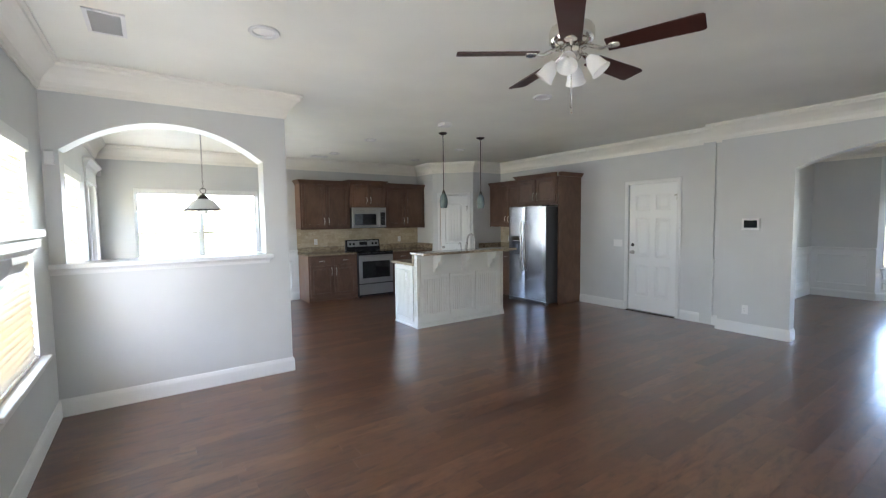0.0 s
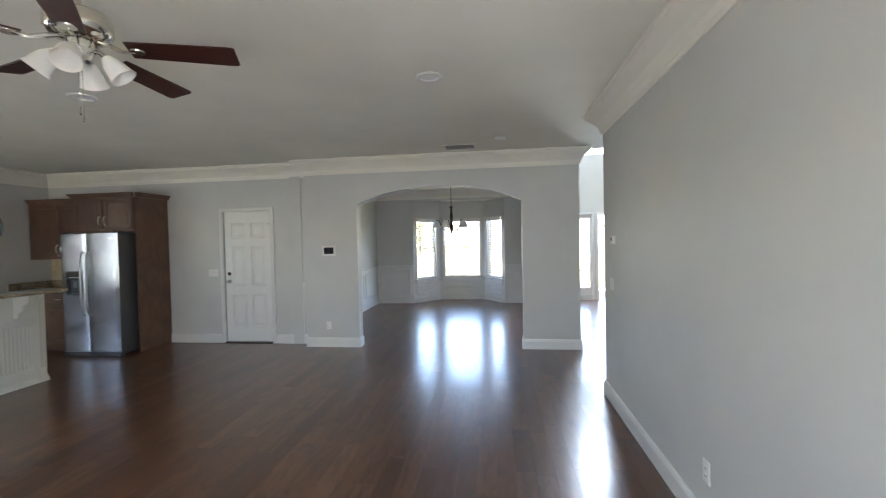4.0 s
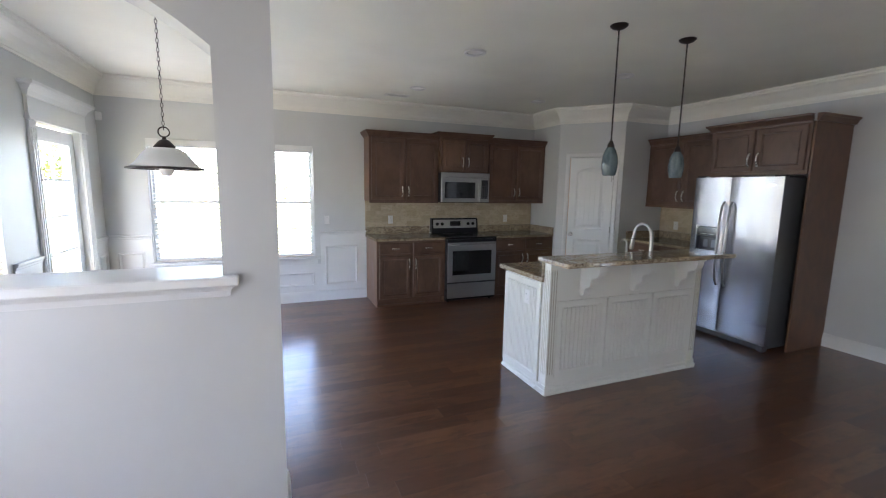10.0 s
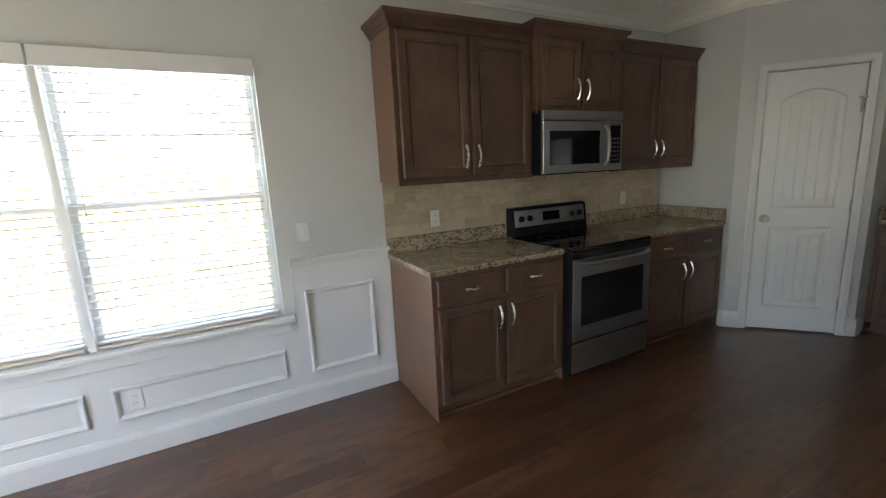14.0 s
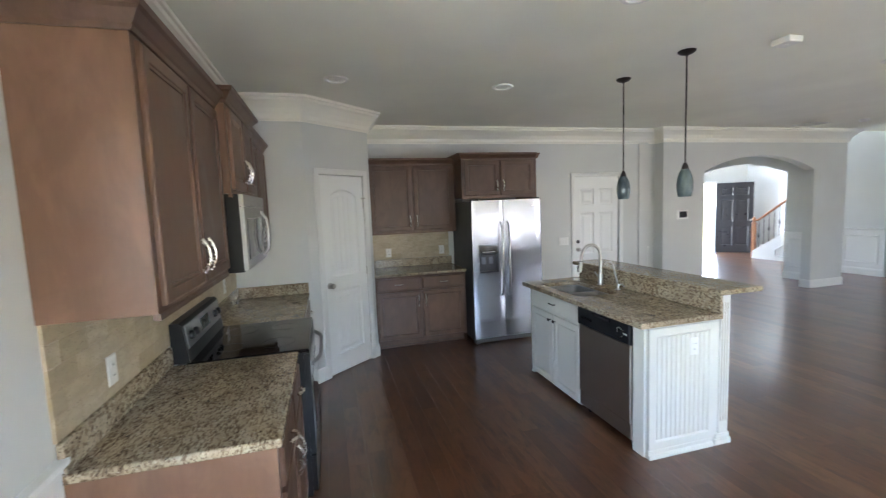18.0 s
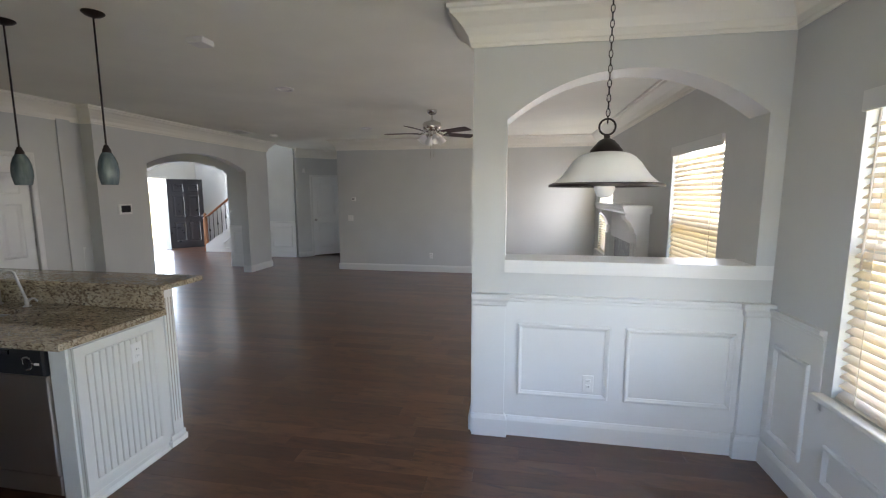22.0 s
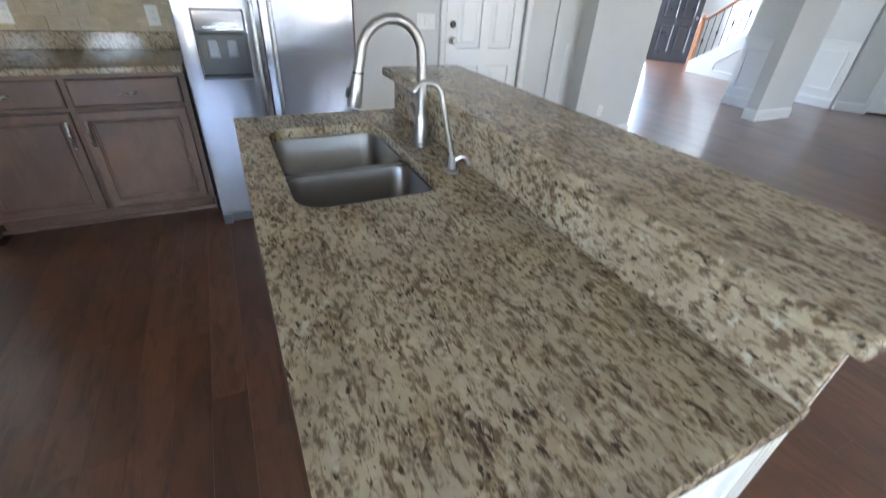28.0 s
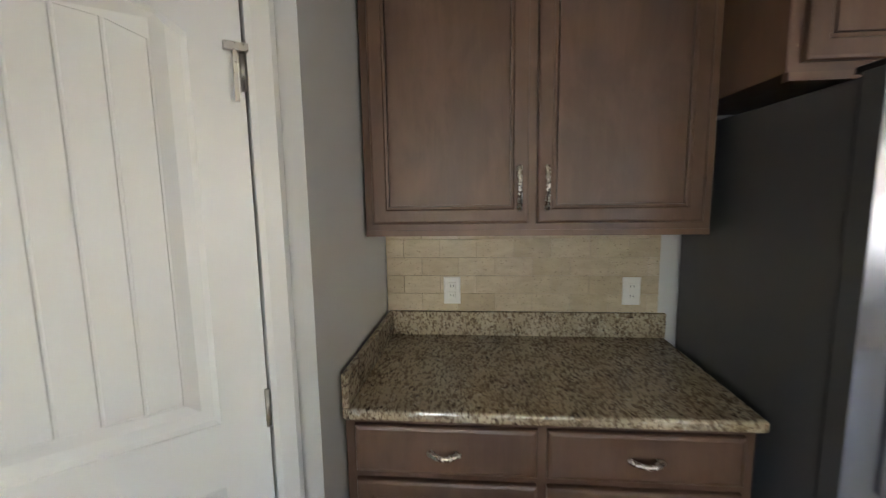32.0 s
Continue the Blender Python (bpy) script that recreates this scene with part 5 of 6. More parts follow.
beadboard(isl, IY1 - IY0 - 0.10, CT - 0.075, pose(IX0, IY1 - 0.0, 0.06, 0, 0, -90), 0.036, 0.06)
beadboard(isl, IY1 - IY0 - 0.10, CT - 0.075, pose(IX1, IY0 + 0.10, 0.06, 0, 0, 90), 0.036, 0.06)
third = (IX1 - IX0 - 0.12) / 3
for k in range(3):
    beadboard(isl, third - 0.012, 0.60, pose(IX0 + 0.06 + k * third + 0.006, IY0, 0.135), 0.04, 0.055)
part("frieze", boxes((IX0 + 0.05, IY0 - 0.010, 0.755, IX1 - 0.05, IY0 - 0.0005, 1.034)), ISLEPAINT, isl)
for x in (IX0 - 0.012, IX1 - 0.062):
    po = bmesh.new()
    box(po, x, IY0 - 0.014, 0.0, x + 0.074, IY0 + 0.062, 1.035)
    post = part("corner_post", po, ISLEPAINT, isl, "fluted white corner post")
    for q in range(3):
        gx = x + 0.016 + q * 0.021
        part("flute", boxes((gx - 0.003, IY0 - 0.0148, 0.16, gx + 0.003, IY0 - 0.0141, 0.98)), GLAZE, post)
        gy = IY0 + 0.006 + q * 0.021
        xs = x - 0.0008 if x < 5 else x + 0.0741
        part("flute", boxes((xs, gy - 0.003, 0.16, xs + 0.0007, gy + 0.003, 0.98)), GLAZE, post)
    part("plinth", boxes((x - 0.014, IY0 - 0.030, 0.001, x + 0.088, IY0 + 0.100, 0.040), (x - 0.007, IY0 - 0.022, 0.040, x + 0.081, IY0 + 0.092, 0.075)), ISLEPAINT, post)
mould = [(0, 0), (0.026, 0), (0.026, 0.010), (0.020, 0.022), (0.010, 0.028), (0.010, 0.050), (0.004, 0.056), (0, 0.057)]
part("base_moulding", swept(mould, [(IX0, IY0 + 0.113), (IX0, IY1)]), ISLEPAINT, isl)
part("base_moulding", swept(mould, [(IX1, IY1), (IX1, IY0 + 0.113)]), ISLEPAINT, isl)
part("base_moulding", swept(mould, [(IX1 - 0.077, IY0), (IX0 + 0.075, IY0)]), ISLEPAINT, isl)


def corbel(x):
    out = [(0, 0.0), (0.0, -0.255), (0.030, -0.262), (0.050, -0.245), (0.052, -0.215), (0.066, -0.190), (0.095, -0.180), (0.112, -0.160), (0.112, -0.128), (0.128, -0.105), (0.165, -0.095), (0.190, -0.072), (0.200, -0.040), (0.200, 0.0)]
    bm = bmesh.new()
    rows = [[bm.verts.new((xx, -y, z)) for y, z in out] for xx in (-0.034, 0.034)]
    for k in range(len(out)):
        bm.faces.new((rows[0][k], rows[0][(k + 1) % len(out)], rows[1][(k + 1) % len(out)], rows[1][k]))
    bm.faces.new(rows[0]), bm.faces.new(rows[1])
    bmesh.ops.recalc_face_normals(bm, faces=bm.faces[:])
    c = part("corbel", bm, ISLEPAINT, isl, "scroll-cut white corbel", pose(x, IY0 - 0.010, 1.033))
    part("corbel_cap", boxes((-0.042, -0.212, -0.012, 0.042, 0.0, 0.0)), ISLEPAINT, c)


for x in (IX0 + 0.30, (IX0 + IX1) / 2 + 0.02, IX1 - 0.27):
    corbel(x)
# doors and false drawer of the sink base, facing north
sb = pose(IX1 - 0.03, IY1, 0, 0, 0, 180)
part("false_drawer", framed(0.81, 0.145, DRAWERF), ISLEPAINT, isl, "", sb @ pose(0.0, 0, 0.71))
part("drawer_handle", tube([(0.365, -0.020, 0.785), (0.37, -0.042, 0.785), (0.44, -0.042, 0.785), (0.445, -0.020, 0.785)], 0.005, 8), BRONZE, isl, "dark bronze pull", sb)
for k in range(2):
    dob = part("door", framed(0.40, 0.645, CABDOOR), ISLEPAINT, isl, "", sb @ pose(k * 0.41, 0, 0.040))
    part("door_knob", lathe([(0, 0), (0.006, 0), (0.006, 0.014), (0.014, 0.020), (0.014, 0.026), (0, 0.030)], 14), BRONZE, dob, "small dark bronze knob", pose(0.365 if k == 0 else 0.035, -0.020, 0.595, 90))
outlet(pose(IX0 - 0.0125, 6.895, 0.715, 0, 0, -90), "white outlet on the island's beadboard end")

DISHSTEEL = brushed("dishwasher_steel", (0.39, 0.345, 0.315), 0.42, (2, 260, 260))
dw = thing("dishwasher", "stainless dishwasher with a black control panel in the island", "dishwasher", pose(5.30, IY1 + 0.008, 0, 0, 0, 180))
part("body", boxes((0.0, 0.01, 0.08, 0.598, 0.50, CT - 0.004)), BLACK, dw)
part("door", framed(0.596, 0.543, [(0, 0), (0, 0.024), (0.005, 0.030)]), DISHSTEEL, dw, "brushed steel door", pose(0.001, 0.01, 0.175))
cp = part("control_panel", framed(0.596, 0.150, [(0, 0), (0, 0.030), (0.006, 0.040), (0.05, 0.040)]), BLACK, dw, "black control panel", pose(0.001, 0.01, 0.721))
part("dial", lathe([(0, 0), (0.030, 0), (0.027, 0.014), (0, 0.016)], 24), BLACK, cp, "round cycle dial", pose(0.50, -0.040, 0.066, 90))
part("dial_ring", lathe([(0.031, 0.0), (0.037, 0.0), (0.037, 0.002), (0.031, 0.003)], 28), NICKEL, cp, "pale ring round the dial", pose(0.50, -0.0402, 0.066, 90))
part("panel_mark", boxes((0.545, -0.0412, 0.060, 0.575, -0.0402, 0.072)), PLASTIC, cp)
part("dial_mark", boxes((0.499, -0.0575, 0.068, 0.501, -0.0563, 0.092)), PLASTIC, cp)
part("grip", boxes((0.20, -0.048, 0.110, 0.40, -0.0405, 0.130)), BLACKGLASS, cp)
for k in range(4):
    part("button", boxes((0.05 + k * 0.035, -0.043, 0.055, 0.075 + k * 0.035, -0.0402, 0.075)), BLACKGLASS, cp)
part("access_panel", framed(0.596, 0.112, [(0, 0), (0, 0.016), (0.004, 0.022)]), DISHSTEEL, dw, "brushed steel lower panel", pose(0.001, 0.01, 0.058))
for x in (0.05, 0.55):
    for y in (0.05, 0.45):
        part("foot", lathe([(0, 0), (0.016, 0), (0.014, 0.08), (0, 0.08)], 8), BLACK, dw, "", pose(x, y, 0))

# island worktop with sink cut-out, riser and raised bar
CX0, CX1, CY1 = 4.545, 6.195, 7.322
SK = (5.365, 6.015, 6.84, 7.225)
wt = thing("island_worktop", "speckled beige granite island worktop with a raised bar", "worktop", pose(0, 0, 0))
sl = bmesh.new()
xs, ys = [CX0, SK[0], SK[1], CX1], [BARWALL - 0.02, SK[2], SK[3], CY1]
for z, flip in ((CT, True), (CT + 0.036, False)):
    for i in range(3):
        for j in range(3):
            if i == 1 and j == 1:
                continue
            q = [sl.verts.new(p) for p in ((xs[i], ys[j], z), (xs[i + 1], ys[j], z), (xs[i + 1], ys[j + 1], z), (xs[i], ys[j + 1], z))]
            sl.faces.new(q[::-1] if flip else q)
for ring in ([(CX0, ys[0]), (CX1, ys[0]), (CX1, CY1), (CX0, CY1)], [(SK[0], SK[2]), (SK[0], SK[3]), (SK[1], SK[3]), (SK[1], SK[2])]):
    for a, b in zip(ring, ring[1:] + ring[:1]):
        sl.faces.new([sl.verts.new(p) for p in ((*a, CT), (*b, CT), (*b, CT + 0.036), (*a, CT + 0.036))])
bmesh.ops.remove_doubles(sl, verts=sl.verts[:], dist=1e-5)
edges = [e for e in sl.edges if all(abs(v.co.z - CT - 0.036) < 1e-5 or abs(v.co.z - CT) < 1e-5 for v in e.verts) and abs(e.verts[0].co.z - e.verts[1].co.z) < 1e-6 and any(abs(v.co.x - CX0) < 1e-5 for v in e.verts) + any(abs(v.co.y - CY1) < 1e-5 for v in e.verts) and len(e.link_faces) == 2 and abs(e.calc_face_angle(0)) > 0.5]
bmesh.ops.bevel(sl, geom=edges, offset=0.010, segments=3, affect="EDGES", profile=0.5)
for cx, cy, sx, sy in ((SK[0], SK[2], 1, 1), (SK[1], SK[2], -1, 1), (SK[1], SK[3], -1, -1), (SK[0], SK[3], 1, -1)):
    rad = 0.075
    arc = [(cx + sx * rad * (1 - math.cos(k * math.pi / 16)), cy + sy * rad * (1 - math.sin(k * math.pi / 16))) for k in range(9)]
    for p, q in zip(arc, arc[1:]):
        for z in (CT, CT + 0.036):
            sl.faces.new([sl.verts.new(v) for v in ((cx, cy, z), (*p, z), (*q, z))]).normal_update()
        sl.faces.new([sl.verts.new(v) for v in ((*p, CT), (*q, CT), (*q, CT + 0.036), (*p, CT + 0.036))])
part("slab", sl, GRANITE, wt)
part("riser", soft_box(CX0 + 0.004, BARWALL - 0.0195, CT + 0.0365, IX1 + 0.01, BARWALL, 1.0365, 0.003), GRANITE, wt)
bar = soft_box(4.525, 6.365, 1.037, 6.25, 6.725, 1.072, 0.010, 3)
part("bar_top", bar, GRANITE, wt)

sk = thing("sink", "stainless double-bowl undermount sink in the island", "sink", pose(0, 0, 0))


def bowl(x0, x1, y0, y1, deep):
    bm = bmesh.new()
    rings = []
    for inset, z, r in ((0.0, CT - 0.001, 0.05), (0.004, CT - 0.01, 0.05), (0.012, CT - deep + 0.03, 0.06), (0.03, CT - deep + 0.006, 0.06), (0.05, CT - deep, 0.06)):
        pts = []
        for cx, cy, a0 in ((x1 - inset - r, y1 - inset - r, 0), (x0 + inset + r, y1 - inset - r, 90), (x0 + inset + r, y0 + inset + r, 180), (x1 - inset - r, y0 + inset + r, 270)):
            for s in range(6):
                a = radians(a0 + 18 * s)
                pts.append(bm.verts.new((cx + r * math.cos(a), cy + r * math.sin(a), z)))
        rings.append(pts)
    for a, b in zip(rings, rings[1:]):
        for k in range(24):
            bm.faces.new((a[k], a[(k + 1) % 24], b[(k + 1) % 24], b[k])).smooth = True
    bm.faces.new(rings[-1])
    bmesh.ops.recalc_face_normals(bm, faces=bm.faces[:])
    for f in bm.faces:
        f.normal_flip()
    return bm


SMID = 5.665
SINK = material("sink_steel", (0.31, 0.30, 0.29), 0.30, 1.0)
for x0, x1, dp in ((SK[0] + 0.004, SMID - 0.012, 0.20), (SMID + 0.012, SK[1] - 0.004, 0.20)):
    b_ = part("bowl", bowl(x0, x1, SK[2] + 0.004, SK[3] - 0.004, dp), SINK, sk)
    part("drain", lathe([(0, 0), (0.042, 0.001), (0.045, 0.004), (0.030, 0.004), (0.020, -0.001)], 20), NICKEL, b_, "round steel drain", pose((x0 + x1) / 2, (SK[2] + SK[3]) / 2, CT - dp + 0.002))
part("rim", boxes((SMID - 0.0125, SK[2] + 0.002, CT - 0.012, SMID + 0.0125, SK[3] - 0.002, CT - 0.0005), (SK[0] - 0.02, SK[2] - 0.02, CT - 0.006, SK[0] + 0.005, SK[3] + 0.02, CT - 0.0008), (SK[1] - 0.005, SK[2] - 0.02, CT - 0.006, SK[1] + 0.02, SK[3] + 0.02, CT - 0.0008), (SK[0] + 0.005, SK[2] - 0.02, CT - 0.006, SK[1] - 0.005, SK[2] + 0.005, CT - 0.0008), (SK[0] + 0.005, SK[3] - 0.005, CT - 0.006, SK[1] - 0.005, SK[3] + 0.02, CT - 0.0008)), SINK, sk)

CTOP = CT + 0.036
fa = thing("kitchen_faucet", "brushed nickel gooseneck pull-down kitchen faucet", "faucet", pose(5.725, 6.765, CTOP))
part("base", lathe([(0, 0), (0.030, 0), (0.030, 0.006), (0.024, 0.012), (0.023, 0.095), (0.016, 0.11), (0, 0.11)], 22), FAUCET, fa)
neck = [(0, 0, 0.10), (0, 0, 0.20), (0, 0.004, 0.27)]
for k in range(1, 10):
    a = math.pi * k / 9
    neck.append((0, 0.098 - 0.096 * math.cos(a), 0.27 + 0.105 * math.sin(a)))
neck.append((0, 0.203, 0.235))
part("neck", tube(neck, [0.0155] * 3 + [0.0145] * 10, 12), FAUCET, fa)
part("spray_head", tube([(0, 0.201, 0.245), (0, 0.208, 0.205), (0, 0.219, 0.150), (0, 0.222, 0.135)], [0.015, 0.018, 0.022, 0.018], 14), FAUCET, fa, "tapered spray head")
part("seam_ring", tube([(0, 0.2030, 0.236), (0, 0.2035, 0.231)], 0.0172, 14), BLACK, fa, "dark seam above the spray head")
part("spray_button", tube([(0, 0.2335, 0.194), (0, 0.2370, 0.180), (0, 0.2395, 0.166)], [0.0045, 0.0062, 0.0045], 8), BLACK, fa, "black spray button")
part("lever", tube([(0.018, 0, 0.075), (0.045, 0.004, 0.085), (0.075, 0.010, 0.115)], [0.010, 0.008, 0.006], 10), FAUCET, fa)
f2 = thing("filter_faucet", "slim brushed nickel filtered water tap", "faucet", pose(5.475, 6.772, CTOP))
part("base", lathe([(0, 0), (0.022, 0), (0.022, 0.005), (0.012, 0.010), (0.011, 0.05), (0, 0.05)], 18), FAUCET, f2)
n2 = [(0, 0, 0.04), (0.006, 0.02, 0.13), (0.012, 0.035, 0.20)]
for k in range(1, 7):
    a = math.pi * k / 7
    n2.append((0.012 + 0.02 * k / 7, 0.075 - 0.040 * math.cos(a), 0.205 + 0.042 * math.sin(a)))
part("spout", tube(n2, 0.0075, 10), FAUCET, f2)
part("handle", tube([(0, 0, 0.030), (-0.012, -0.022, 0.048), (-0.018, -0.032, 0.046), (-0.024, -0.044, 0.024)], [0.008, 0.008, 0.007, 0.006], 8), FAUCET, f2)


# ---- lamps and ceiling fixtures ----
FROST = material("frosted_white_glass", (0.92, 0.90, 0.86), 0.35)
FROST.node_tree.nodes["Principled BSDF"].inputs["Transmission Weight"].default_value = 0.12
TEAL = material("teal_art_glass", (0.06, 0.13, 0.14), 0.08)
tt, tb = nodes_of(TEAL)
tc = mixed(tt, span(tt, noise_of(tt, coords(tt, (1, 1, 0.25)), 26, 4), 0.35, 0.7), (0.085, 0.125, 0.132), (0.20, 0.255, 0.26))
tt.links.new(tc, tb.inputs["Base Color"])
tb.inputs["Transmission Weight"].default_value = 0.15


def teal_pendant(x, y):
    root = thing("pendant_light", "teal glass pendant on a dark rod over the island", "pendant lamp", pose(x, y, TOP), "pendants over the island")
    part("canopy", lathe([(0, 0), (0.062, 0), (0.062, -0.006), (0.045, -0.020), (0.012, -0.032), (0, -0.034)], 28), BRONZE, root)
    part("rod", tube([(0, 0, -0.03), (0, 0, -0.825)], 0.0055, 10), BRONZE, root)
    part("socket_cap", lathe([(0.0, -0.80), (0.012, -0.80), (0.016, -0.815), (0.024, -0.83), (0.026, -0.855), (0.0, -0.856)], 20), BRONZE, root)
    sh = [(0.026, -0.848), (0.040, -0.872), (0.052, -0.910), (0.0575, -0.955), (0.056, -0.995), (0.049, -1.035), (0.044, -1.052), (0.040, -1.052), (0.052, -0.995), (0.053, -0.955), (0.046, -0.91), (0.02, -0.855)]
    part("shade", lathe(sh, 28), TEAL, root, "teal bulb-shaped glass shade")
    part("bulb", lathe([(0, -0.90), (0.018, -0.92), (0.024, -0.965), (0.014, -1.0), (0, -1.01)], 14), FROST, root)


teal_pendant(5.00, 6.555)
teal_pendant(5.682, 6.555)

np_ = thing("bell_pendant", "white alabaster glass bell pendant on a dark chain", "pendant lamp", pose(2.062, 7.18, TOP))
part("canopy", lathe([(0, 0), (0.065, 0), (0.060, -0.012), (0.030, -0.028), (0, -0.030)], 24), BRONZE, np_)
L = 0.031
for k in range(30):
    z = -0.04 - k * L * 0.86
    pts = [(0.007 * math.cos(a) * 1.0, 0, z - L / 2 + (L / 2) * math.sin(a)) for a in (2 * math.pi * i / 10 for i in range(11))]
    ln = tube(pts, 0.0018, 5, False)
    part("chain_link", ln, BRONZE, np_, "", pose(0, 0, 0, 0, 0, 90 * (k % 2)))
part("ring", tube([(0.030 * math.cos(2 * math.pi * i / 20), 0, -0.855 + 0.030 * math.sin(2 * math.pi * i / 20)) for i in range(21)], 0.004, 6, False), BRONZE, np_)
part("cap", lathe([(0, -0.882), (0.010, -0.882), (0.012, -0.898), (0.028, -0.906), (0.046, -0.926), (0.060, -0.944), (0.061, -0.953), (0.0, -0.953)], 26), BRONZE, np_)
part("shade", lathe([(0.056, -0.950), (0.084, -0.957), (0.108, -0.971), (0.128, -0.992), (0.145, -1.018), (0.163, -1.042), (0.186, -1.062), (0.206, -1.074), (0.201, -1.074), (0.178, -1.062), (0.138, -1.016), (0.104, -0.976), (0.052, -0.957)], 36), FROST, np_, "white alabaster bell shade")
part("rim", lathe([(0.200, -1.068), (0.213, -1.074), (0.213, -1.083), (0.199, -1.083), (0.197, -1.075), (0.200, -1.068)], 36), BRONZE, np_, "dark bronze rim")
part("bulb", lathe([(0, -1.03), (0.03, -1.05), (0.040, -1.09), (0.028, -1.118), (0, -1.126)], 16), FROST, np_)

FANWOOD = cabinet_wood("fan_blade_wood", (0.060, 0.018, 0.012), (0.030, 0.010, 0.008))
CHROME = material("polished_nickel", (0.72, 0.69, 0.63), 0.12, 1.0)
fan = thing("ceiling_fan", "ceiling fan with five dark wooden blades and four glass shades", "ceiling fan", pose(3.54, 3.16, TOP))
part("canopy", lathe([(0, 0), (0.068, 0), (0.068, -0.018), (0.052, -0.050), (0.020, -0.062), (0, -0.062)], 28), CHROME, fan)
part("downrod", tube([(0, 0, -0.055), (0, 0, -0.14)], 0.011, 12), CHROME, fan)
part("motor_housing", lathe([(0, -0.125), (0.03, -0.128), (0.075, -0.15), (0.115, -0.165), (0.125, -0.185), (0.125, -0.235), (0.105, -0.262), (0.06, -0.275), (0, -0.278)], 32), CHROME, fan, "polished nickel motor housing")
part("switch_housing", lathe([(0.0, -0.275), (0.052, -0.277), (0.055, -0.32), (0.040, -0.345), (0, -0.35)], 24), CHROME, fan)
for k in range(5):
    a = 2 + 72 * k
    m = pose(0, 0, -0.305, 0, 0, a)
    arm = tube([(0.075, 0, 0.03), (0.12, 0, 0.012), (0.165, 0, -0.008), (0.215, 0, -0.004)], [0.010, 0.012, 0.010, 0.008], 8)
    ao = part("blade_arm", arm, CHROME, fan, "", m)
    part("arm_plate", lathe([(0, 0.0), (0.032, 0.0), (0.034, 0.006), (0, 0.008)], 16), CHROME, ao, "", pose(0.225, 0, -0.010))
    bl = bmesh.new()
    out = [(0.19, -0.055), (0.61, -0.068), (0.635, -0.066), (0.645, -0.056), (0.645, 0.056), (0.635, 0.066), (0.61, 0.068), (0.19, 0.055)]
    tops = [[bl.verts.new((x, y, z)) for x, y in out] for z in (-0.003, 0.003)]
    bl.faces.new(tops[0][::-1]), bl.faces.new(tops[1])
    for i in range(8):
        bl.faces.new((tops[0][i], tops[0][(i + 1) % 8], tops[1][(i + 1) % 8], tops[1][i]))
    part("blade", bl, FANWOOD, fan, "dark cherry fan blade", m @ pose(0, 0, 0.002, -12))
for k in range(4):
    a = radians(30 + 90 * k)
    c, s = math.cos(a), math.sin(a)
    part("lamp_arm", tube([(0.04 * c, 0.04 * s, -0.315), (0.075 * c, 0.075 * s, -0.322), (0.095 * c, 0.095 * s, -0.345)], 0.008, 8), CHROME, fan)
    shade = lathe([(0.020, 0), (0.026, -0.012), (0.040, -0.035), (0.046, -0.065), (0.050, -0.090), (0.058, -0.108), (0.055, -0.108), (0.046, -0.09), (0.036, -0.035), (0.018, -0.004)], 22)
    part("lamp_shade", shade, FROST, fan, "white frosted glass bell shade", pose(0.092 * c, 0.092 * s, -0.338, 0, 0, 30 + 90 * k) @ pose(0, 0, 0, 0, -38, 0))
for x, y, l in ((0.02, 0.015, 0.26), (-0.02, -0.012, 0.24)):
    ch = part("pull_chain", tube([(x, y, -0.345), (x, y, -0.345 - l)], 0.0014, 5), CHROME, fan)
    part("fob", lathe([(0, 0), (0.005, -0.004), (0.006, -0.02), (0, -0.026)], 8), CHROME, ch, "", pose(x, y, -0.345 - l))


def can_light(x, y, lens=True):
    root = thing("recessed_light", "white round recessed ceiling light, switched off", "ceiling light", pose(x, y, TOP), "recessed lights")
    part("trim_ring", lathe([(0.066, -0.0005), (0.094, -0.0005), (0.097, -0.006), (0.090, -0.014), (0.072, -0.012), (0.066, -0.0005)], 32), PLASTIC, root)
    part("lamp", lathe([(0, -0.003), (0.030, -0.0035), (0.062, -0.002), (0.0705, -0.001)], 28), FROST, root)


for x, y in ((4.34, 7.525), (4.32, 9.0), (6.04, 7.55), (6.005, 9.01), (4.86, 4.58), (2.21, 4.53), (4.95, 1.815)):
    can_light(x, y)


def detector(x, y, label, r=0.062, square=False):
    root = thing("smoke_detector", label, "smoke detector", pose(x, y, TOP))
    if square:
        part("body", soft_box(-0.065, -0.065, -0.045, 0.065, 0.065, -0.0005, 0.010), PLASTIC, root)
    else:
        part("body", lathe([(0, -0.0005), (r, -0.0005), (r, -0.012), (r * 0.9, -0.032), (0, -0.036)], 26), PLASTIC, root)
    part("sounder", lathe([(0, -0.0455 if square else -0.0355), (0.018, -0.0455 if square else -0.0355), (0.016, -0.049 if square else -0.040), (0, -0.049 if square else -0.040)], 14), PLASTIC, root)


detector(4.675, 6.04, "square white smoke detector on the ceiling", square=True)
detector(6.98, 1.29, "round white smoke detector on the ceiling")


VENTDARK = material("vent_shadow_grey", (0.30, 0.29, 0.27), 0.8)


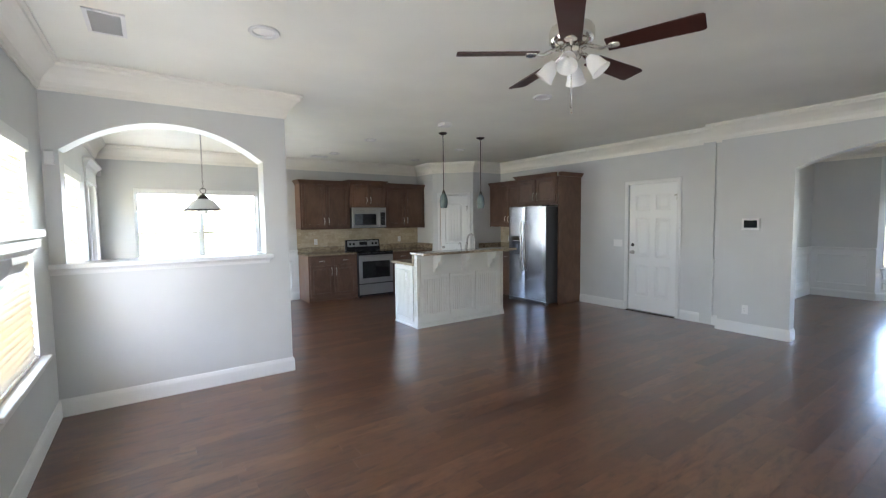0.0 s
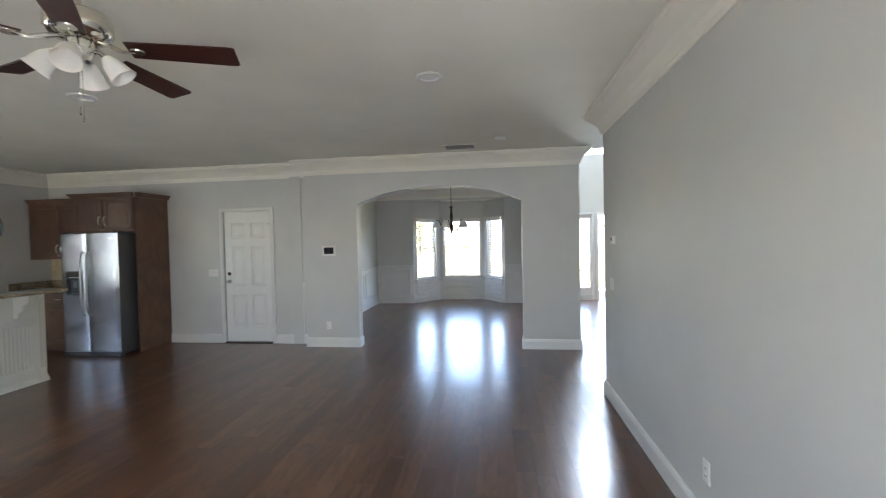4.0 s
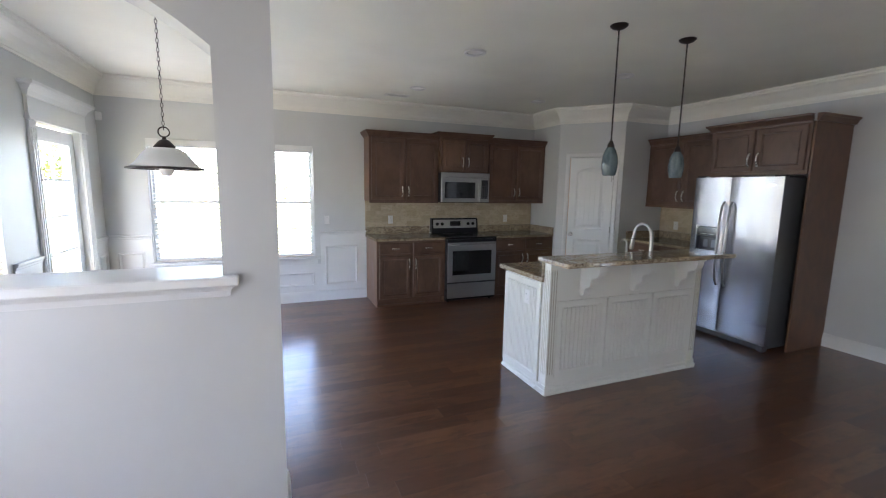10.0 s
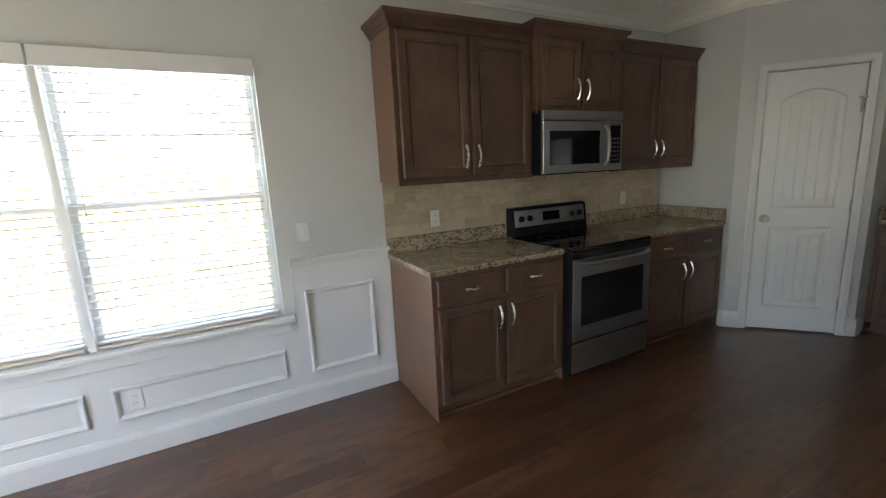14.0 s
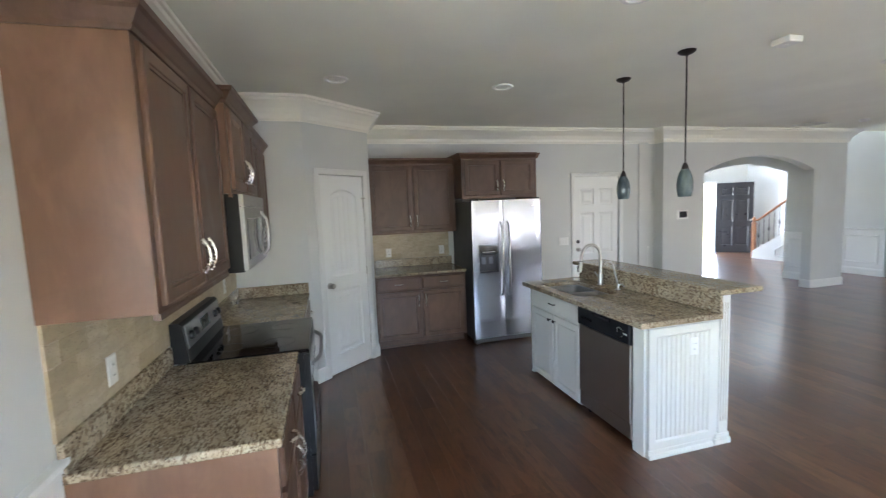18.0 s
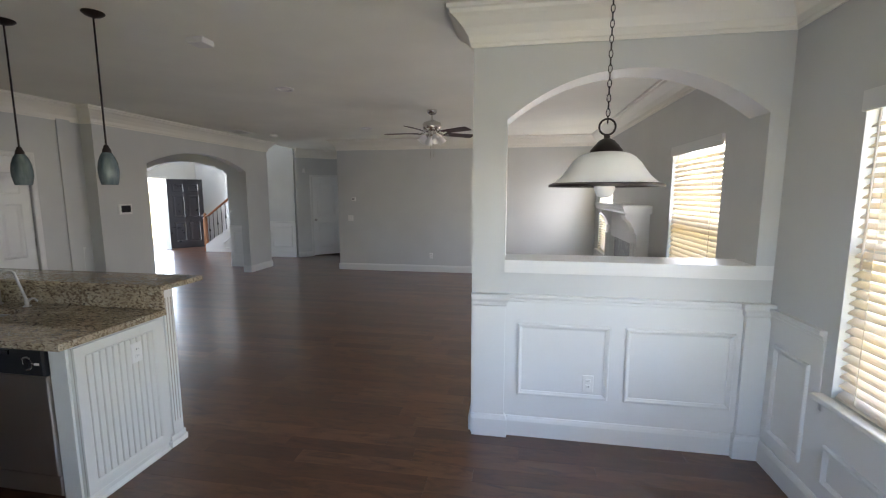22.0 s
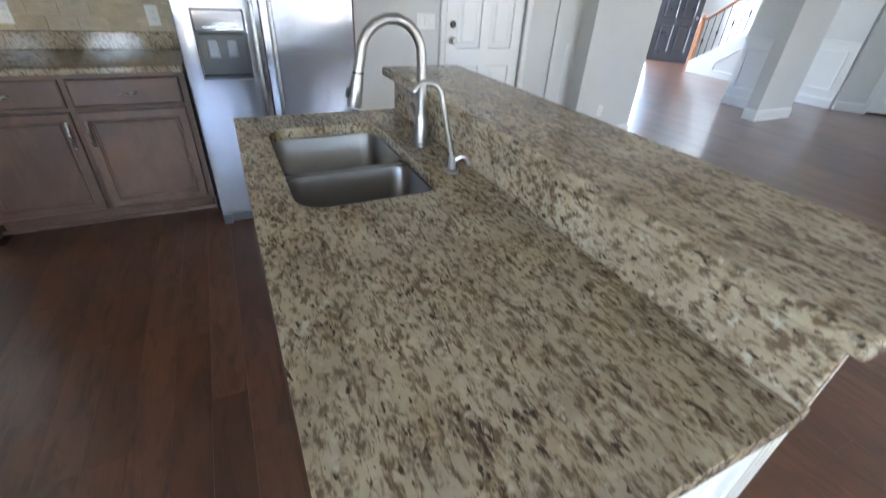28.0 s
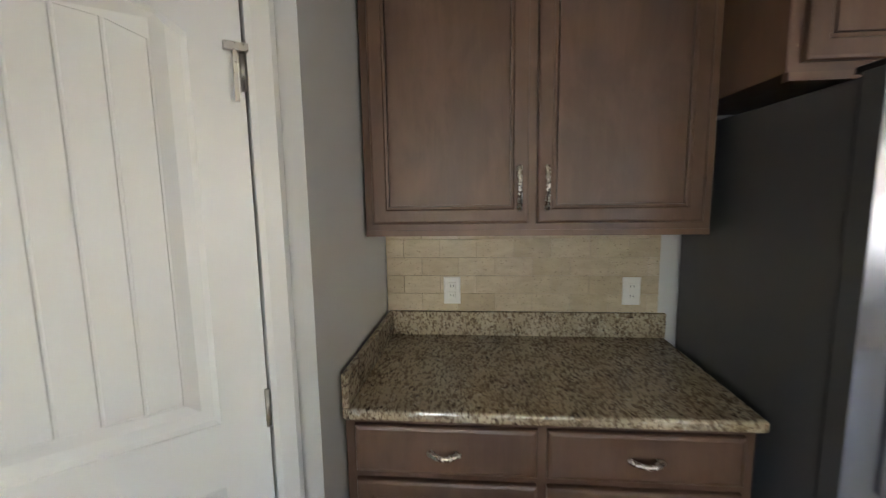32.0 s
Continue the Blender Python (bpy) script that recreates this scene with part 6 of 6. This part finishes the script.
def ceiling_vent(x, y, w, d, label, turn=0):
    root = thing("ceiling_vent", label, "vent", pose(x, y, TOP, 0, 0, turn))
    part("frame", boxes((-w / 2, -d / 2, -0.010, w / 2, -d / 2 + 0.022, -0.0005), (-w / 2, d / 2 - 0.022, -0.010, w / 2, d / 2, -0.0005), (-w / 2, -d / 2 + 0.022, -0.010, -w / 2 + 0.022, d / 2 - 0.022, -0.0005), (w / 2 - 0.022, -d / 2 + 0.022, -0.010, w / 2, d / 2 - 0.022, -0.0005)), PLASTIC, root)
    part("backing", boxes((-w / 2 + 0.02, -d / 2 + 0.02, -0.002, w / 2 - 0.02, d / 2 - 0.02, -0.0006)), VENTDARK, root)
    n = int((w - 0.05) / 0.022)
    me = mesh_of("slat", boxes((-0.001, -d / 2 + 0.022, -0.006, 0.0015, d / 2 - 0.022, 0.006)), PLASTIC)
    for k in range(n):
        piece("slat", me, root, pose(-w / 2 + 0.035 + k * 0.022, 0, -0.0065, 0, 14, 0))


ceiling_vent(4.20, 9.49, 0.30, 0.15, "white ceiling air vent near the range")
ceiling_vent(1.38, 4.92, 0.36, 0.20, "white ceiling air vent in the living room", 90)
ceiling_vent(7.36, 1.80, 0.40, 0.30, "large white return air vent in the ceiling", 90)

# chandelier in the dining room
chn = thing("chandelier", "dark iron chandelier with white glass shades", "chandelier", pose(10.0, 2.21, TOP))
part("canopy", lathe([(0, 0), (0.065, 0), (0.06, -0.015), (0.02, -0.03), (0, -0.03)], 20), BRONZE, chn)
part("stem", tube([(0, 0, -0.03), (0, 0, -0.58)], 0.006, 8), BRONZE, chn)
part("column", lathe([(0, -0.560), (0.030, -0.565), (0.034, -0.580), (0.016, -0.600), (0.022, -0.680), (0.030, -0.760), (0.020, -0.860), (0.034, -0.960), (0.040, -0.990), (0.018, -1.040), (0.012, -1.090), (0.016, -1.110), (0, -1.130)], 18), BRONZE, chn)
for k in range(5):
    a = radians(72 * k + 18)
    c, s = math.cos(a), math.sin(a)
    part("arm", tube([(0.02 * c, 0.02 * s, -0.980), (0.09 * c, 0.09 * s, -1.030), (0.17 * c, 0.17 * s, -0.990), (0.22 * c, 0.22 * s, -0.880), (0.255 * c, 0.255 * s, -0.815), (0.285 * c, 0.285 * s, -0.830)], 0.008, 7), BRONZE, chn)
    part("shade", lathe([(0.024, 0.0), (0.034, -0.020), (0.056, -0.060), (0.066, -0.100), (0.086, -0.135), (0.082, -0.135), (0.060, -0.100), (0.030, -0.022), (0, -0.006)], 18), FROST, chn, "white glass bell shade", pose(0.285 * c, 0.285 * s, -0.830))
structure("crown_moulding_dining", swept(CROWNP, [(DX, STUBY), (DX, 4.29), (ARCHX + 0.16, 4.29), (ARCHX + 0.16, 3.4)]), CROWNPAINT, "deep white painted crown moulding", "moulding")
structure("crown_moulding_arch", swept(CROWNP, [(ARCHX + 0.16, 3.4), (ARCHX + 0.16, STUBY), (DX, STUBY)]), CROWNPAINT, "deep white painted crown moulding", "moulding")

# ---- wall fittings ----
outlet(pose(4.13, SOUTH, 0.34, 0, 0, 180), "white outlet low on the grey wall")
outlet(pose(5.88, SOUTH, 1.11, 0, 0, 180), "white double light switch on the grey wall", 2, "light_switch")
th = thing("thermostat", "small white thermostat on the grey wall", "thermostat", pose(5.80, SOUTH, 1.51, 0, 0, 180))
part("body", framed(0.085, 0.075, [(0, 0), (0, 0.018), (0.006, 0.024)]), PLASTIC, th, "", pose(-0.042, 0, -0.037))
part("display", boxes((-0.022, -0.0265, -0.005, 0.022, -0.0242, 0.020)), STEELDARK, th)
outlet(pose(EAST, 5.765, 1.10, 0, 0, -90), "white triple light switch beside the door", 3, "light_switch")
outlet(pose(ARCHX, 3.825, 0.315, 0, 0, -90), "white outlet low on the grey wall")
kp_ = thing("alarm_keypad", "white wall keypad with a dark screen", "keypad", pose(ARCHX, 3.787, 1.415, 0, 0, -90))
part("body", framed(0.20, 0.145, [(0, 0), (0, 0.018), (0.006, 0.024)]), PLASTIC, kp_, "", pose(-0.10, 0, -0.0725))
part("screen", boxes((-0.072, -0.0265, -0.045, 0.072, -0.0242, 0.05)), BLACKGLASS, kp_, "dark display")
outlet(pose(1.914, HALF1 + 0.0065, 0.40, 0, 0, 180), "white outlet in the wainscot of the half wall")
outlet(pose(3.361, NORTH, 1.122), "white light switch above the wainscot", 1, "light_switch")
outlet(pose(2.405, NORTH - 0.0065, 0.325), "white outlet in the wainscot under the window")
se = thing("wall_sensor", "small white sensor box beside the arch", "sensor", pose(0.935, HALF0, 2.02, 0, 0, 0))
part("body", soft_box(-0.028, -0.040, -0.05, 0.032, -0.0005, 0.05, 0.006), PLASTIC, se)
se2 = thing("wall_sensor", "small white motion sensor in the nook's corner", "sensor", pose(WEST + 0.05, NORTH, 2.30))
part("body", soft_box(-0.045, -0.045, -0.045, 0.015, -0.0005, 0.045, 0.012), PLASTIC, se2)

# tiled landing at the patio door
TILEFLOOR = travertine("floor_travertine_tile", 0.35)
TX1, TY0 = 1.395, 8.42
fl = tagged(part("floor_tiles", boxes((WEST, TY0, -0.004, TX1 - 0.02, NORTH, 0.0015)), GROUT), "beige stone floor tiles at the patio door", "floor tiles", "", "structure")
tm = mesh_of("tile", framed(0.300, 0.300, [(0, 0), (0, 0.003), (0.003, 0.005)]), TILEFLOOR)
tm2 = mesh_of("tile", framed(TX1 - 0.022 - WEST - 0.306, 0.300, [(0, 0), (0, 0.003), (0.003, 0.005)]), TILEFLOOR)
for k in range(5):
    y = TY0 + 0.008 + k * 0.306
    piece("tile", tm, fl, Matrix.Translation((WEST + 0.003, y, 0.0015)) @ pose(0, 0, 0, -90))
    piece("tile", tm2, fl, Matrix.Translation((WEST + 0.309, y, 0.0015)) @ pose(0, 0, 0, -90))
structure("floor_strip", boxes((TX1 - 0.03, TY0 - 0.01, 0.0002, TX1 + 0.012, NORTH - 0.03, 0.014)), WOOD, "dark wooden reducer strip beside the tiles", "floor strip")

# ---- fireplace ----
MARBLE = granite("grey_white_marble_base")
mt, mb = nodes_of(MARBLE)
mv = noise_of(mt, coords(mt, (1, 1, 1), (0.3, 0.5, 0.2)), 3.5, 8, 0.65, 1.2)
mt.links.new(ramp(mt, mv, [(0.3, (0.62, 0.61, 0.59)), (0.5, (0.46, 0.45, 0.44)), (0.62, (0.68, 0.67, 0.65))]), mb.inputs["Base Color"])
FY0, FY1 = 2.02, 3.82
fp = thing("fireplace", "white mantel fireplace with a marble surround and scroll corbels", "fireplace", pose(WEST, FY0, 0, 0, 0, 90))
FW2 = FY1 - FY0
for x0 in (0.06, FW2 - 0.30):
    leg = part("pilaster", boxes((x0, -0.14, 0.0, x0 + 0.24, -0.0005, 1.16)), TRIM, fp)
    part("plinth", boxes((x0 - 0.015, -0.158, 0.0, x0 + 0.255, -0.0004, 0.18)), TRIM, leg)
    part("panel_moulding", framed(0.16, 0.80, RINGMOULD, hollow=True), TRIM, leg, "", pose(x0 + 0.04, -0.14, 0.26))
    sc = bmesh.new()
    outl = [(0.14, 1.16), (0.155, 1.18), (0.175, 1.24), (0.21, 1.30), (0.255, 1.34), (0.27, 1.375), (0.27, 1.40), (0.0, 1.40), (0.0, 1.16)]
    rws = [[sc.verts.new((x, -o, z)) for o, z in outl] for x in (x0 + 0.01, x0 + 0.23)]
    for i in range(len(outl)):
        sc.faces.new((rws[0][i], rws[0][(i + 1) % len(outl)], rws[1][(i + 1) % len(outl)], rws[1][i]))
    sc.faces.new(rws[0]), sc.faces.new(rws[1])
    bmesh.ops.recalc_face_normals(sc, faces=sc.faces[:])
    part("corbel", sc, TRIM, leg, "white scroll corbel")
part("frieze", boxes((0.30, -0.115, 1.02, FW2 - 0.30, -0.0005, 1.40)), TRIM, fp)
part("mantel_shelf", swept([(-0.0, 1.40), (-0.27, 1.40), (-0.285, 1.42), (-0.30, 1.425), (-0.30, 1.455), (-0.315, 1.465), (-0.315, 1.495), (0.0, 1.495)], [(0.0, 0.0), (FW2, 0.0)]), TRIM, fp, "white mantel shelf")
part("surround", boxes((0.30, -0.06, 0.0, 0.50, -0.0005, 1.02), (FW2 - 0.50, -0.06, 0.0, FW2 - 0.30, -0.0005, 1.02), (0.50, -0.06, 0.74, FW2 - 0.50, -0.0005, 1.02)), MARBLE, fp, "grey-white marble surround")
part("firebox", boxes((0.50, -0.012, 0.0, FW2 - 0.50, -0.0006, 0.74)), painted("firebrick_tan", (0.30, 0.23, 0.17), 0.8, 40, 0.4, 0.15), fp, "tan brick firebox")
part("hearth", soft_box(0.02, -0.48, 0.001, FW2 - 0.02, -0.159, 0.022, 0.005), MARBLE, fp, "marble hearth slab")

# ---- stairs in the foyer ----
OAK = cabinet_wood("handrail_oak", (0.33, 0.13, 0.045), (0.24, 0.09, 0.03))
IRON = material("black_iron", (0.018, 0.017, 0.016), 0.4, 0.5)
st = thing("staircase", "white staircase with an oak handrail and iron balusters", "stairs", pose(11.0, -1.75, 0))
N, RUN, RISE = 12, 0.262, 0.186
for k in range(N):
    x1 = -k * RUN
    stp = part("step", boxes((x1 - RUN, -1.40, 0.0 if k == 0 else k * RISE - 0.02, x1, 0.0, (k + 1) * RISE - 0.028)), TRIM, st)
    part("tread", soft_box(x1 - RUN, -1.40, (k + 1) * RISE - 0.0275, x1 + 0.028, 0.02, (k + 1) * RISE, 0.006), OAK, stp)
    for q in range(2):
        xb = x1 - 0.06 - q * 0.131
        zt = (k + 1) * RISE
        top = 0.98 + RISE * ((-xb) / RUN)
        b_ = part("baluster", tube([(xb, -0.035, zt), (xb, -0.035, top)], 0.0075, 6), IRON, stp)
        if q == 0:
            zm = (zt + top) / 2
            part("basket", lathe([(0.007, -0.06), (0.020, -0.02), (0.022, 0.0), (0.020, 0.02), (0.007, 0.06)], 8), IRON, b_, "", pose(xb, -0.035, zm))
sg = bmesh.new()
rows_ = []
for y in (0.0215, 0.034):
    rows_.append([sg.verts.new(p) for p in ((0.05, y, 0.0), (0.05, y, 0.20), (-N * RUN, y, N * RISE + 0.03), (-N * RUN, y, 0.0))])
for i in range(4):
    sg.faces.new((rows_[0][i], rows_[0][(i + 1) % 4], rows_[1][(i + 1) % 4], rows_[1][i]))
sg.faces.new(rows_[0]), sg.faces.new(rows_[1])
bmesh.ops.recalc_face_normals(sg, faces=sg.faces[:])
part("stringer", sg, TRIM, st, "white panelled stringer")
for k in (0, 1):
    a0, a1 = -0.55 - k * 1.1, -1.45 - k * 1.1
    part("panel_moulding", tube([(a0, 0.036, 0.12), (a1, 0.036, 0.12), (a1, 0.036, -a1 * RISE / RUN - 0.12), (a0, 0.036, -a0 * RISE / RUN - 0.12), (a0, 0.036, 0.12)], 0.012, 6), TRIM, st)
nw = part("newel_post", boxes((0.03, -0.075, 0.0, 0.11, 0.005, 0.92)), OAK, st, "oak newel post")
part("newel_cap", lathe([(0.0, 1.10), (0.03, 1.08), (0.045, 1.03), (0.03, 0.98), (0.05, 0.95), (0.062, 0.935), (0.062, 0.92), (0, 0.92)], 16), OAK, nw, "", pose(0.07, -0.035, 0))
part("handrail", tube([(0.07, -0.035, 0.99), (-0.06, -0.035, 1.03), (-N * RUN, -0.035, 0.98 + N * RISE + 0.02)], [0.028, 0.03, 0.03], 10), OAK, st, "reddish oak handrail")
structure("landing", boxes((7.7, -3.2, 2.16, 11.0 - N * RUN, -1.25, 2.26)), TRIM, "white stair landing", "landing")
ur = thing("landing_railing", "dark iron railing on the upper landing", "railing", pose(7.95, -1.12, TOP + 0.15))
part("handrail", tube([(0, 0, 0.9), (1.4, 0, 0.9)], 0.03, 8), OAK, ur)
for k in range(11):
    part("baluster", tube([(0.06 + k * 0.128, 0, 0.0), (0.06 + k * 0.128, 0, 0.88)], 0.008, 6), IRON, ur)


# ---- outdoors ----
LEAF = material("foliage", (0.07, 0.11, 0.03), 0.7)
lt, lb = nodes_of(LEAF)
lt.links.new(ramp(lt, lt.nodes.new("ShaderNodeNewGeometry").outputs["Random Per Island"], [(0, (0.08, 0.12, 0.03)), (1, (0.24, 0.26, 0.07))]), lb.inputs["Base Color"])
BARK = painted("bark", (0.13, 0.10, 0.075), 0.9, 30, 0.8, 0.2)


def tree(x, y, h, spread, seed, n=1400):
    rnd = random.Random(seed)
    root = thing("tree", "leafy green tree across the lawn", "tree", pose(x, y, -0.36), "trees across the lawn")
    tr = tube([(0, 0, 0), (0.05, 0.02, h * 0.2), (-0.04, 0.06, h * 0.45), (0.02, 0, h * 0.8)], [h * 0.035, h * 0.026, h * 0.018, h * 0.006], 9)
    part("trunk", tr, BARK, root)
    verts, faces = [], []
    blobs = [(rnd.gauss(0, spread * 0.42), rnd.gauss(0, spread * 0.42), h * rnd.uniform(0.35, 0.98)) for _ in range(26)]
    for bx, by, bz in blobs[:7]:
        part("limb", tube([(0, 0, h * rnd.uniform(0.25, 0.45)), (bx * 0.5, by * 0.5, bz * 0.85), (bx, by, bz)], [h * 0.012, h * 0.008, h * 0.003], 6), BARK, root)
    for _ in range(n):
        bx, by, bz = rnd.choice(blobs)
        r = spread * 0.22
        p = Vector((bx + rnd.gauss(0, r), by + rnd.gauss(0, r), bz + rnd.gauss(0, r * 0.7)))
        s = rnd.uniform(0.10, 0.24) * h / 7
        e = Euler((rnd.uniform(0, 6.3), rnd.uniform(0, 6.3), rnd.uniform(0, 6.3))).to_matrix()
        b = len(verts)
        verts += [tuple(p + e @ Vector(q)) for q in ((-s, 0, 0), (0, -s * 0.5, 0.15 * s), (s, 0, 0), (0, s * 0.5, 0.15 * s))]
        faces.append((b, b + 1, b + 2, b + 3))
    me = bpy.data.meshes.new("crown")
    me.from_pydata(verts, [], faces)
    me.materials.append(LEAF)
    c = new("crown", me)
    c.parent = root


tree(-11.0, 44.0, 7.5, 2.6, 1)
tree(-3.5, 62.0, 4.2, 2.6, 2)
tree(4.5, 66.0, 4.0, 2.8, 3)
tree(12.0, 70.0, 4.4, 2.8, 4)
tree(-26.0, 22.0, 6.5, 3.0, 5)
tree(-34.0, 3.0, 6.5, 3.2, 6)
tree(44.0, 9.0, 6.0, 3.2, 8)
tree(47.0, -6.0, 5.5, 3.2, 9)

# unseen eaves, added outside to shade the windows
structure("eaves", boxes((0.05, -3.9, 2.9, 0.73, 10.8, 3.0), (0.73, 10.17, 2.9, 8.5, 10.8, 3.0)), TRIM, "unseen white boxed eaves added to shade the windows", "eaves")
structure("roof", boxes((0.05, 0.0, 3.001, 8.6, 10.8, 3.55), (8.6, 0.32, 3.001, 14.8, 4.9, 3.25), (7.5, -3.9, 5.31, 13.4, 0.7, 5.5)), painted("roof_shingle_grey", (0.10, 0.10, 0.10), 0.9, 30, 0.5, 0.2), "grey roof over the house", "roof")
structure("patio", boxes((-2.6, 7.4, -0.4, 0.72, 10.2, -0.04)), painted("concrete", (0.42, 0.41, 0.38), 0.85, 60, 0.4, 0.1), "pale concrete patio outside the glazed door", "patio")
structure("porch", boxes((12.62, -3.2, -0.4, 15.2, 0.1, -0.05)), painted("porch_concrete", (0.45, 0.44, 0.41), 0.85, 60, 0.4, 0.1), "pale concrete porch at the entrance", "porch")
wood_f = painted("fence_wood", (0.30, 0.21, 0.12), 0.8, 20, 0.3, 0.2)
fence = thing("fence", "tall weathered wooden privacy fence across the lawn", "fence", pose(-9.0, -8.0, -0.36))
fm_ = mesh_of("board", boxes((0, 0, 0, 0.025, 0.14, 1.8)), wood_f)
for k in range(140):
    piece("board", fm_, fence, pose(0, k * 0.15, 0.02))
for z in (0.4, 1.4):
    part("rail", boxes((0.026, 0, z, 0.06, 21, z + 0.09)), wood_f, fence)


# ---- floor planks ----
PW = 0.127
LENS = (0.62, 0.86, 1.10, 1.34)
rp = random.Random(7)
plank_me = {ln: mesh_of("plank", framed(ln, PW, [(0.0003, 0), (0.0003, 0.0124)]), FLOOR_ONE) for ln in LENS}
FLAT = pose(0, 0, 0, 90, 0, 0).inverted()
many_v, many_f = [], []
single = 0
AREAS = ((WEST, 6.62, TY0, NORTH), (WEST, EAST, SOUTH, TY0), (EAST, 14.05, 0.3, 4.29), (5.84, 14.0, -3.2, SOUTH))


def solid(x0, x1, y0, y1):
    b = len(many_v)
    g = 0.0003
    for ins, z in ((g, -0.0124), (g, -0.006), (g, 0.0)):
        many_v.extend([(x0 + ins, y0 + ins, z), (x1 - ins, y0 + ins, z), (x1 - ins, y1 - ins, z), (x0 + ins, y1 - ins, z)])
    for r in (0, 4):
        for k in range(4):
            many_f.append((b + r + k, b + r + (k + 1) % 4, b + r + 4 + (k + 1) % 4, b + r + 4 + k))
    many_f.append((b + 8, b + 9, b + 10, b + 11))


row = 0
y = -3.2
while y < NORTH - 0.001:
    y1 = min(y + PW, NORTH)
    xa = TX1 if y >= TY0 - 0.02 else (WEST if y > 0.1 else 5.84)
    xb = 6.64 + (0.0 if y > 9.3 else min(1.36, (9.34 - y) * 0.9)) if y > 8.6 else (13.0 if y < 4.3 else EAST)
    x = xa - rp.uniform(0, 1.0)
    while x < xb:
        ln = rp.choice(LENS)
        a, b = max(x, xa), min(x + ln, xb)
        near = 2.4 < a and b < 7.3 and 6.9 < y < 9.3 or 3.2 < a and b < 6.6 and 5.6 < y <= 6.9
        if b - a > 0.03:
            if near and single < 300 and abs(b - a - ln) < 1e-6 and abs(y1 - y - PW) < 1e-6:
                piece("plank", plank_me[ln], floor_ob, Matrix.Translation((a, y, -0.0124)) @ FLAT)
                single += 1
            else:
                solid(a, b, y, y1)
        x += ln
    y = y1
    row += 1
pm_ = bpy.data.meshes.new("planks")
pm_.from_pydata(many_v, [], many_f)
pm_.materials.append(FLOOR_MANY)
po_ = new("planks", pm_)
po_.parent = floor_ob
tagged(po_, "dark brown hardwood planks laid in staggered rows", "", "", "stuff")
